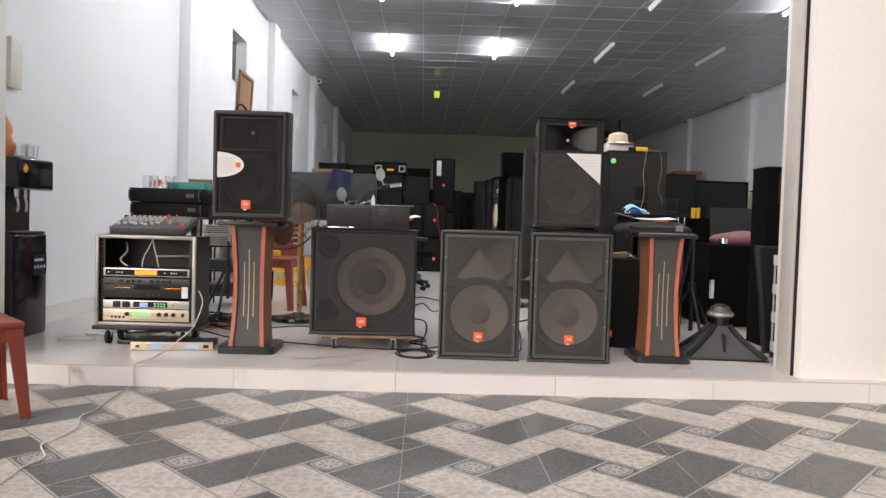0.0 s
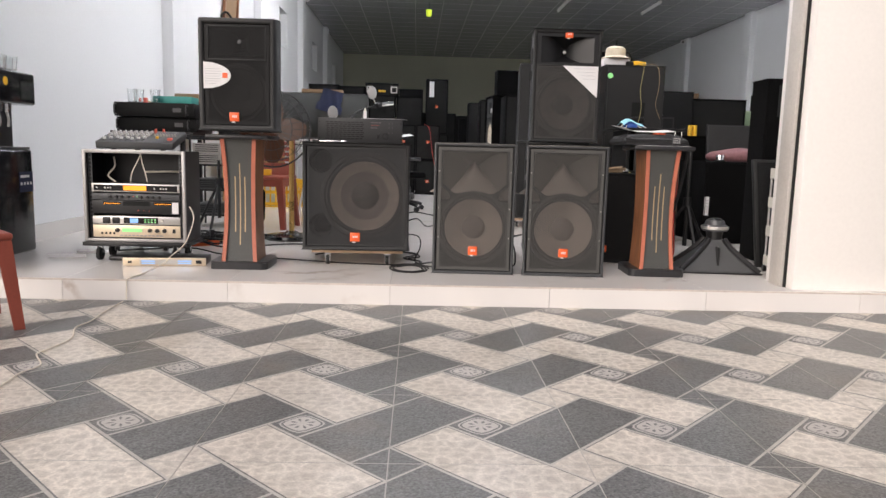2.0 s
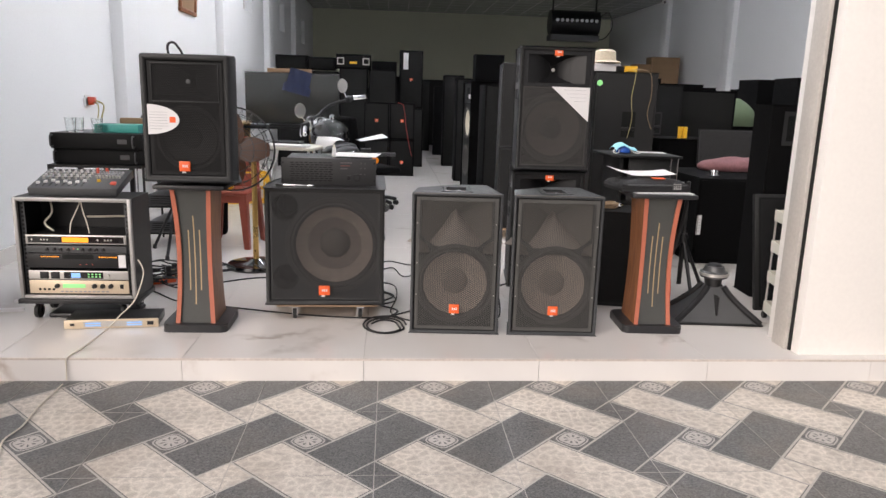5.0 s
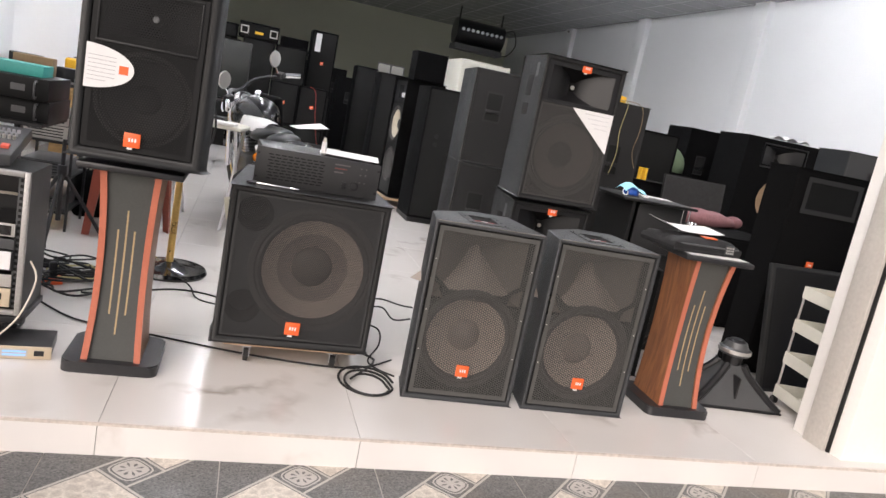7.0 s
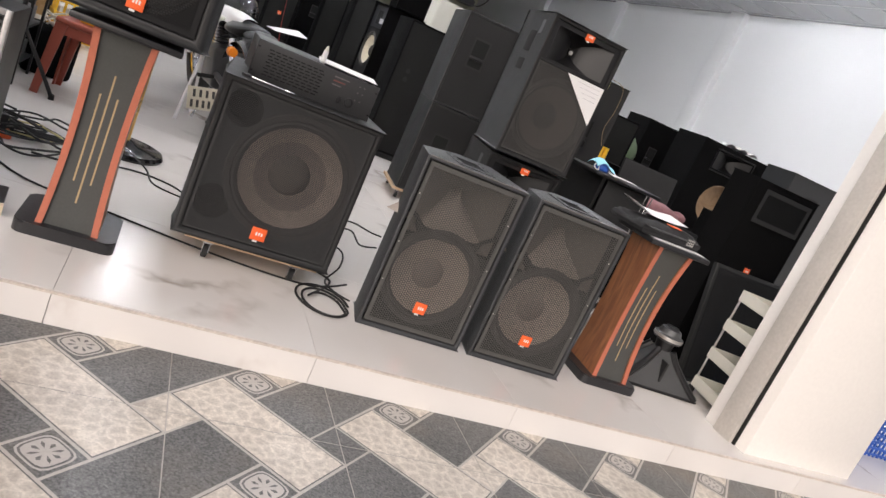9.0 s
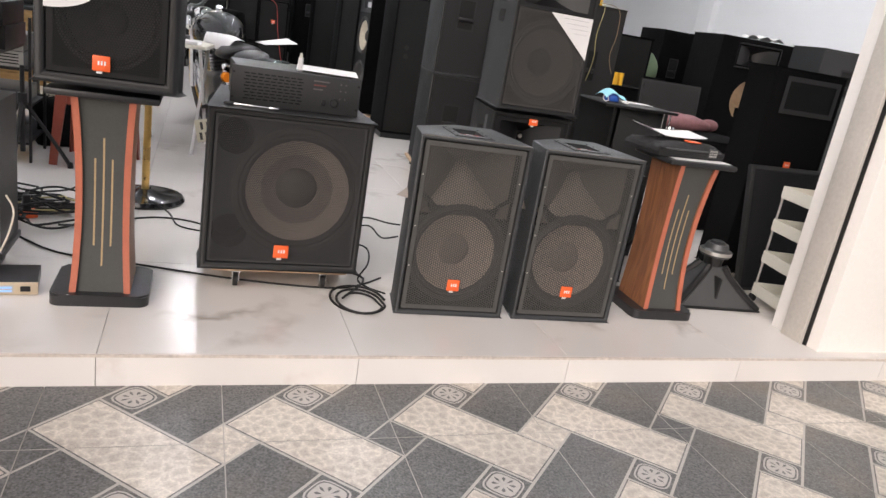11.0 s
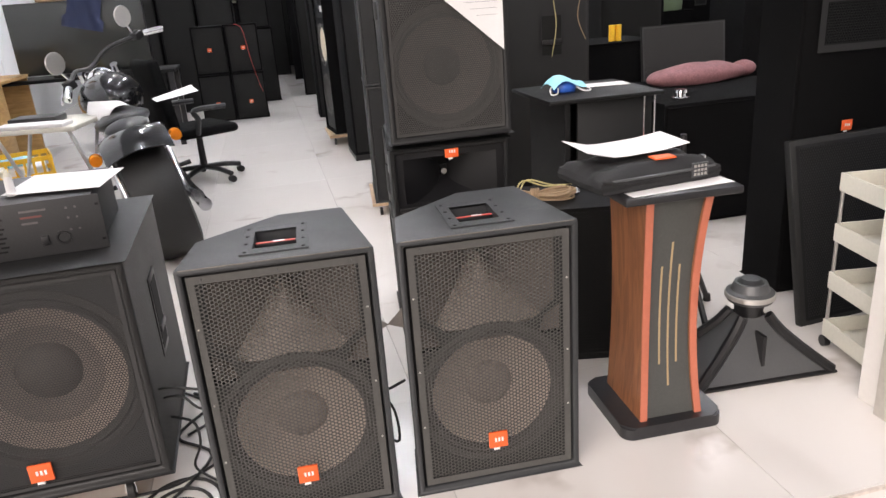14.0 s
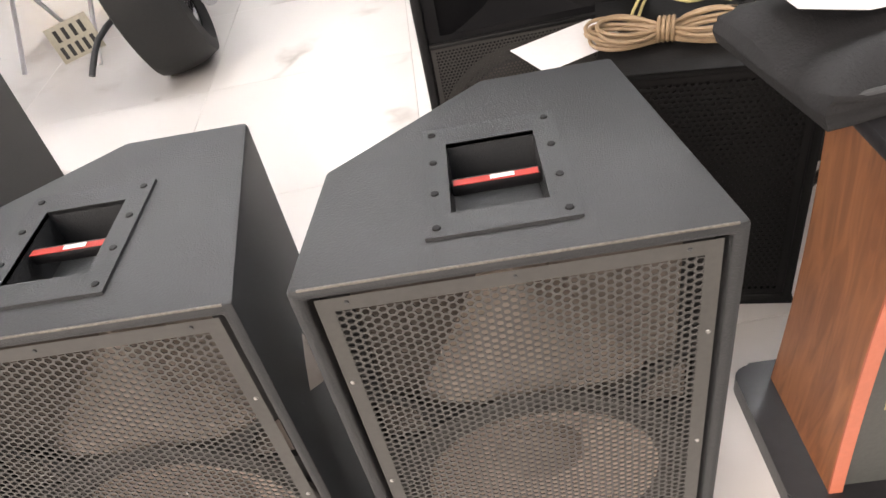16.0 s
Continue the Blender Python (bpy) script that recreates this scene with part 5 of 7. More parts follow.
# tall back-turned loudspeaker with clutter on top
tall = box_speaker("tall_speaker", pose(1.62, 2.3, 0.0), 0.48, 0.45, 1.385, "tall black loudspeaker seen from behind, wires hanging over it", front="plain", cab=M_CABS, handle=(0.275, 1.0, "front"))
# Sticker reuses the emissive display green, so brightness is added by glow.
part("round_sticker", cyl(bmesh.new(), (0.035, -0.001, 1.30), (0, -1, 0), 0.022, 0.022, 0.001, 20), M_GREENLED, tall, "green round sticker, given a faint glow")
hat = bmesh.new()
lathe(hat, (0, 0, 0), (0, 0, 1), [(0.001, 0.10), (0.05, 0.10), (0.078, 0.082), (0.085, 0.012), (0.12, 0.0), (0.122, 0.004), (0.088, 0.02)], 28)
solo("straw_hat", hat, M_TAN, pose(1.74, 2.5, 1.455), "pale woven hat on a pile of papers", "hat")
solo("paper_pile", B(0, 0.22, 0, 0.16, 0, 0.065, bevel=0.003), M_WHITE, pose(1.63, 2.42, 1.386, 0, 0, 6), "pile of printed papers on the loudspeaker", "papers")
ad = thing("yellow_adapter", pose(1.88, 2.42, 1.386, 0, 0, 15), "yellow power adapter with trailing wires on the loudspeaker", "adapter")
part("body", B(0, 0.11, 0, 0.06, 0.0, 0.05, bevel=0.006), M_YELLOW, ad)
part("plug", B(-0.06, 0.0, 0.01, 0.05, 0.0, 0.045, bevel=0.005), M_BLACK, ad)
for name, pts, mat in (("yellow_wire", [(1.9, 2.42, 1.40), (1.92, 2.29, 1.385), (1.90, 2.285, 1.2), (1.915, 2.285, 1.05), (1.89, 2.285, 0.9)], M_WIREY), ("brown_wire", [(1.96, 2.42, 1.41), (2.03, 2.29, 1.38), (2.05, 2.285, 1.22), (2.03, 2.285, 1.08), (2.07, 2.28, 0.97)], M_BRASSW)):
    solo(name, tube(bmesh.new(), pts, 0.0022, 6), mat, Matrix(), "thin wire hanging down the loudspeaker", "wire")

# low bass cabinet with leaning grille, cloth bundle and metal lamp foot
bass = box_speaker("bass_cabinet", pose(2.36, 2.0, 0.0), 0.96, 0.85, 0.64, "wide black bass cabinet, things lying on top", front="plain", cab=M_CAB2)
part("paper_label", B(0.012, 0.048, -0.0015, 0.001, 0.22, 0.365), M_WHITE, bass, "white printed label")
for i in range(5):
    part("print_line", B(0.018, 0.042, -0.0022, -0.0014, 0.245 + i * 0.022, 0.249 + i * 0.022), M_INK, bass)
solo("carton", B(0, 0.14, 0, 0.22, 0, 0.64, bevel=0.004), M_CARD, pose(1.96, 1.84, 0, 0, 0, 0), "tall brown cardboard carton standing behind the tripod", "carton", "cartons")
gp = thing("spare_grille", pose(2.70, 2.83, 0.64, -6, 0, 0), "spare grey perforated grille leaning upright on the bass cabinet", "grille")
part("frame", B(0, 0.57, 0.004, 0.02, 0, 0.325, bevel=0.003), M_CLOTH, gp)
mesh_sheet("mesh", 0.56, 0.315, 0.011, 0.7, M_GRILLE_S, gp, pose(0.005, 0.001, 0.005), border=0.008)
bm = bmesh.new()
bmesh.ops.create_icosphere(bm, subdivisions=4, radius=1)
for v in bm.verts:
    n = noise.noise(v.co * 2.2) * 0.18 + noise.noise(v.co * 6) * 0.06
    v.co = Vector((v.co.x * (0.33 + 0.04 * n), v.co.y * 0.12, max(v.co.z, -0.55) * 0.072 * (1 + n) + 0.04))
solo("patterned_cloth", bm, M_PINK, pose(2.93, 2.62, 0.64, 0, 0, 4), "pink patterned cloth bundle on the bass cabinet", "cloth")
bm = bmesh.new()
bmesh.ops.create_icosphere(bm, subdivisions=3, radius=0.06)
for v in bm.verts:
    v.co = Vector((v.co.x * 1.3, v.co.y, v.co.z * 0.8 + 0.048))
solo("pink_ball", bm, M_PINK, pose(3.27, 2.66, 0.64), "pink rounded toy end beside the cloth bundle", "toy")
solo("metal_cup", lathe(bmesh.new(), (0, 0, 0), (0, 0, 1), [(0.001, 0.0), (0.042, 0.0), (0.044, 0.012), (0.03, 0.016), (0.028, 0.032), (0.036, 0.036), (0.034, 0.05), (0.001, 0.052)], 24), M_CHROME, pose(2.52, 2.12, 0.64), "small steel horn driver on the bass cabinet", "metal part")

# bare horn with its driver, mouth down
hn = thing("bare_horn", pose(1.892, 0.645, 0.0, 0, 0, -4), "bare black horn standing mouth down on the floor", "horn")
bm = bmesh.new()
rings = []
for s in range(9):
    q = s / 8
    z = 0.008 + 0.185 * q
    k = (1 - q) ** 1.25
    hx, hy = 0.042 + 0.185 * k, 0.036 + 0.085 * k
    rings.append([bm.verts.new((a * hx, b * hy, z)) for a, b in ((-1, -1), (1, -1), (1, 1), (-1, 1))])
for a, b in zip(rings, rings[1:]):
    for i in range(4):
        bm.faces.new((a[i], a[(i + 1) % 4], b[(i + 1) % 4], b[i]))
part("flare", bm, M_GREY, hn, "grey inner wall of the horn")
for a, b in ((-1, -1), (1, -1), (1, 1), (-1, 1)):
    part("corner_rib", tube(bmesh.new(), [(a * (0.044 + 0.187 * (1 - q) ** 1.25), b * (0.038 + 0.087 * (1 - q) ** 1.25), 0.012 + 0.183 * q) for q in (0, 0.25, 0.5, 0.75, 1)], 0.017, 8, 3), M_BLACK, hn)
part("flange", B(-0.245, 0.245, -0.135, 0.135, 0.0, 0.01, bevel=0.003), M_BLACK, hn)
part("neck", cyl(bmesh.new(), (0, 0, 0.19), (0, 0, 1), 0.042, 0.05, 0.05, 24), M_BLACK, hn)
part("driver", lathe(bmesh.new(), (0, 0, 0.24), (0, 0, 1), [(0.001, 0), (0.07, 0), (0.074, 0.008), (0.074, 0.03), (0.06, 0.036), (0.05, 0.062), (0.001, 0.066)], 32), M_GREY, hn, "worn grey metal driver")
part("driver_ring", lathe(bmesh.new(), (0, 0, 0.24), (0, 0, 1), [(0.0745, 0.010), (0.0775, 0.012), (0.0775, 0.026), (0.0745, 0.028)], 32), M_SILVER, hn, "silver ring")
part("driver_cap", cyl(bmesh.new(), (0, 0, 0.30), (0, 0, 1), 0.045, 0.03, 0.014, 24), M_BLACK, hn)
part("rib", B(-0.006, 0.006, -0.10, -0.03, 0.01, 0.15), M_BLACK, hn)

# leaning grille panel and tall cabinet by the pier
lp = thing("leaning_panel", pose(2.24, 0.80, 0.0, -12, 0, 4), "black perforated front panel leaning against a loudspeaker", "panel")
part("frame", B(0, 0.6, 0, 0.03, 0, 0.68, bevel=0.005), M_CABS, lp)
mesh_sheet("mesh", 0.56, 0.64, 0.011, 0.72, M_GRILLE_D, lp, pose(0.02, -0.004, 0.02), border=0.008)
fs = box_speaker("pier_speaker", pose(2.36, 1.10, 0.0, 0, 0, -3), 0.47, 0.24, 1.18, "tall black loudspeaker with a rectangular mesh window", front="plain", cab=M_CAB2, logo=(0.24, 0.66))
bm = bmesh.new()
plate_with_holes(bm, rect(0.07, 0.43, 0.94, 1.14), [rect(0.095, 0.405, 0.965, 1.115)], lambda u, v: (u, -0.012, v))
part("window_frame", bm, M_CABS, fs)
mesh_sheet("window_mesh", 0.32, 0.16, 0.011, 0.7, M_CAB3, fs, pose(0.09, -0.008, 0.96), border=0.004)

cart = thing("storage_trolley", pose(2.165, 0.405, 0.0, 0, 0, -10), "cream plastic four-tier trolley on small wheels behind the pier", "trolley")
for z in (0.04, 0.215, 0.385, 0.555):
    bm = B(0, 0.40, 0, 0.27, z, z + 0.008, bevel=0.002)
    for a in ((0, 0.40, 0, 0.006), (0, 0.40, 0.264, 0.27), (0, 0.006, 0.006, 0.264), (0.394, 0.40, 0.006, 0.264)):
        box(bm, a[0], a[1], a[2], a[3], z + 0.004, z + 0.06)
    part("tray", bm, M_CREAM, cart)
for x in (0.008, 0.392):
    for y in (0.008, 0.262):
        part("post", cyl(bmesh.new(), (x, y, 0.03), (0, 0, 1), 0.006, 0.006, 0.585, 10), M_SILVER, cart)
        part("wheel", cyl(bmesh.new(), (x - 0.01, y, 0.02), (1, 0, 0), 0.02, 0.02, 0.02, 14), M_BLACK, cart)
solo("red_dish", B(0, 0.1, 0, 0.12, 0, 0.02, bevel=0.005), M_REDINK, pose(2.33, 0.46, 0.5635, 0, 0, -10), "flat red dish lying in the top tray", "dish")
bb = thing("blue_basket", pose(3.25, 0.45, 0.0), "blue plastic lattice basket in the next opening", "basket")
for z in range(9):
    bm = bmesh.new()
    plate_with_holes(bm, rect(0, 0.5, 0, 0.36), [rect(0.012, 0.488, 0.012, 0.348)], lambda u, v: (u, v, 0.01 + z * 0.04))
    r = bmesh.ops.extrude_face_region(bm, geom=bm.faces[:])
    for v in r["geom"]:
        if isinstance(v, bmesh.types.BMVert):
            v.co.z += 0.012
    part("band", bm, M_BLUE, bb)
for i in range(14):
    for y in (0.001, 0.351):
        part("slat", B(i * 0.038, i * 0.038 + 0.012, y, y + 0.008, 0, 0.33), M_BLUE, bb)
for i in range(10):
    part("slat", B(0.001, 0.009, i * 0.039, i * 0.039 + 0.01, 0, 0.33), M_BLUE, bb)

# ---- stacks in the middle and back of the shop ----
for z, lab in ((0.085, "black bass cabinet seen from behind, lower of a stack"), (0.77, "black bass cabinet seen from behind, upper of a stack")):
    s = box_speaker("stacked_cabinet", pose(1.012, 2.9, z, 0, 0, -6), 0.46, 0.5, 0.68, lab, "stacked bass cabinets", front="plain", cab=M_CABM, handle=(0.175, 0.42 if z > 0.5 else 0.37, "front"))
    part("corner_label", B(0.425, 0.455, -0.003, 0.001, 0.34, 0.60), M_ORANGE, s, "orange label on the edge")
d2 = thing("dolly", pose(0.985, 2.9, 0, 0, 0, -6), "plywood dolly on castors under stacked cabinets", "dolly")
part("board", B(0.0, 0.5, 0.0, 0.5, 0.065, 0.083), M_PLY, d2)
for x, y in ((0.05, 0.03), (0.45, 0.03), (0.05, 0.45), (0.45, 0.45)):
    castor(d2, x, y, 0.026, 0.024)
s = box_speaker("column_speaker", pose(1.09, 4.5, 0.05), 0.42, 0.5, 1.25, "tall black loudspeaker standing on a low board in the aisle", front="cloth", cab=M_CAB2)
for z in (0.72, 0.80):
    part("port", cyl(bmesh.new(), (0.14, 0.0085, z), (0, -1, 0), 0.022, 0.02, 0.003, 16), M_DARK, s)
part("foot_board", B(0.0, 0.42, 0.0, 0.5, -0.048, 0.0), M_BLACK, s)
# cabinet facing the aisle with a cream cone
tw = thing("aisle_speaker", pose(0.975, 5.72, 0.10, 0, 0, -84), "tall black loudspeaker with a cream cone, on a dolly", "loudspeaker")
part("cabinet", shell([(0, 0), (0.46, 0), (0.46, 0.42), (0, 0.42)], 1.25, 0.02, None, 0.006), M_CAB2, tw)
bm = bmesh.new()
plate_with_holes(bm, rect(0.02, 0.44, 0.02, 1.23), [circle(0.23, 0.77, 0.168), circle(0.23, 0.33, 0.168)], lambda u, v: (u, 0.02, v))
part("baffle", bm, M_CAB3, tw)
woofer(tw, 0.23, 0.02, 0.77, 0.17, M_TAN)
woofer(tw, 0.23, 0.02, 0.33, 0.17, M_SURR)
horn_flare(tw, 0.05, 0.41, 1.02, 1.2, 0.019, 0.002, M_BLACK)
part("white_card", B(0.3, 0.4, 0.008, 0.012, 1.05, 1.1), M_WHITE, tw)
d3 = thing("dolly", pose(0.96, 5.25, 0), "wooden dolly on castors under the aisle loudspeaker", "dolly")
part("board", B(0, 0.46, 0, 0.5, 0.07, 0.095), M_PLY, d3)
for x, y in ((0.05, 0.05), (0.41, 0.05), (0.05, 0.45), (0.41, 0.45)):
    castor(d3, x, y, 0.03, 0.028)
box_speaker("top_speaker", pose(1.06, 5.2, 1.352), 0.32, 0.3, 0.29, "small black loudspeaker on top of the aisle loudspeaker", front="plain", cab=M_CAB2)

GRP = "stock loudspeakers"
for x, z in ((-0.27, 0.0), (-0.27, 0.53), (0.10, 0.0), (0.10, 0.53)):
    box_speaker("stock_speaker", pose(x, 7.5 + 0.03 * (z > 0), z), 0.36, 0.38, 0.525, "black carpeted loudspeaker with a small orange badge, in a stack", GRP, cab=M_CAB2, logo=(0.18, 0.27 if z else 0.2))
cs = solo("thin_cable", tube(bmesh.new(), [(0.22, 7.47, 1.06), (0.30, 7.46, 1.0), (0.34, 7.46, 0.7), (0.40, 7.46, 0.4), (0.43, 7.46, 0.3)], 0.003, 6), M_WIRER, Matrix(), "thin red cable hanging over the stack", "cable")
s = box_speaker("column_speaker", pose(0.25, 8.95, 0.96), 0.38, 0.4, 0.92, "tall black loudspeaker with a white label strip, stacked high", GRP, cab=M_CAB2, logo=(0.19, 0.46))
part("label_strip", B(0.06, 0.14, -0.002, 0.004, 0.62, 0.88), M_WHITE, s, "white label strip")
box_speaker("column_speaker", pose(0.25, 8.95, 0.0), 0.40, 0.42, 0.955, "tall black loudspeaker at the foot of a stack", GRP, cab=M_CAB2)
for x, w, z, h in ((-0.24, 0.44, 0.0, 1.55), (-0.70, 0.44, 0.0, 1.56), (-1.18, 0.46, 0.0, 1.50), (-1.68, 0.48, 0.0, 1.52)):
    box_speaker("stock_speaker", pose(x, 8.6, z), w, 0.5, h, "tall black loudspeaker in the stock row", GRP, cab=M_CAB2, front="cloth")
s = box_speaker("centre_speaker", pose(-0.78, 8.95, 1.565), 0.56, 0.35, 0.225, "long black centre loudspeaker with two square ports, yellow plate", GRP, cab=M_CAB2)
for x in (0.02, 0.43):
    bm = bmesh.new()
    plate_with_holes(bm, rect(x, x + 0.11, 0.06, 0.17), [rect(x + 0.015, x + 0.095, 0.075, 0.155)], lambda u, v: (u, 0.002, v))
    part("square_port", bm, M_SILVER, s)
part("yellow_plate", B(0.22, 0.34, 0.0, 0.004, 0.075, 0.11), M_YELLOW, s)
for x, w, h in ((-1.75, 0.5, 0.22), (-1.23, 0.43, 0.2)):
    box_speaker("centre_speaker", pose(x, 9.0, 1.53), w, 0.35, h, "long black loudspeaker lying on the stock row", GRP, cab=M_CAB2)
s = solo("floor_wedge", prism(bmesh.new(), [(0, 0), (0.4, 0), (0.36, 0.3), (0.04, 0.3)], 0, 0.13), M_CAB2, pose(-0.2, 8.75, 1.555), "small black wedge loudspeaker on the stock row", "loudspeaker", GRP)

rnd = random.Random(7)
rows = [(1.02, 7.0, 0.42, 1.42), (1.5, 7.0, 0.45, 1.30), (1.0, 9.2, 0.34, 1.52), (1.4, 9.2, 0.5, 1.25), (1.95, 8.2, 0.5, 1.4), (0.98, 11.5, 0.5, 1.35), (1.5, 11.5, 0.5, 1.4), (2.05, 11.4, 0.5, 1.5),
        (1.55, 5.0, 0.5, 1.28), (2.1, 5.2, 0.42, 1.36), (2.48, 4.0, 0.52, 1.345), (3.02, 4.4, 0.72, 1.31), (2.08, 3.1, 0.3, 0.9), (2.45, 3.1, 0.5, 0.865), (3.8, 5.0, 0.6, 0.93), (2.7, 5.4, 0.6, 1.45), (3.4, 5.6, 0.5, 1.4),
        (4.38, 5.2, 0.44, 1.47), (4.84, 5.0, 0.3, 1.48), (4.75, 4.0, 0.5, 1.46), (5.28, 4.2, 0.55, 1.48), (5.9, 4.3, 0.55, 1.49), (5.6, 3.0, 0.6, 1.25),
        (3.55, 2.3, 0.5, 0.85), (-0.1, 12.2, 0.5, 1.3), (0.42, 12.6, 0.54, 1.5), (0.2, 14.5, 0.6, 1.6), (0.9, 14.5, 0.6, 1.55), (-0.7, 12.2, 0.5, 1.3), (-1.4, 12.2, 0.6, 1.3), (2.6, 8.0, 0.5, 1.35), (2.6, 7.0, 0.5, 1.3), (3.2, 7.2, 0.5, 1.25), (4.2, 7.0, 0.5, 1.4), (5.2, 7.2, 0.5, 1.4)]
for x, y, w, h in rows:
    box_speaker("stock_speaker", pose(x, y, 0, 0, 0, rnd.uniform(-2, 2)), w, rnd.uniform(0.42, 0.52), h, "tall black loudspeaker in the crowded stock rows", GRP, front=rnd.choice(("cloth", "plain")), cab=rnd.choice((M_CAB2, M_CAB2, M_CAB3)), handle=(w / 2, h * 0.72, "front") if w > 0.43 and rnd.random() < 0.5 else None)
# bare cabinet with a pale round cutout
ring = thing("bare_cabinet", pose(3.93, 3.6, 0.0, 0, 0, -5), "bare black cabinet with a round cutout edged in raw wood", "cabinet")
RW, RH, RX, RZ, RR = 0.78, 1.44, 0.44, 0.88, 0.2
bm = bmesh.new()
plate_with_holes(bm, rect(0, RW, 0, RH), [circle(RX, RZ, RR, 40), rect(0.2, 0.62, 1.2, 1.37)], lambda u, v: (u, 0, v))
bm.faces.new([bm.verts.new((u, v, RH)) for u, v in rect(0, RW, 0, 0.5)])
for u in (0, RW):
    bm.faces.new([bm.verts.new(p) for p in ((u, 0, 0), (u, 0.5, 0), (u, 0.5, RH), (u, 0, RH))])
bm.faces.new([bm.verts.new(p) for p in ((0, 0.5, 0), (RW, 0.5, 0), (RW, 0.5, RH), (0, 0.5, RH))])
part("cabinet_shell", bm, M_CAB2, ring)
part("cutout_rim", lathe(bmesh.new(), (RX, 0, RZ), (0, 1, 0), [(RR + 0.001, -0.001), (RR + 0.001, 0.03), (RR - 0.006, 0.03), (RR - 0.006, -0.001), (RR + 0.001, -0.001)], 40), M_PLY, ring, "raw plywood edge")
part("inner_back", B(0.03, RW - 0.03, 0.14, 0.15, 0.5, 1.16), M_PLY, ring, "raw wooden inside")
horn_flare(ring, 0.2, 0.62, 1.2, 1.37, 0.0, 0.12, M_BLACK)
part("horn_frame", tube(bmesh.new(), [(0.18, -0.004, 1.18), (0.64, -0.004, 1.18), (0.64, -0.004, 1.39), (0.18, -0.004, 1.39)], 0.008, 6, 1, True), M_BLACK, ring)
paper(pose(4.45, 3.7, RH + 0.0015, 0, 0, 10), 0.34, 0.22, lambda u, v: 0.012 + 0.03 * math.sin(6 * u + 4 * v) ** 2, "crumpled white paper on the bare cabinet")
grey = box_speaker("grey_cabinet", pose(4.12, 2.6, 0.0, 0, 0, -8), 0.62, 0.4, 1.42, "grey black loudspeaker with a metal handle plate", front="plain", cab=M_CAB, handle=(0.27, 1.17, "front"))
bm = bmesh.new()
bmesh.ops.create_icosphere(bm, subdivisions=3, radius=1)
for v in bm.verts:
    n = noise.noise(v.co * 2.5) * 0.15
    v.co = Vector((v.co.x * 0.26, v.co.y * 0.2, max(v.co.z, -0.2) * 0.26 * (1 + n) + 0.052))
solo("green_cover", bm, M_GREEN, pose(4.12, 5.2, 0.931), "greenish cloth cover over a rounded shape", "cloth")
for x, z in ((2.675, 0.866), (2.72, 0.866)):
    solo("yellow_can", cyl(bmesh.new(), (0, 0, 0), (0, 0, 1), 0.02, 0.02, 0.1, 18), M_YELLOW, pose(x, 3.2, z), "small yellow can on a loudspeaker", "can", "yellow cans")
solo("carton", B(0, 0.36, 0, 0.3, 0, 0.25, bevel=0.004), M_CARD, pose(2.62, 7.05, 1.301), "brown cardboard carton on a loudspeaker", "carton", "cartons")
solo("carton", B(0, 0.25, 0, 0.25, 0, 0.18, bevel=0.004), M_CARD, pose(3.25, 7.3, 1.251), "brown cardboard carton on a loudspeaker", "carton", "cartons")
box_speaker("stock_speaker", pose(6.05, 14.4, 0), 1.1, 0.6, 1.6, "wide black loudspeaker far back by the wall", GRP, cab=M_CAB2)
solo("carton", B(0, 0.68, 0, 0.5, 0, 0.66, bevel=0.004), M_CARD, pose(6.44, 14.45, 1.601, 0, 0, -3), "large brown cardboard carton far back", "carton", "cartons")
solo("carton", B(0, 0.36, 0, 0.5, 0, 0.48, bevel=0.004), M_CARD, pose(6.06, 14.45, 1.601), "brown cardboard carton beside a larger one", "carton", "cartons")
wc = thing("white_cupboard", pose(2.5, 8.7, 0), "pale grey cupboard standing in the stock area", "cupboard")
part("body", B(0, 0.8, 0.02, 0.9, 0, 1.93, bevel=0.008), M_CREAM, wc)
for x in (0.01, 0.405):
    part("door", B(x, x + 0.385, 0, 0.02, 0.05, 1.9, bevel=0.004), M_CREAM, wc)
sl = thing("stage_light_bar", pose(4.3, 16.5, 2.72), "black hanging stage light frame with a row of bright lamps", "stage light")
part("drum", cyl(bmesh.new(), (0, 0, 0.46), (1, 0, 0), 0.32, 0.32, 1.3, 28), M_BLACK, sl)
for i in range(9):
    part("bulb", cyl(bmesh.new(), (0.14 + i * 0.13, -0.315, 0.5), (0, -1, 0), 0.042, 0.042, 0.03, 12), M_TUBEOFF, sl)
for x in (0.07, 1.23):
    part("hanger", B(x - 0.02, x + 0.02, -0.02, 0.02, 0.77, 1.08), M_BLACK, sl)
part("lower_frame", B(0, 1.3, -0.26, 0.26, 0.0, 0.14), M_GREY, sl)
part("loose_cable", tube(bmesh.new(), [(1.3, -0.1, 0.6), (1.55, -0.1, 0.75), (1.68, -0.1, 0.4), (1.5, -0.1, 0.1), (1.3, -0.1, 0.05)], 0.014, 6), M_BLACK, sl)
lampg = thing("hanging_lamp", pose(0.31, 12.2, 3.50), "small yellow green lamp hanging from the ceiling", "lamp")
part("shade", cyl(bmesh.new(), (0, 0, 0), (0, 0, 1), 0.05, 0.065, 0.13, 20), glow("green_shade", (0.55, 0.75, 0.05), 0.8), lampg)
part("cord", cyl(bmesh.new(), (0, 0, 0.13), (0, 0, 1), 0.005, 0.005, 0.17, 8), M_BLACK, lampg)


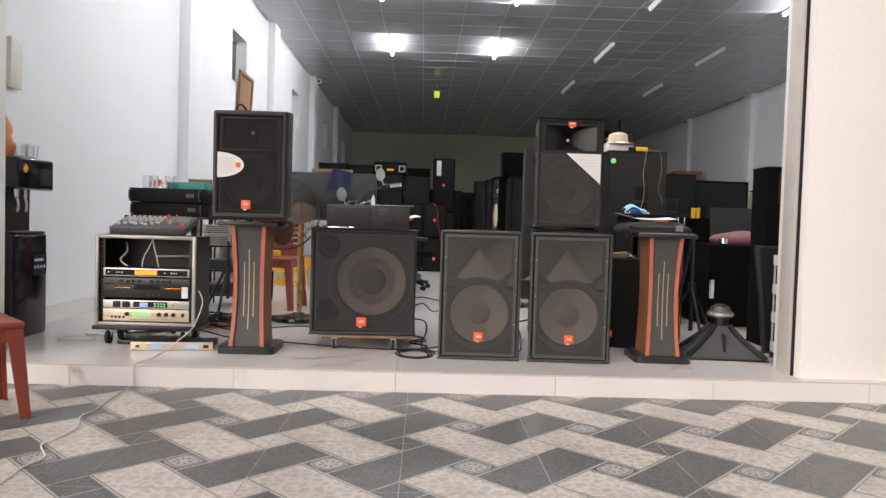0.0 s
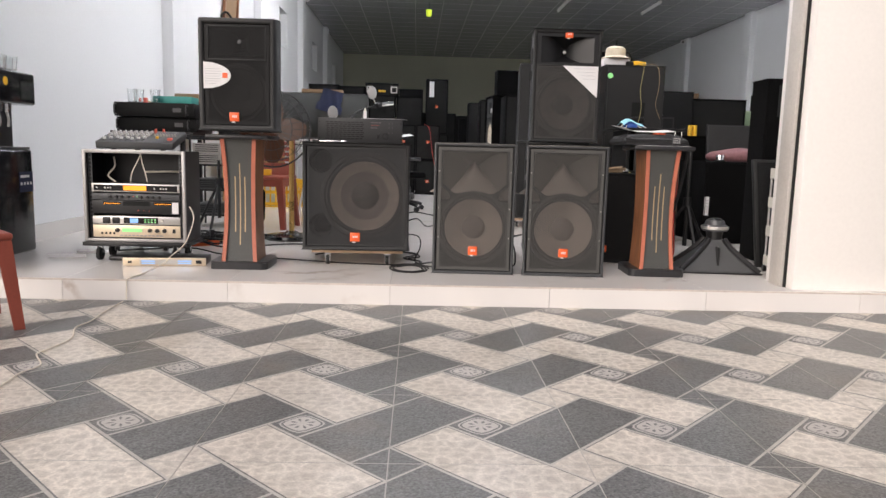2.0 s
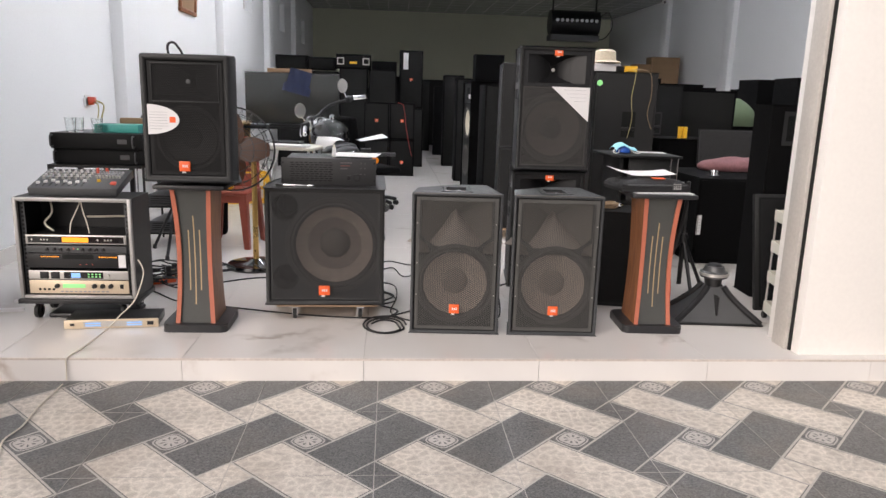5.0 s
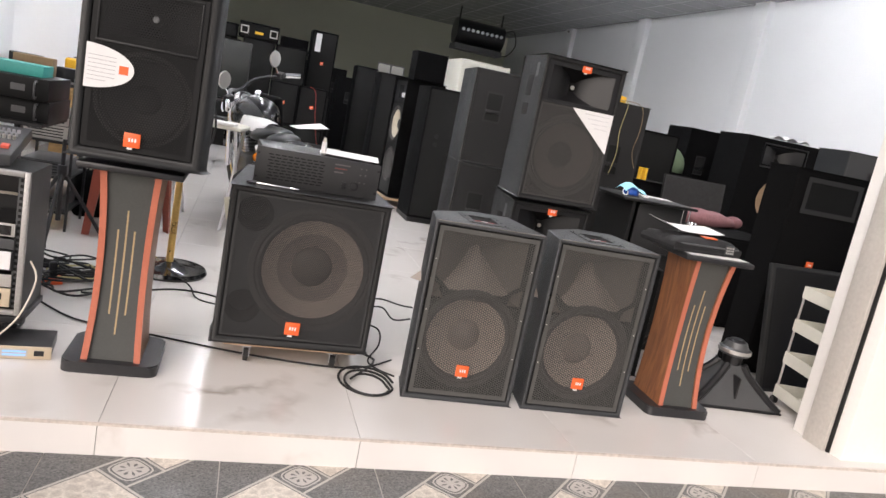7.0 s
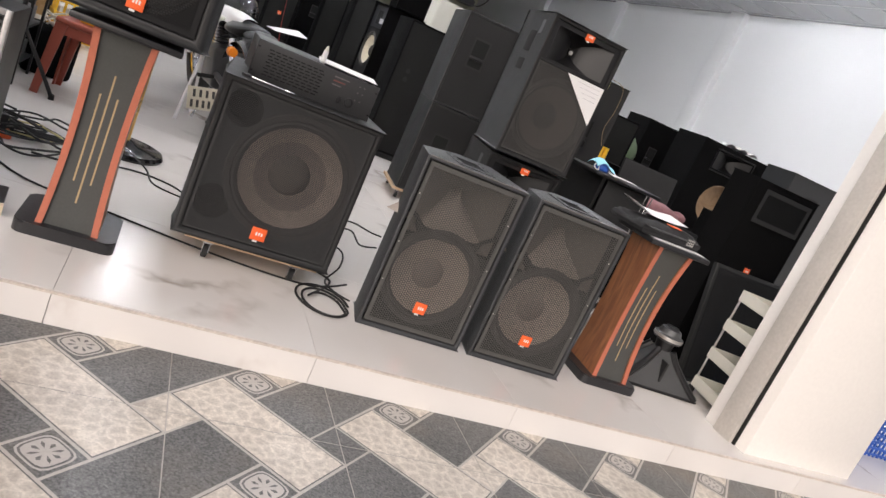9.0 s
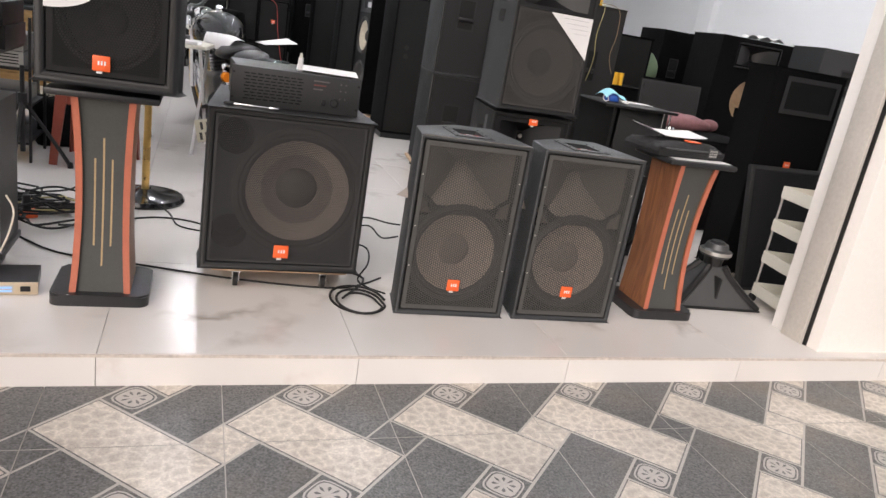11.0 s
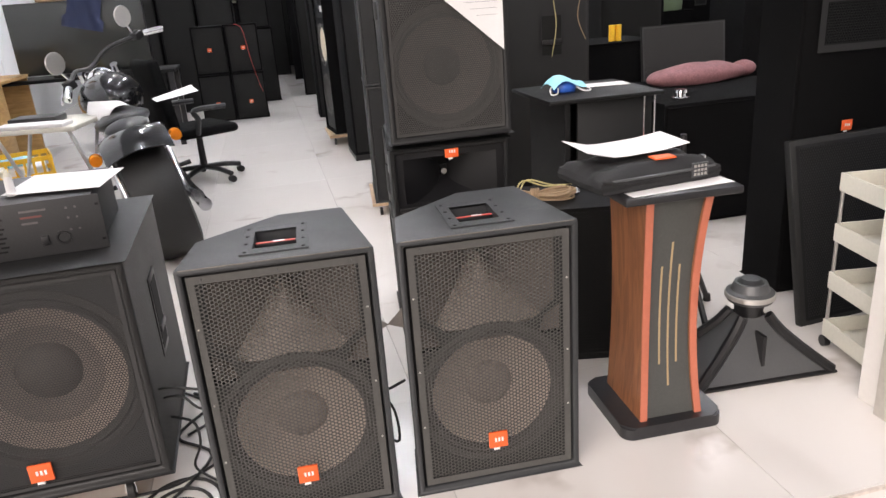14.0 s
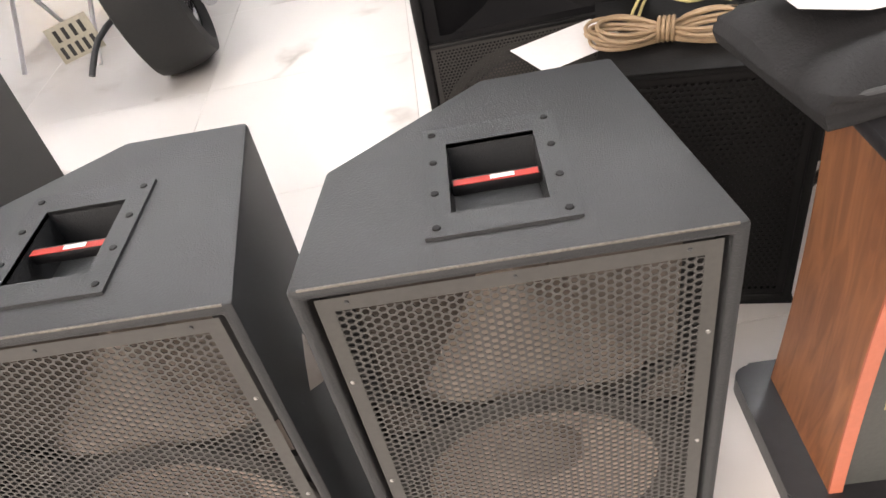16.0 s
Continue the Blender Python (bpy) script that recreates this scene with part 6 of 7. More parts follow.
# ---- motorcycle ----
def motorcycle(m):
    """Cruiser: y ahead, origin under the rear tyre."""
    t = thing("motorcycle", m, "black cruiser motorcycle with chrome parts, leaning on its side stand", "motorcycle")

    def wheel(y, r, w):
        bm = lathe(bmesh.new(), (0, y, r), (1, 0, 0), [(r * 0.62, -w * 0.4), (r * 0.8, -w * 0.5), (r * 0.93, -w * 0.45), (r * 0.99, -w * 0.22), (r, 0), (r * 0.99, w * 0.22), (r * 0.93, w * 0.45), (r * 0.8, w * 0.5), (r * 0.62, w * 0.4)], 44)
        wh = part("wheel", bm, M_RUBBER, t, "black tyre")
        part("rim", lathe(bmesh.new(), (0, y, r), (1, 0, 0), [(r * 0.63, -w * 0.38), (r * 0.56, -w * 0.3), (r * 0.56, w * 0.3), (r * 0.63, w * 0.38)], 40), M_CHROME, wh)
        part("hub", cyl(bmesh.new(), (-w * 0.4, y, r), (1, 0, 0), 0.05, 0.05, w * 0.8, 20), M_CHROME, wh)
        for k in range(10):
            a = 2 * math.pi * k / 10
            part("spoke", tube(bmesh.new(), [(0, y + 0.05 * math.cos(a), r + 0.05 * math.sin(a)), (0, y + r * 0.57 * math.cos(a), r + r * 0.57 * math.sin(a))], 0.006, 6, 1), M_CHROME, wh)

    wheel(0.0, 0.32, 0.26)
    wheel(1.55, 0.33, 0.12)
    for y, r, w, a0, a1 in ((0.0, 0.415, 0.33, 35, 128), (1.55, 0.36, 0.15, 20, 140)):
        bm = bmesh.new()
        prev = None
        for k in range(17):
            a = radians(a0 + (a1 - a0) * k / 16)
            row = []
            for j in range(9):
                b = (j / 8 - 0.5) * 2
                rr = r - 0.05 * b * b
                row.append(bm.verts.new((b * w / 2, y + rr * math.cos(a), (0.31 if y == 0 else 0.33) + rr * math.sin(a))))
            if prev:
                for j in range(8):
                    bm.faces.new((prev[j], prev[j + 1], row[j + 1], row[j]))
            prev = row
        r2 = bmesh.ops.extrude_face_region(bm, geom=bm.faces[:])
        for v in r2["geom"]:
            if isinstance(v, bmesh.types.BMVert):
                v.co.z += 0.005
        part("fender", bm, M_GLOSS, t, "gloss black mudguard")
    bm = bmesh.new()
    bmesh.ops.create_uvsphere(bm, u_segments=32, v_segments=18, radius=1)
    for v in bm.verts:
        taper = 1 - 0.35 * max(0, -v.co.y)
        v.co = Vector((v.co.x * 0.185 * taper, v.co.y * 0.31 + 0.83, v.co.z * 0.155 + 0.79))
    tank = part("tank", bm, M_GLOSS, t, "gloss black fuel tank")
    part("tank_cap", lathe(bmesh.new(), (0, 0.85, 0.938), (0, 0, 1), [(0.04, 0), (0.038, 0.012), (0.001, 0.016)], 20), M_CHROME, tank)
    bm = bmesh.new()
    bmesh.ops.create_uvsphere(bm, u_segments=24, v_segments=14, radius=1)
    for v in bm.verts:
        v.co = Vector((v.co.x * (0.15 if v.co.y < 0.2 else 0.12), v.co.y * 0.26 + 0.42, v.co.z * 0.05 + 0.71 + 0.04 * v.co.y * v.co.y))
    part("seat", bm, M_BLACK, t, "black leather seat")
    bm = bmesh.new()
    bmesh.ops.create_uvsphere(bm, u_segments=20, v_segments=12, radius=1)
    for v in bm.verts:
        v.co = Vector((v.co.x * 0.11, v.co.y * 0.14 + 0.08, v.co.z * 0.04 + 0.715))
    part("pillion_seat", bm, M_BLACK, t)
    part("engine", B(-0.15, 0.15, 0.55, 1.0, 0.25, 0.55, bevel=0.04, seg=3), M_GREY, t)
    for s in (-1, 1):
        for k in range(6):
            part("cooling_fin", B(s * 0.06 - 0.07, s * 0.06 + 0.07, 0.68, 0.88, 0.55 + k * 0.022, 0.563 + k * 0.022, bevel=0.003), M_CHROME, t)
    for x, y0, z0 in ((0.17, 0.75, 0.3), (0.19, 0.65, 0.24)):
        bm = tube(bmesh.new(), [(0.1, 0.95, 0.42), (x, 0.8, z0), (x, 0.4, z0 - 0.02), (x + 0.01, -0.12, z0)], 0.035, 14, 5)
        part("exhaust_pipe", bm, M_CHROME, t, "chrome exhaust")
    for s in (-1, 1):
        part("fork", tube(bmesh.new(), [(s * 0.10, 1.55, 0.33), (s * 0.10, 1.17, 0.95)], 0.024, 12, 1), M_CHROME, t)
        part("rear_shock", tube(bmesh.new(), [(s * 0.14, 0.0, 0.34), (s * 0.14, 0.2, 0.66)], 0.026, 12, 1), M_CHROME, t)
        part("swing_arm", tube(bmesh.new(), [(s * 0.13, -0.02, 0.31), (s * 0.12, 0.6, 0.36)], 0.022, 10, 1), M_GREY, t)
        bm = cyl(bmesh.new(), (s * 0.2, -0.02, 0.62), (0, -1, 0), 0.031, 0.028, 0.045, 20)
        bl = part("turn_signal", bm, glass_amber, t, "amber indicator lamp")
        part("stem", tube(bmesh.new(), [(s * 0.05, 0.02, 0.62), (s * 0.2, 0.0, 0.62)], 0.008, 8, 1), M_CHROME, bl)
        part("cap", lathe(bmesh.new(), (s * 0.2, -0.02, 0.62), (0, 1, 0), [(0.033, 0), (0.028, 0.03), (0.012, 0.05), (0.001, 0.052)], 20), M_CHROME, bl)
        part("foot_peg", cyl(bmesh.new(), (s * 0.15, 0.5, 0.35), (s, 0, 0), 0.014, 0.014, 0.11, 12), M_RUBBER, t)
    lampb = part("headlight", lathe(bmesh.new(), (0, 1.22, 0.86), (0, 1, 0), [(0.001, -0.09), (0.06, -0.06), (0.09, 0.0), (0.092, 0.05), (0.08, 0.052), (0.001, 0.06)], 28), M_CHROME, t)
    part("handlebar", tube(bmesh.new(), [(-0.44, 0.86, 0.98), (-0.32, 0.95, 1.0), (-0.15, 1.08, 1.0), (0, 1.12, 0.95), (0.15, 1.08, 1.0), (0.32, 0.95, 1.0), (0.44, 0.86, 0.98)], 0.013, 10, 4), M_BLACK, t, at=HANDLE)
    for s in (-1, 1):
        part("grip", tube(bmesh.new(), [(s * 0.345, 0.935, 1.0), (s * 0.44, 0.86, 0.98)], 0.02, 12, 1), M_CHROME, t, at=HANDLE)
        part("switch_box", B(s * 0.31 - 0.03, s * 0.31 + 0.03, 0.93, 0.99, 0.98, 1.03, bevel=0.008), M_BLACK, t, at=HANDLE)
        part("lever", tube(bmesh.new(), [(s * 0.32, 1.0, 1.0), (s * 0.42, 0.93, 0.985), (s * 0.47, 0.88, 0.975)], 0.007, 8, 3), M_CHROME, t, at=HANDLE)
        mi = part("mirror", lathe(bmesh.new(), (s * 0.30, 0.98, 1.14), (0, 1, 0), [(0.001, -0.002), (0.062, -0.002), (0.066, 0.006), (0.05, 0.022), (0.001, 0.03)], 28), M_SILVER, t, "round mirror", at=HANDLE)
        part("mirror_stem", tube(bmesh.new(), [(s * 0.29, 0.96, 1.01), (s * 0.30, 0.99, 1.09)], 0.006, 8, 1), M_CHROME, mi)
    pl = part("rear_plate", B(-0.095, 0.095, -0.002, 0.002, -0.07, 0.07, bevel=0.001), M_PLATE, t, "cream plate with dark bars", at=PLATE)
    for w, z, k in ((0.056, 0.03, 4), (0.068, -0.033, 5)):
        for j in range(k):
            x = -w + 2 * w * j / (k - 1)
            part("plate_bar", B(x - 0.008, x + 0.008, -0.0032, -0.0018, z - 0.023, z + 0.023), M_SURR, pl)
    part("plate_arm", tube(bmesh.new(), [(-0.13, 0.02, 0.31), (-0.25, -0.1, 0.28), (-0.33, -0.195, 0.2)], 0.012, 10, 3), M_GREY, t)
    part("side_stand", tube(bmesh.new(), [(-0.1, 0.7, 0.25), (-0.2, 0.6, 0.12), (-0.27, 0.52, 0.05)], 0.012, 10, 3), M_CHROME, t)
    part("frame_tube", tube(bmesh.new(), [(0, 1.15, 0.9), (0, 0.7, 0.62), (0, 0.2, 0.55), (0, 0.0, 0.6)], 0.025, 12, 4), M_BLACK, t)
    return t


glass_amber = material("amber_lens", (0.85, 0.25, 0.02), 0.2, var=0.06)
BIKE = pose(-0.10, 2.72, 0.004, 0, -11, 13)
bar_x = Vector((0.42, 0.52, 0.28)).normalized()
bar_y = Vector((-0.78, 0.62, 0.0)).normalized()
bar_z = bar_x.cross(bar_y).normalized()
bar_y = bar_z.cross(bar_x)
bar = Matrix((bar_x, bar_y, bar_z)).transposed().to_4x4()
HANDLE = BIKE.inverted() @ Matrix.Translation((-0.52, 3.72, 1.12)) @ bar @ Matrix.Translation((0, -0.98, -1.14))
PLATE = BIKE.inverted() @ pose(-0.465, 2.58, 0.245, -10, -13, 0)
motorcycle(BIKE)
paper(pose(-0.42, 3.2, 0.76, 10, -38, 25), 0.16, 0.3, lambda u, v: 0.03 - 0.05 * (2 * u - 1) ** 2, "white paper draped over the motorcycle seat")
paper(pose(-0.05, 3.30, 0.775, 0, -8, 15), 0.24, 0.2, lambda u, v: 0.01 + 0.02 * u * v, "white paper sticking out over the motorcycle seat")

# ---- office chair ----
oc = thing("office_chair", pose(-0.08, 4.52, 0, 0, 0, -62), "black office swivel chair beside the motorcycle", "office chair")
for k in range(5):
    a = 2 * math.pi * k / 5 + 0.3
    lg = part("foot", tube(bmesh.new(), [(0, 0, 0.1), (0.17 * math.cos(a), 0.17 * math.sin(a), 0.09), (0.29 * math.cos(a), 0.29 * math.sin(a), 0.065)], 0.02, 8, 3), M_BLACK, oc)
    part("castor", cyl(bmesh.new(), (0.29 * math.cos(a) - 0.02, 0.29 * math.sin(a), 0.026), (1, 0, 0), 0.026, 0.026, 0.04, 16), M_BLACK, lg)
part("column", cyl(bmesh.new(), (0, 0, 0.09), (0, 0, 1), 0.028, 0.022, 0.27, 16), M_BLACK, oc)
part("seat", B(-0.24, 0.24, -0.23, 0.23, 0.36, 0.43, bevel=0.035, seg=3), M_CAB2, oc)
bm = B(-0.21, 0.21, -0.04, 0.04, 0, 0.52, bevel=0.035, seg=3)
for v in bm.verts:
    v.co.y += 0.25 * v.co.x ** 2 * 2
    v.co.x *= 1 - 0.25 * max(0, v.co.z - 0.2)
part("backrest", bm, M_CAB2, oc, at=pose(0, -0.25, 0.42, 8, 0, 0))
part("back_bar", B(-0.03, 0.03, -0.27, -0.2, 0.38, 0.5, bevel=0.01), M_BLACK, oc)
for s in (-1, 1):
    part("armrest", tube(bmesh.new(), [(s * 0.24, -0.1, 0.39), (s * 0.29, -0.1, 0.5), (s * 0.29, -0.12, 0.57), (s * 0.28, 0.12, 0.57)], 0.02, 8, 4), M_BLACK, oc)


# ---- seats, fan ----
def stool(m, label, h=0.45, s=0.34):
    t = thing("plastic_stool", m, label, "stool", "red plastic stools")
    bm = B(-s / 2, s / 2, -s / 2, s / 2, h - 0.03, h, bevel=0.012, seg=3)
    part("seat", bm, M_REDP, t)
    bm = bmesh.new()
    plate = rect(-s / 2 + 0.012, s / 2 - 0.012, -s / 2 + 0.012, s / 2 - 0.012)
    prism(bm, plate, h - 0.085, h - 0.028, False, False)
    part("apron", bm, M_REDP, t)
    for sx in (-1, 1):
        for sy in (-1, 1):
            bm = bmesh.new()
            rows_ = []
            for z, o, w in ((h - 0.03, s / 2 - 0.006, 0.06), (0.0, s / 2 + 0.02, 0.04)):
                rows_.append([bm.verts.new((sx * x, sy * y, z)) for x, y in ((o, o), (o - w, o), (o - w, o - 0.012), (o - 0.012, o - 0.012), (o - 0.012, o - w), (o, o - w))])
            for i in range(6):
                bm.faces.new((rows_[0][i], rows_[0][(i + 1) % 6], rows_[1][(i + 1) % 6], rows_[1][i]))
            bm.faces.new(rows_[1])
            part("leg", bm, M_REDP, t)
    return t


stool(pose(-1.748, -0.58, GZ + 0.0025, 0, 0, 43), "brick red plastic stool on the paving", 0.395, 0.36)
ch = stool(pose(-1.10, 2.48, 0, 0, 0, -8), "brick red plastic chair with a slatted back, inside the shop", 0.43, 0.36)
ch.name = "plastic_chair"
ch["category"] = "chair"
bm = bmesh.new()
holes = [rect(-0.13, 0.13, 0.1 + k * 0.045, 0.115 + k * 0.045) for k in range(5)]
out = [(-0.17, 0), (0.17, 0), (0.16, 0.30), (0.13, 0.36), (0.06, 0.385), (-0.06, 0.385), (-0.13, 0.36), (-0.16, 0.30)]
plate_with_holes(bm, out, holes, lambda u, v: (u, 0.16 + 0.12 * v - 0.4 * u * u, 0.43 + v))
r = bmesh.ops.extrude_face_region(bm, geom=bm.faces[:])
for v in r["geom"]:
    if isinstance(v, bmesh.types.BMVert):
        v.co.y += 0.012
part("backrest", bm, M_REDP, ch, "slatted plastic back")
solo("yellow_pack", B(0, 0.12, 0, 0.08, 0, 0.05, bevel=0.006), M_YELLOW, pose(-1.2, 2.42, 0.431), "small yellow packet on the plastic chair", "packet")

fan = thing("pedestal_fan", pose(-0.785, 1.73, 0), "pedestal fan with brown blades, brass pole and black base", "fan")
part("base", lathe(bmesh.new(), (0, 0, 0), (0, 0, 1), [(0.001, 0.0), (0.19, 0.0), (0.195, 0.012), (0.185, 0.03), (0.06, 0.042), (0.035, 0.06), (0.001, 0.06)], 40), M_GLOSS, fan, "round black base")
part("pole", cyl(bmesh.new(), (0, 0, 0.05), (0, 0, 1), 0.019, 0.017, 0.66, 18), M_GOLD, fan, "brass coloured pole")
part("motor", cyl(bmesh.new(), (-0.1, 0.03, 0.79), (0, 1, 0), 0.06, 0.05, 0.15, 24), M_BROWNT, fan)
part("neck", cyl(bmesh.new(), (-0.015, 0.05, 0.69), (-0.4, 0, 1), 0.022, 0.03, 0.13, 16), M_BLACK, fan)
fh = (-0.13, -0.02, 0.79)
cage = bmesh.new()
for r, y in ((0.27, 0.0), (0.225, -0.055), (0.15, -0.07), (0.07, -0.075), (0.225, 0.055), (0.15, 0.07)):
    tube(cage, [(fh[0] + r * math.cos(2 * math.pi * i / 28), fh[1] + y, fh[2] + r * math.sin(2 * math.pi * i / 28)) for i in range(28)], 0.0025 if r < 0.25 else 0.006, 6, 1, closed=True)
for k in range(24):
    a = 2 * math.pi * k / 24
    for s in (-1, 1):
        tube(cage, [(fh[0] + r * math.cos(a), fh[1] + s * y, fh[2] + r * math.sin(a)) for r, y in ((0.27, 0.0), (0.225, 0.055), (0.15, 0.07), (0.05, 0.076))], 0.0015, 5, 2)
part("cage", cage, M_BLACK, fan)
for k in range(4):
    bm = bmesh.new()
    pts = []
    for i in range(7):
        for j in range(4):
            r, w = 0.035 + 0.205 * i / 6, (j / 3 - 0.5) * (0.06 + 0.16 * math.sin(math.pi * (i + 0.6) / 7))
            a = 2 * math.pi * k / 4 + w / max(r, 0.06) * 0.8
            pts.append(bm.verts.new((fh[0] + r * math.cos(a), fh[1] + 0.12 * w, fh[2] + r * math.sin(a))))
    for i in range(6):
        for j in range(3):
            bm.faces.new((pts[i * 4 + j], pts[i * 4 + j + 1], pts[i * 4 + j + 5], pts[i * 4 + j + 4]))
    part("blade", bm, M_BROWNT, fan, "brown plastic blade")

# ---- left side of the shop: dispenser, desk, television ----
wd = thing("water_dispenser", pose(-2.205, 0.57, 0.0, 0, 0, 90), "gloss black water dispenser with a tap niche", "water dispenser")
part("lower_body", B(0, 0.37, 0.0, 0.215, 0.0, 0.61, bevel=0.014, seg=3), M_GLOSS, wd)
part("rear_body", B(0, 0.37, 0.11, 0.215, 0.61, 0.875), M_GLOSS, wd)
part("niche", B(0.02, 0.35, 0.10, 0.11, 0.61, 0.87), M_BLACK, wd, "black tap niche")
part("head", B(0, 0.385, -0.03, 0.215, 0.87, 1.055, bevel=0.016, seg=3), M_GLOSS, wd)
part("drip_tray", B(0.02, 0.35, 0.0, 0.10, 0.61, 0.625, bevel=0.004), M_BLACK, wd)
for x in (0.14, 0.23):
    tp = part("tap", cyl(bmesh.new(), (x, 0.06, 0.825), (0, 0, 1), 0.024, 0.028, 0.048, 16), M_CHROME, wd, "chrome tap")
    part("spout", tube(bmesh.new(), [(x, 0.06, 0.825), (x, 0.05, 0.78), (x, 0.055, 0.74)], 0.008, 8, 3), M_SILVER, tp)
part("energy_label", B(0.215, 0.36, -0.002, 0.002, 0.36, 0.48), M_NAVY, wd, "dark blue printed label")
for i in range(4):
    part("label_dot", cyl(bmesh.new(), (0.233 + i * 0.034, -0.002, 0.41), (0, -1, 0), 0.010, 0.010, 0.001, 14), M_WHITE, wd)
part("label_bar", B(0.225, 0.32, -0.003, -0.002, 0.445, 0.46), M_WHITE, wd)
part("round_sticker", cyl(bmesh.new(), (0.07, -0.031, 0.99), (0, -1, 0), 0.024, 0.024, 0.001, 20), M_YELLOW, wd, "round yellow sticker")
part("control_panel", B(0.22, 0.36, -0.033, -0.03, 0.90, 1.0), M_SCREEN, wd)
fg = bmesh.new()
lathe(fg, (0, 0, 0), (0, 0, 1), [(0.001, 0), (0.042, 0.0), (0.05, 0.05), (0.036, 0.1), (0.03, 0.115), (0.036, 0.14), (0.032, 0.175), (0.02, 0.2), (0.001, 0.235)], 20)
solo("figurine", fg, M_TERRA, pose(-2.29, 0.64, 1.058), "small red and orange ceramic figurine on the water dispenser", "figurine")
for x, y in ((-2.21, 0.66), (-2.20, 0.75), (-2.25, 0.80)):
    solo("drinking_glass", lathe(bmesh.new(), (0, 0, 0), (0, 0, 1), [(0.001, 0.002), (0.03, 0.002), (0.036, 0.075), (0.034, 0.075), (0.029, 0.006), (0.001, 0.006)], 20), M_GLASSC, pose(x, y, 1.057), "clear drinking glass on the water dispenser", "glass", "drinking glasses")
solo("orange_cup", lathe(bmesh.new(), (0, 0, 0), (0, 0, 1), [(0.001, 0.0), (0.032, 0.0), (0.04, 0.085), (0.037, 0.085), (0.03, 0.004), (0.001, 0.004)], 20), M_TERRA, pose(-2.34, 0.72, 1.057), "orange cup on the water dispenser", "cup")
solo("white_strip", B(0, 0.2, 0, 0.02, 0, 0.018, bevel=0.002), M_WHITE, pose(-1.99, 0.64, 0.0, 0, 0, 12), "white cable duct lying on the floor", "strip")
solo("white_strip", B(0, 0.22, 0, 0.02, 0, 0.014, bevel=0.002), M_WHITE, pose(-1.92, 0.84, 0.0, 0, 0, 4), "white cable duct lying on the floor", "strip")
sk = thing("wall_socket", pose(X0 + 0.001, 3.12, 1.01), "white wall socket with a red plug", "socket")
part("plate", B(0, 0.012, 0, 0.12, 0, 0.08, bevel=0.003), M_WHITE, sk)
part("plug", B(0.012, 0.07, 0.03, 0.08, 0.02, 0.065, bevel=0.008), M_REDINK, sk, "red plug")
part("lead", tube(bmesh.new(), [(0.07, 0.055, 0.04), (0.13, 0.06, 0.0), (0.12, 0.03, -0.1), (0.10, 0.0, -0.22)], 0.006, 8), M_WIREY, sk)
sw = solo("wall_box", B(0, 0.04, 0, 0.12, 0, 0.3, bevel=0.006), M_CREAM, pose(X0 + 0.002, 0.81, 1.48), "pale grey wall-mounted switch box", "switch box")
pf = thing("picture_frame", pose(X0 + 0.003, 5.95, 2.06, 0, 3, 0), "dark wooden picture frame hung on the wall", "picture frame")
for a in ((0, 0.70, 0, 0.05), (0, 0.70, 0.58, 0.63), (0, 0.05, 0.05, 0.58), (0.65, 0.70, 0.05, 0.58)):
    part("frame_bar", B(0.0, 0.035, a[0], a[1], a[2], a[3], bevel=0.006), M_STANDW, pf)
part("picture", B(0.004, 0.012, 0.05, 0.65, 0.05, 0.58), M_CARD, pf, "dim brown picture")
for x, y, s in ((X0 + 0.11, 11.95, 1), (X1 - 0.11, 15.85, -1)):
    cm = thing("security_camera", pose(x, y, 3.72), "small white dome security camera on a pilaster", "camera")
    part("mount", cyl(bmesh.new(), (0, 0, 0.02), (s, 0, 0), 0.05, 0.05, 0.03, 20), M_WHITE, cm)
    bm = bmesh.new()
    bmesh.ops.create_uvsphere(bm, u_segments=20, v_segments=12, radius=0.055, matrix=Matrix.Translation((s * 0.07, -0.01, 0)))
    part("body", bm, M_WHITE, cm)
    part("lens", cyl(bmesh.new(), (s * 0.07, -0.055, -0.01), (0, -1, 0), 0.026, 0.026, 0.014, 16), M_GLOSS, cm)

tvt = thing("television_table", pose(-1.95, 6.2, 0), "black table carrying a television", "table")
part("tabletop", B(0, 1.6, 0, 0.55, 0.70, 0.73, bevel=0.004), M_CAB3, tvt)
for x in (0.02, 1.53):
    for y in (0.02, 0.48):
        part("leg", B(x, x + 0.05, y, y + 0.05, 0, 0.70), M_BLACK, tvt)
tv = thing("television", pose(-1.72, 6.35, 0.73), "large dark television reflecting the shop, a shirt hung over it", "television")
part("screen", B(0, 1.16, 0.0, 0.03, 0.04, 0.66, bevel=0.004), M_SCREEN, tv)
part("bezel", B(-0.01, 1.17, 0.006, 0.05, 0.03, 0.67, bevel=0.006), M_BLACK, tv)
part("foot", B(0.3, 0.86, -0.1, 0.15, 0.0, 0.03, bevel=0.006), M_BLACK, tv)
bm = sheet(bmesh.new(), 0.28, 0.3, 10, lambda u, v: 0.012 * math.sin(9 * u) * (1 - v) + 0.008 * math.sin(14 * u + 5 * v))
for v in bm.verts:
    v.co.x *= 1 + 0.25 * (v.co.y < -0.05)
solo("navy_shirt", bm, M_NAVY, pose(-1.05, 6.28, 1.29, 84, 14, 0), "dark navy shirt hung over the television corner", "shirt")
solo("flat_carton", B(0, 0.55, 0, 0.22, 0, 0.05, bevel=0.004), M_CARD, pose(-1.45, 6.36, 1.402, 0, 0, 3), "opened cardboard carton on the television", "carton")

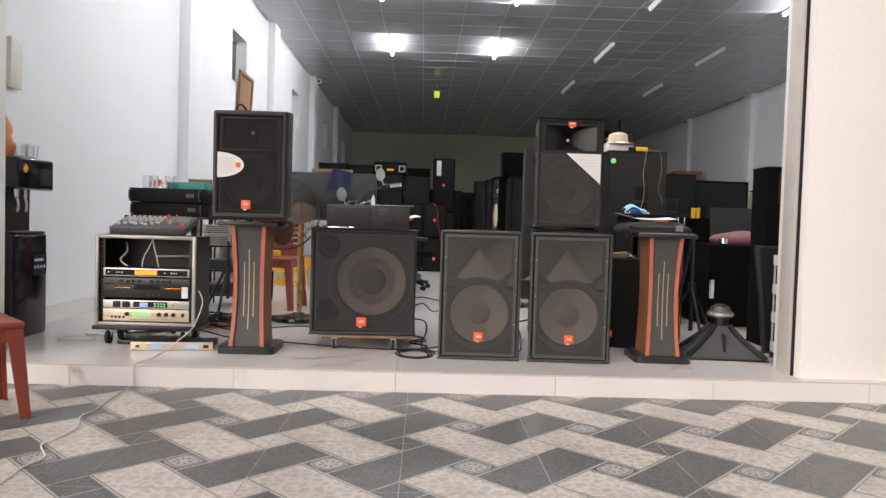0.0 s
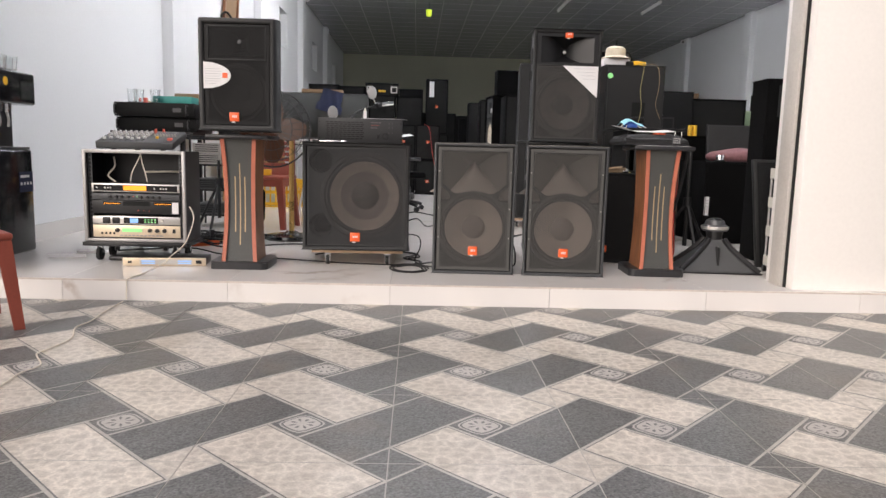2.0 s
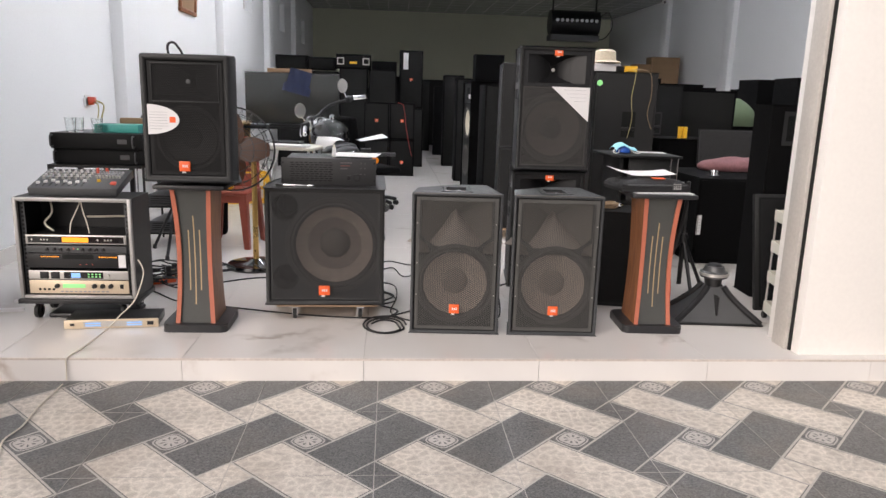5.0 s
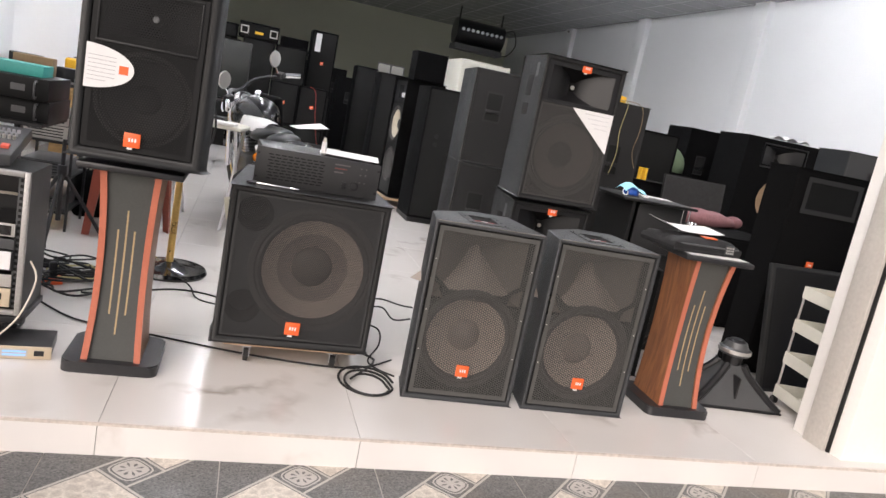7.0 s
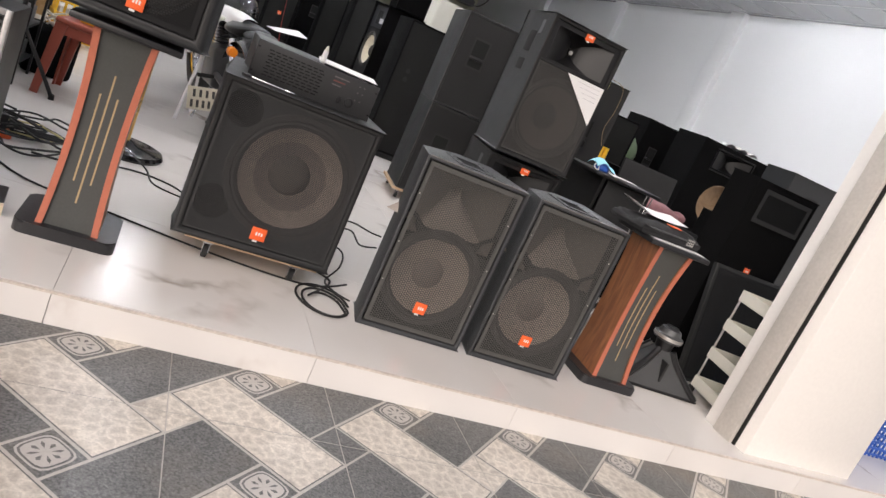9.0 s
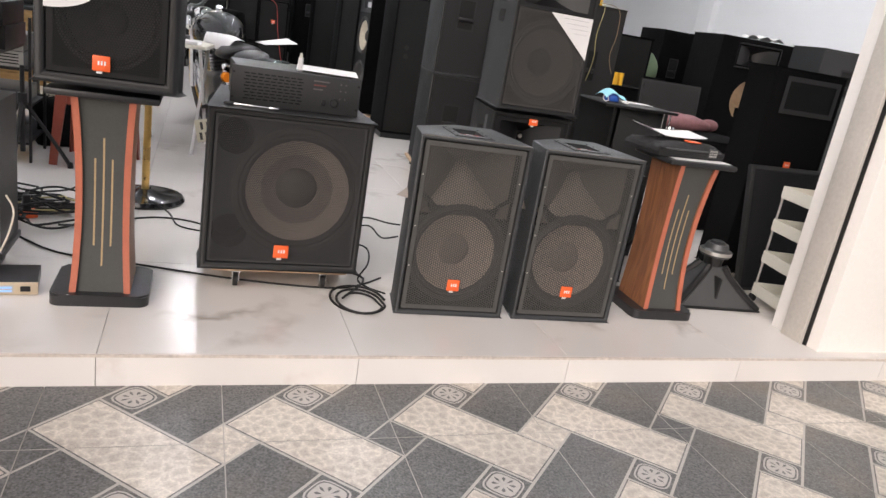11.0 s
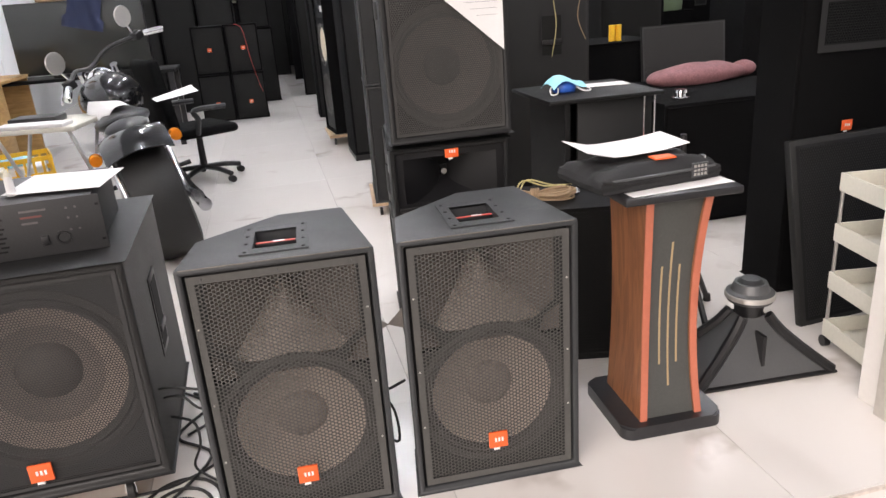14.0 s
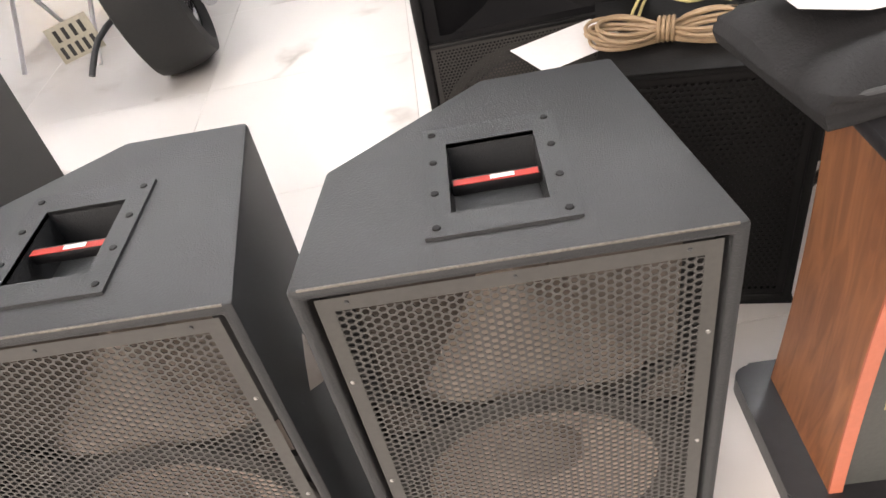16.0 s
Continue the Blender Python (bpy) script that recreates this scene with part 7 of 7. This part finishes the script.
desk = thing("wooden_desk", pose(-2.28, 5.2, 0), "worn pine desk against the white wall", "desk")
part("desktop", B(0, 0.62, 0, 1.2, 0.76, 0.79, bevel=0.005), M_DESK, desk)
part("drawer_case", B(0.06, 0.60, 0.04, 0.45, 0.08, 0.76, bevel=0.004), M_DESK, desk)
for z in (0.1, 0.32, 0.54):
    dr = part("drawer", B(0.10, 0.56, 0.02, 0.04, z, z + 0.2, bevel=0.004), M_DESK, desk)
    part("knob", cyl(bmesh.new(), (0.33, 0.02, z + 0.1), (0, -1, 0), 0.014, 0.012, 0.02, 12), M_GOLD, dr)
part("side_panel", B(0.04, 0.60, 1.15, 1.18, 0.0, 0.76), M_DESK, desk)
part("back_panel", B(0.04, 0.06, 0.45, 1.15, 0.2, 0.76), M_DESK, desk)
part("plinth", B(0.06, 0.60, 0.04, 0.45, 0.0, 0.08), M_DESK, desk)
pr = thing("desk_machine", pose(-2.15, 5.55, 0.79), "small black desk machine with cables", "machine")
part("body", B(0, 0.3, 0, 0.22, 0, 0.12, bevel=0.01), M_BLACK, pr)
part("arm", tube(bmesh.new(), [(0.05, 0.1, 0.12), (0.15, 0.12, 0.22), (0.3, 0.1, 0.2)], 0.014, 8, 3), M_BLACK, pr)
solo("yellow_reel", B(0, 0.28, 0, 0.2, 0, 0.11, bevel=0.02, seg=3), M_YELLOW, pose(-2.15, 5.25, 0.79, 0, 0, 10), "yellow wrapped pack on the desk", "pack")
side = thing("black_side_table", pose(-2.35, 3.9, 0), "black side table with small equipment", "table")
part("tabletop", B(0, 0.7, 0, 0.8, 0.72, 0.745, bevel=0.004), M_BLACK, side)
for x in (0.02, 0.64):
    for y in (0.02, 0.74):
        part("leg", B(x, x + 0.04, y, y + 0.04, 0, 0.72), M_BLACK, side)
for x, y, w, h in ((-2.25, 4.0, 0.2, 0.16), (-1.98, 4.2, 0.22, 0.1)):
    solo("small_device", B(0, w, 0, 0.16, 0, h, bevel=0.008), M_BLACK, pose(x, y, 0.746), "small black device on the side table", "device")
cr = thing("yellow_crate", pose(-1.62, 4.45, 0, 0, 0, 18), "yellow plastic crate with open slats, filled with packets", "crate")
part("bottom", B(0, 0.5, 0, 0.36, 0.0, 0.01), M_YELLOW, cr)
for z in (0.02, 0.15, 0.27):
    for a in ((0, 0.5, 0, 0.01), (0, 0.5, 0.35, 0.36), (0, 0.01, 0.01, 0.35), (0.49, 0.5, 0.01, 0.35)):
        part("rail", B(a[0], a[1], a[2], a[3], z, z + 0.035), M_YELLOW, cr)
for i in range(9):
    for y in (0.001, 0.351):
        part("slat", B(i * 0.06, i * 0.06 + 0.018, y, y + 0.008, 0.01, 0.29), M_YELLOW, cr)
for i in range(6):
    for x in (0.001, 0.491):
        part("slat", B(x, x + 0.008, 0.02 + i * 0.06, 0.038 + i * 0.06, 0.01, 0.29), M_YELLOW, cr)
solo("white_packet", B(0, 0.42, 0, 0.28, 0, 0.22, bevel=0.02, seg=3), M_WHITE, pose(-1.60, 4.50, 0.011, 0, 0, 18), "large white packet lying in the crate", "packet")
solo("blue_packet", B(0, 0.2, 0, 0.15, 0, 0.05, bevel=0.01), M_CYAN, pose(-1.45, 4.6, 0.234, 0, 0, 40), "pale blue packet on top in the crate", "packet")

ft = thing("folding_table", pose(-0.98, 2.95, 0, 0, 0, -10), "small folding table with crossed white legs", "table")
part("tabletop", B(0, 0.46, 0, 0.5, 0.695, 0.72, bevel=0.006), M_CREAM, ft)
for x in (0.04, 0.42):
    part("leg", tube(bmesh.new(), [(x, 0.03, 0.695), (x, 0.47, 0.0)], 0.011, 8, 1), M_WHITE, ft)
    part("leg", tube(bmesh.new(), [(x - 0.02, 0.47, 0.695), (x - 0.02, 0.03, 0.0)], 0.011, 8, 1), M_WHITE, ft)
solo("network_box", B(0, 0.25, 0, 0.16, 0, 0.035, bevel=0.006), M_BLACK, pose(-0.9, 3.1, 0.721, 0, 0, -8), "flat black network box on the folding table", "device")
solo("white_keyboard", B(0, 0.36, 0, 0.13, 0, 0.02, bevel=0.004), M_WHITE, pose(-0.93, 2.95, 0.721, 0, 0, -12), "white keyboard on the folding table", "keyboard")

# tripod stand with a hanging bag and a second stand behind the right speaker stand
def tripod(m, label, h):
    t = thing("tripod_stand", m, label, "tripod", "tripod stands")
    part("pole", cyl(bmesh.new(), (0, 0, 0.1), (0, 0, 1), 0.014, 0.011, h - 0.1, 12), M_BLACK, t)
    for k in range(3):
        a = 2 * math.pi * k / 3 + 0.5
        lg = part("leg", tube(bmesh.new(), [(0, 0, 0.38), (0.14 * math.cos(a), 0.14 * math.sin(a), 0.17), (0.24 * math.cos(a), 0.24 * math.sin(a), 0.012)], 0.011, 8, 2), M_BLACK, t)
        part("rubber_foot", cyl(bmesh.new(), (0.24 * math.cos(a), 0.24 * math.sin(a), 0.0), (0, 0, 1), 0.016, 0.012, 0.03, 12), M_RUBBER, lg)
    part("collar", cyl(bmesh.new(), (0, 0, 0.35), (0, 0, 1), 0.024, 0.024, 0.06, 16), M_BLACK, t)
    return t


tripod(pose(-1.42, 2.15, 0), "black tripod stand among the cables", 0.55)
tripod(pose(1.86, 1.02, 0), "black tripod stand behind the wooden speaker stand", 0.72)
bm = B(-0.15, 0.15, -0.1, 0.1, 0, 0.3, bevel=0.05, seg=3)
for v in bm.verts:
    v.co += Vector((noise.noise(v.co * 9), noise.noise(v.co * 8 + Vector((5, 0, 0))), 0)) * 0.02
hb = solo("black_bag", bm, M_CAB2, pose(-1.36, 2.85, 0.0, 0, 0, 20), "slumped black bag with pale cables, on the floor", "bag")
bm = bmesh.new()
for k in range(4):
    tube(bm, [(0.07 * math.cos(a + k), 0.05 * math.sin(a + k), 0.02 * k + 0.02 * math.sin(3 * a)) for a in (0, 0.9, 1.8, 2.7, 3.6, 4.5, 5.4)], 0.006, 6, 3, closed=True)
solo("pale_cable_coil", bm, M_WIREW, pose(-1.36, 2.85, 0.305), "coil of pale cable on the black bag", "cable")


# ---- cables on the floor ----
def cable(name, pts, r, mat, label, z=0.0):
    return solo(name, tube(bmesh.new(), [(x, y, z + r + d) for x, y, d in pts], r, 8, 5), mat, Matrix(), label, "cable", "floor cables")


cable("black_cable", [(-1.72, 0.95, 0), (-1.35, 1.13, 0), (-1.05, 0.87, 0), (-0.74, 0.77, 0), (-0.35, 0.65, 0), (-0.02, 0.60, 0), (0.12, 0.64, 0), (0.24, 0.74, 0)], 0.0042, M_RUBBER, "black cable running across the marble floor")
loop = []
for k in range(30):
    a = 2 * math.pi * k / 12
    loop.append((0.09 + (0.11 - 0.02 * (k // 12)) * math.cos(a), 0.47 + (0.02 - 0.03 * (k // 12)) + (0.14 - 0.02 * (k // 12)) * math.sin(a), 0.005 * (k // 12)))
cable("cable_loop", loop + [(0.16, 0.72, 0.0), (0.05, 0.86, 0), (0.14, 1.02, 0), (0.08, 1.12, 0)], 0.0048, M_RUBBER, "coiled black cable on the floor beside the loudspeaker")
cable("black_cable", [(0.08, 0.86, 0), (0.15, 0.93, 0.0), (0.12, 1.05, 0), (0.03, 1.15, 0)], 0.0044, M_RUBBER, "black cable curling out behind the bass loudspeaker")
cable("black_cable", [(0.62, 0.62, 0.19), (0.67, 0.60, 0.18), (0.74, 0.62, 0.19)], 0.0044, M_RUBBER, "short black cable between two loudspeakers")
cable("black_cable", [(0.62, 0.64, 0.17), (0.69, 0.60, 0.13), (0.70, 0.58, 0.02), (0.66, 0.66, 0.0)], 0.0042, M_RUBBER, "thin black cable hanging between two loudspeakers")
cable("black_cable", [(-0.98, 1.25, 0), (-0.72, 1.42, 0), (-0.5, 1.35, 0), (-0.42, 1.1, 0), (-0.5, 0.95, 0)], 0.0044, M_RUBBER, "black cable under the fan")
cable("black_cable", [(-0.78, 1.6, 0.05), (-0.66, 1.45, 0.02), (-0.6, 1.3, 0.0), (-0.4, 1.22, 0.0)], 0.0042, M_RUBBER, "fan lead trailing over the floor")
rc = random.Random(3)
for k in range(13):
    cx, cy = -1.2 + rc.uniform(-0.16, 0.16), 1.42 + rc.uniform(-0.22, 0.22)
    pts = []
    a0 = rc.uniform(0, 6)
    for i in range(9):
        a = a0 + i * rc.uniform(0.6, 0.9)
        r = rc.uniform(0.1, 0.24)
        pts.append((cx + r * math.cos(a), cy + 0.8 * r * math.sin(a), 0.004 * k + rc.uniform(0, 0.02)))
    cable("tangled_cable", pts, 0.005, M_WIREY if k == 4 else M_RUBBER, "tangled yellow cable on the floor" if k == 4 else "tangled black cable on the floor")
st = thing("power_strip", pose(-1.36, 1.20, 0.0, 0, 0, 32), "orange red power strip on the floor among cables", "power strip")
part("body", B(0, 0.2, 0, 0.05, 0, 0.035, bevel=0.006), M_ORANGE, st)
for i in range(3):
    part("outlet", B(0.02 + i * 0.06, 0.06 + i * 0.06, 0.01, 0.04, 0.035, 0.037), M_BLACK, st)
solo("black_plug", B(0, 0.03, 0, 0.03, 0, 0.07, bevel=0.006), M_BLACK, pose(-1.24, 1.27, 0.038, 0, 0, 30), "black plug in the power strip", "plug")
cable("white_cable", [(-1.18, -1.5, 0), (-1.165, -1.29, 0), (-1.175, -1.17, 0), (-1.155, -1.08, 0), (-1.235, -0.95, 0), (-1.225, -0.88, 0), (-1.215, -0.73, 0), (-1.275, -0.57, 0), (-1.265, -0.45, 0), (-1.285, -0.28, 0), (-1.29, -0.05, 0.0)], 0.0032, M_WIREW, "thin white cable across the paving", GZ + 0.003)
cable("white_cable", [(-1.29, -0.012, -0.10), (-1.288, -0.008, -0.04), (-1.285, 0.005, 0.0), (-1.27, 0.15, 0.0), (-1.24, 0.38, 0.02), (-1.22, 0.43, 0.05), (-1.16, 0.50, 0.12), (-1.12, 0.525, 0.25), (-1.14, 0.52, 0.32)], 0.0032, M_WIREW, "thin white cable climbing the step to the rack")
cable("red_cable", [(1.62, 0.62, 0.70), (1.645, 0.64, 0.5), (1.63, 0.62, 0.3), (1.66, 0.66, 0.1), (1.64, 0.7, 0.0)], 0.004, M_WIRER, "thin red cable hanging behind the stand")
bm = bmesh.new()
tube(bm, [(-1.43, 0.60, 0.606), (-1.445, 0.585, 0.56), (-1.47, 0.57, 0.50), (-1.475, 0.56, 0.445)], 0.0032, 6)
tube(bm, [(-1.43, 0.60, 0.606), (-1.42, 0.59, 0.56), (-1.40, 0.58, 0.50), (-1.385, 0.57, 0.445)], 0.0032, 6)
tube(bm, [(-1.46, 0.74, 0.50), (-1.38, 0.73, 0.503), (-1.30, 0.74, 0.505), (-1.24, 0.76, 0.50)], 0.006, 6)
tube(bm, [(-1.62, 0.70, 0.58), (-1.60, 0.66, 0.53), (-1.63, 0.64, 0.48), (-1.58, 0.62, 0.445)], 0.005, 6)
solo("rack_leads", bm, M_WIREW, Matrix(), "pale leads hanging inside the rack", "cable")
sk = thing("wall_socket", pose(X0 + 0.001, 3.16, 1.03, 0, 0, 90), "white wall socket with an orange plug", "socket")
part("plate", B(-0.06, 0.06, -0.012, 0.0, -0.035, 0.035, bevel=0.003), M_WHITE, sk)
plg = part("plug", B(0.0, 0.045, -0.05, -0.012, -0.02, 0.022, bevel=0.006), M_ORANGE, sk, "orange plug")
part("lead", tube(bmesh.new(), [(0.03, -0.045, 0.0), (0.06, -0.07, -0.02), (0.07, -0.06, -0.12), (0.04, -0.03, -0.22)], 0.005, 8), M_WIREY, plg)
cable("black_cable", [(0.07, 0.62, 0.30), (0.12, 0.60, 0.31), (0.19, 0.58, 0.30), (0.25, 0.60, 0.29)], 0.0036, M_RUBBER, "thin black cable bridging two loudspeakers")
cable("black_cable", [(0.07, 0.66, 0.25), (0.13, 0.62, 0.27), (0.18, 0.60, 0.23), (0.25, 0.60, 0.24)], 0.0036, M_RUBBER, "thin black cable bridging two loudspeakers")
cable("black_cable", [(0.07, 0.70, 0.17), (0.14, 0.66, 0.16), (0.15, 0.64, 0.10), (0.12, 0.66, 0.02), (0.16, 0.62, 0.0), (0.22, 0.56, 0.0)], 0.0038, M_RUBBER, "thin black cable hanging between two loudspeakers")


# ---- paving, floor and step tiles ----
def clip(poly, a, b, c):
    """The part of a polygon where a*x + b*y <= c."""
    out = []
    for i, p in enumerate(poly):
        q = poly[(i + 1) % len(poly)]
        dp, dq = a * p[0] + b * p[1] - c, a * q[0] + b * q[1] - c
        if dp <= 0:
            out.append(p)
        if dp * dq < 0:
            s = dp / (dp - dq)
            out.append((p[0] + s * (q[0] - p[0]), p[1] + s * (q[1] - p[1])))
    return out


def shrink(poly, d):
    cx, cy = sum(p[0] for p in poly) / len(poly), sum(p[1] for p in poly) / len(poly)
    out = []
    for x, y in poly:
        ux, uy = x - cx, y - cy
        k = 1 - d * 1.35 / max(math.hypot(ux, uy), 0.01)
        out.append((cx + ux * k, cy + uy * k))
    return out


def rect_in(poly, d):
    """A rectangle drawn in by d on all sides."""
    a, b, c, e = [Vector(p) for p in poly]
    u, v = (b - a).normalized(), (e - a).normalized()
    return [tuple(a + u * d + v * d), tuple(b - u * d + v * d), tuple(c - u * d - v * d), tuple(e + u * d - v * d)]


def paver(flip, front=False):
    """One printed paving slab, 0.5 m: interlaced light and dark bars, with a motif in the middle."""
    bm = bmesh.new()
    h = 0.2488
    box(bm, -h, h, -h, h, -0.012, 0.0)
    for f in bm.faces:
        f.material_index = 2
    light = [(-0.095, 0), (-0.25, -0.155), (0.095, -0.5), (0.25, -0.345)]
    dark = [(0, -0.095), (0.155, -0.25), (0.5, 0.095), (0.345, 0.25)]
    dia = [(-0.095, 0), (0, -0.095), (0.095, 0), (0, 0.095)]

    def lay(poly, mat, z):
        for a, b in ((1, 0), (-1, 0), (0, 1), (0, -1)):
            poly = clip(poly, a, b, h - 0.0004) if poly else poly
        if len(poly) >= 3:
            f = bm.faces.new([bm.verts.new((x, y, z)) for x, y in poly])
            f.material_index = mat
            if f.normal.z < 0:
                f.normal_flip()

    for i in (-1, 0, 1):
        for j in (-1, 0, 1):
            o = (0.5 * i, 0.5 * j)
            lay([(x + o[0], y + o[1]) for x, y in rect_in(light, 0.0045)], 1, 0.0007)
            lay([(x + o[0], y + o[1]) for x, y in rect_in(light, 0.0085)], 0, 0.0011)
            lay([(x + o[0], y + o[1]) for x, y in rect_in(dark, 0.0045)], 1, 0.0007)
            k = (i + (1 if flip else 0)) % 2
            c = (o[0] - 0.25, o[1] - 0.25)
            lay([(x * 1.03 + c[0], y * 1.03 + c[1]) for x, y in rect_in(dia, 0.0045)], 0 if k == 0 else 1, 0.0007)
    lay(rect_in(dia, 0.0045), 1, 0.0007)

    def squircle(r, n=24):
        out = []
        for k in range(n):
            a = 2 * math.pi * k / n
            c, s = math.cos(a), math.sin(a)
            q = r / (abs(c) ** 4 + abs(s) ** 4) ** 0.25
            out.append(((c * q - s * q) * 0.7071, (c * q + s * q) * 0.7071))
        return out

    lay(squircle(0.054), 3, 0.0011)
    lay(squircle(0.049), 1, 0.0015)
    lay(squircle(0.044), 3, 0.0019)
    for k in range(8):
        a = 2 * math.pi * (k + 0.5) / 8
        w, r0, r1 = (0.006, 0.014, 0.036) if k % 2 else (0.0045, 0.012, 0.04)
        u, v = (math.cos(a), math.sin(a)), (-math.sin(a), math.cos(a))
        rm = (r0 + r1) / 2 + 0.004
        lay([(u[0] * r0, u[1] * r0), (u[0] * rm + v[0] * w, u[1] * rm + v[1] * w), (u[0] * r1, u[1] * r1), (u[0] * rm - v[0] * w, u[1] * rm - v[1] * w)], 1, 0.0023)
    me = bpy.data.meshes.new("paving_tile")
    bm.to_mesh(me)
    bm.free()
    for m in (M_TLIGHT, M_TDARK, M_TLINE, M_TMOTIF):
        me.materials.append(m)
    return me


part("grout_bed", B(-3.43, 4.56, -5.75, -0.021, GZ - 0.011, GZ - 0.0016), M_JOINT, ground, "pale grout between the paving tiles")
tiles = [paver(False), paver(True)]
OX, OY = -0.185, -0.2525
for i in range(-6, 10):
    for j in range(0, 11):
        o = new("paving_tile", tiles[i % 2])
        o.location = (OX + 0.5 * i, OY + 0.18 - 0.5 * j, GZ)
        o.parent = ground

bm = B(-0.3994, 0.3994, -0.3994, 0.3994, -0.007, 0.0)
top = [e for e in bm.edges if e.verts[0].co.z > -0.001 and e.verts[1].co.z > -0.001]
bmesh.ops.bevel(bm, geom=top, offset=0.0008, segments=1, affect='EDGES')
slab = finish(bm, "floor_tile", M_MARBLE, 0)
for j in range(25):
    for i in range(12):
        o = new("floor_tile", slab)
        o.location = (X0 + 0.4 + 0.8 * i, 0.4135 + 0.8 * j, 0)
        o.parent = floor
bm = B(-0.3988, 0.3988, -0.012, 0.0, GZ - 0.02, -0.0005)
riser = finish(bm, "riser_tile", M_RISER, 0)
for i in range(14):
    o = new("riser_tile", riser)
    o.location = (X0 - 0.4 + 0.8 * i, 0.012, 0)
    o.parent = step
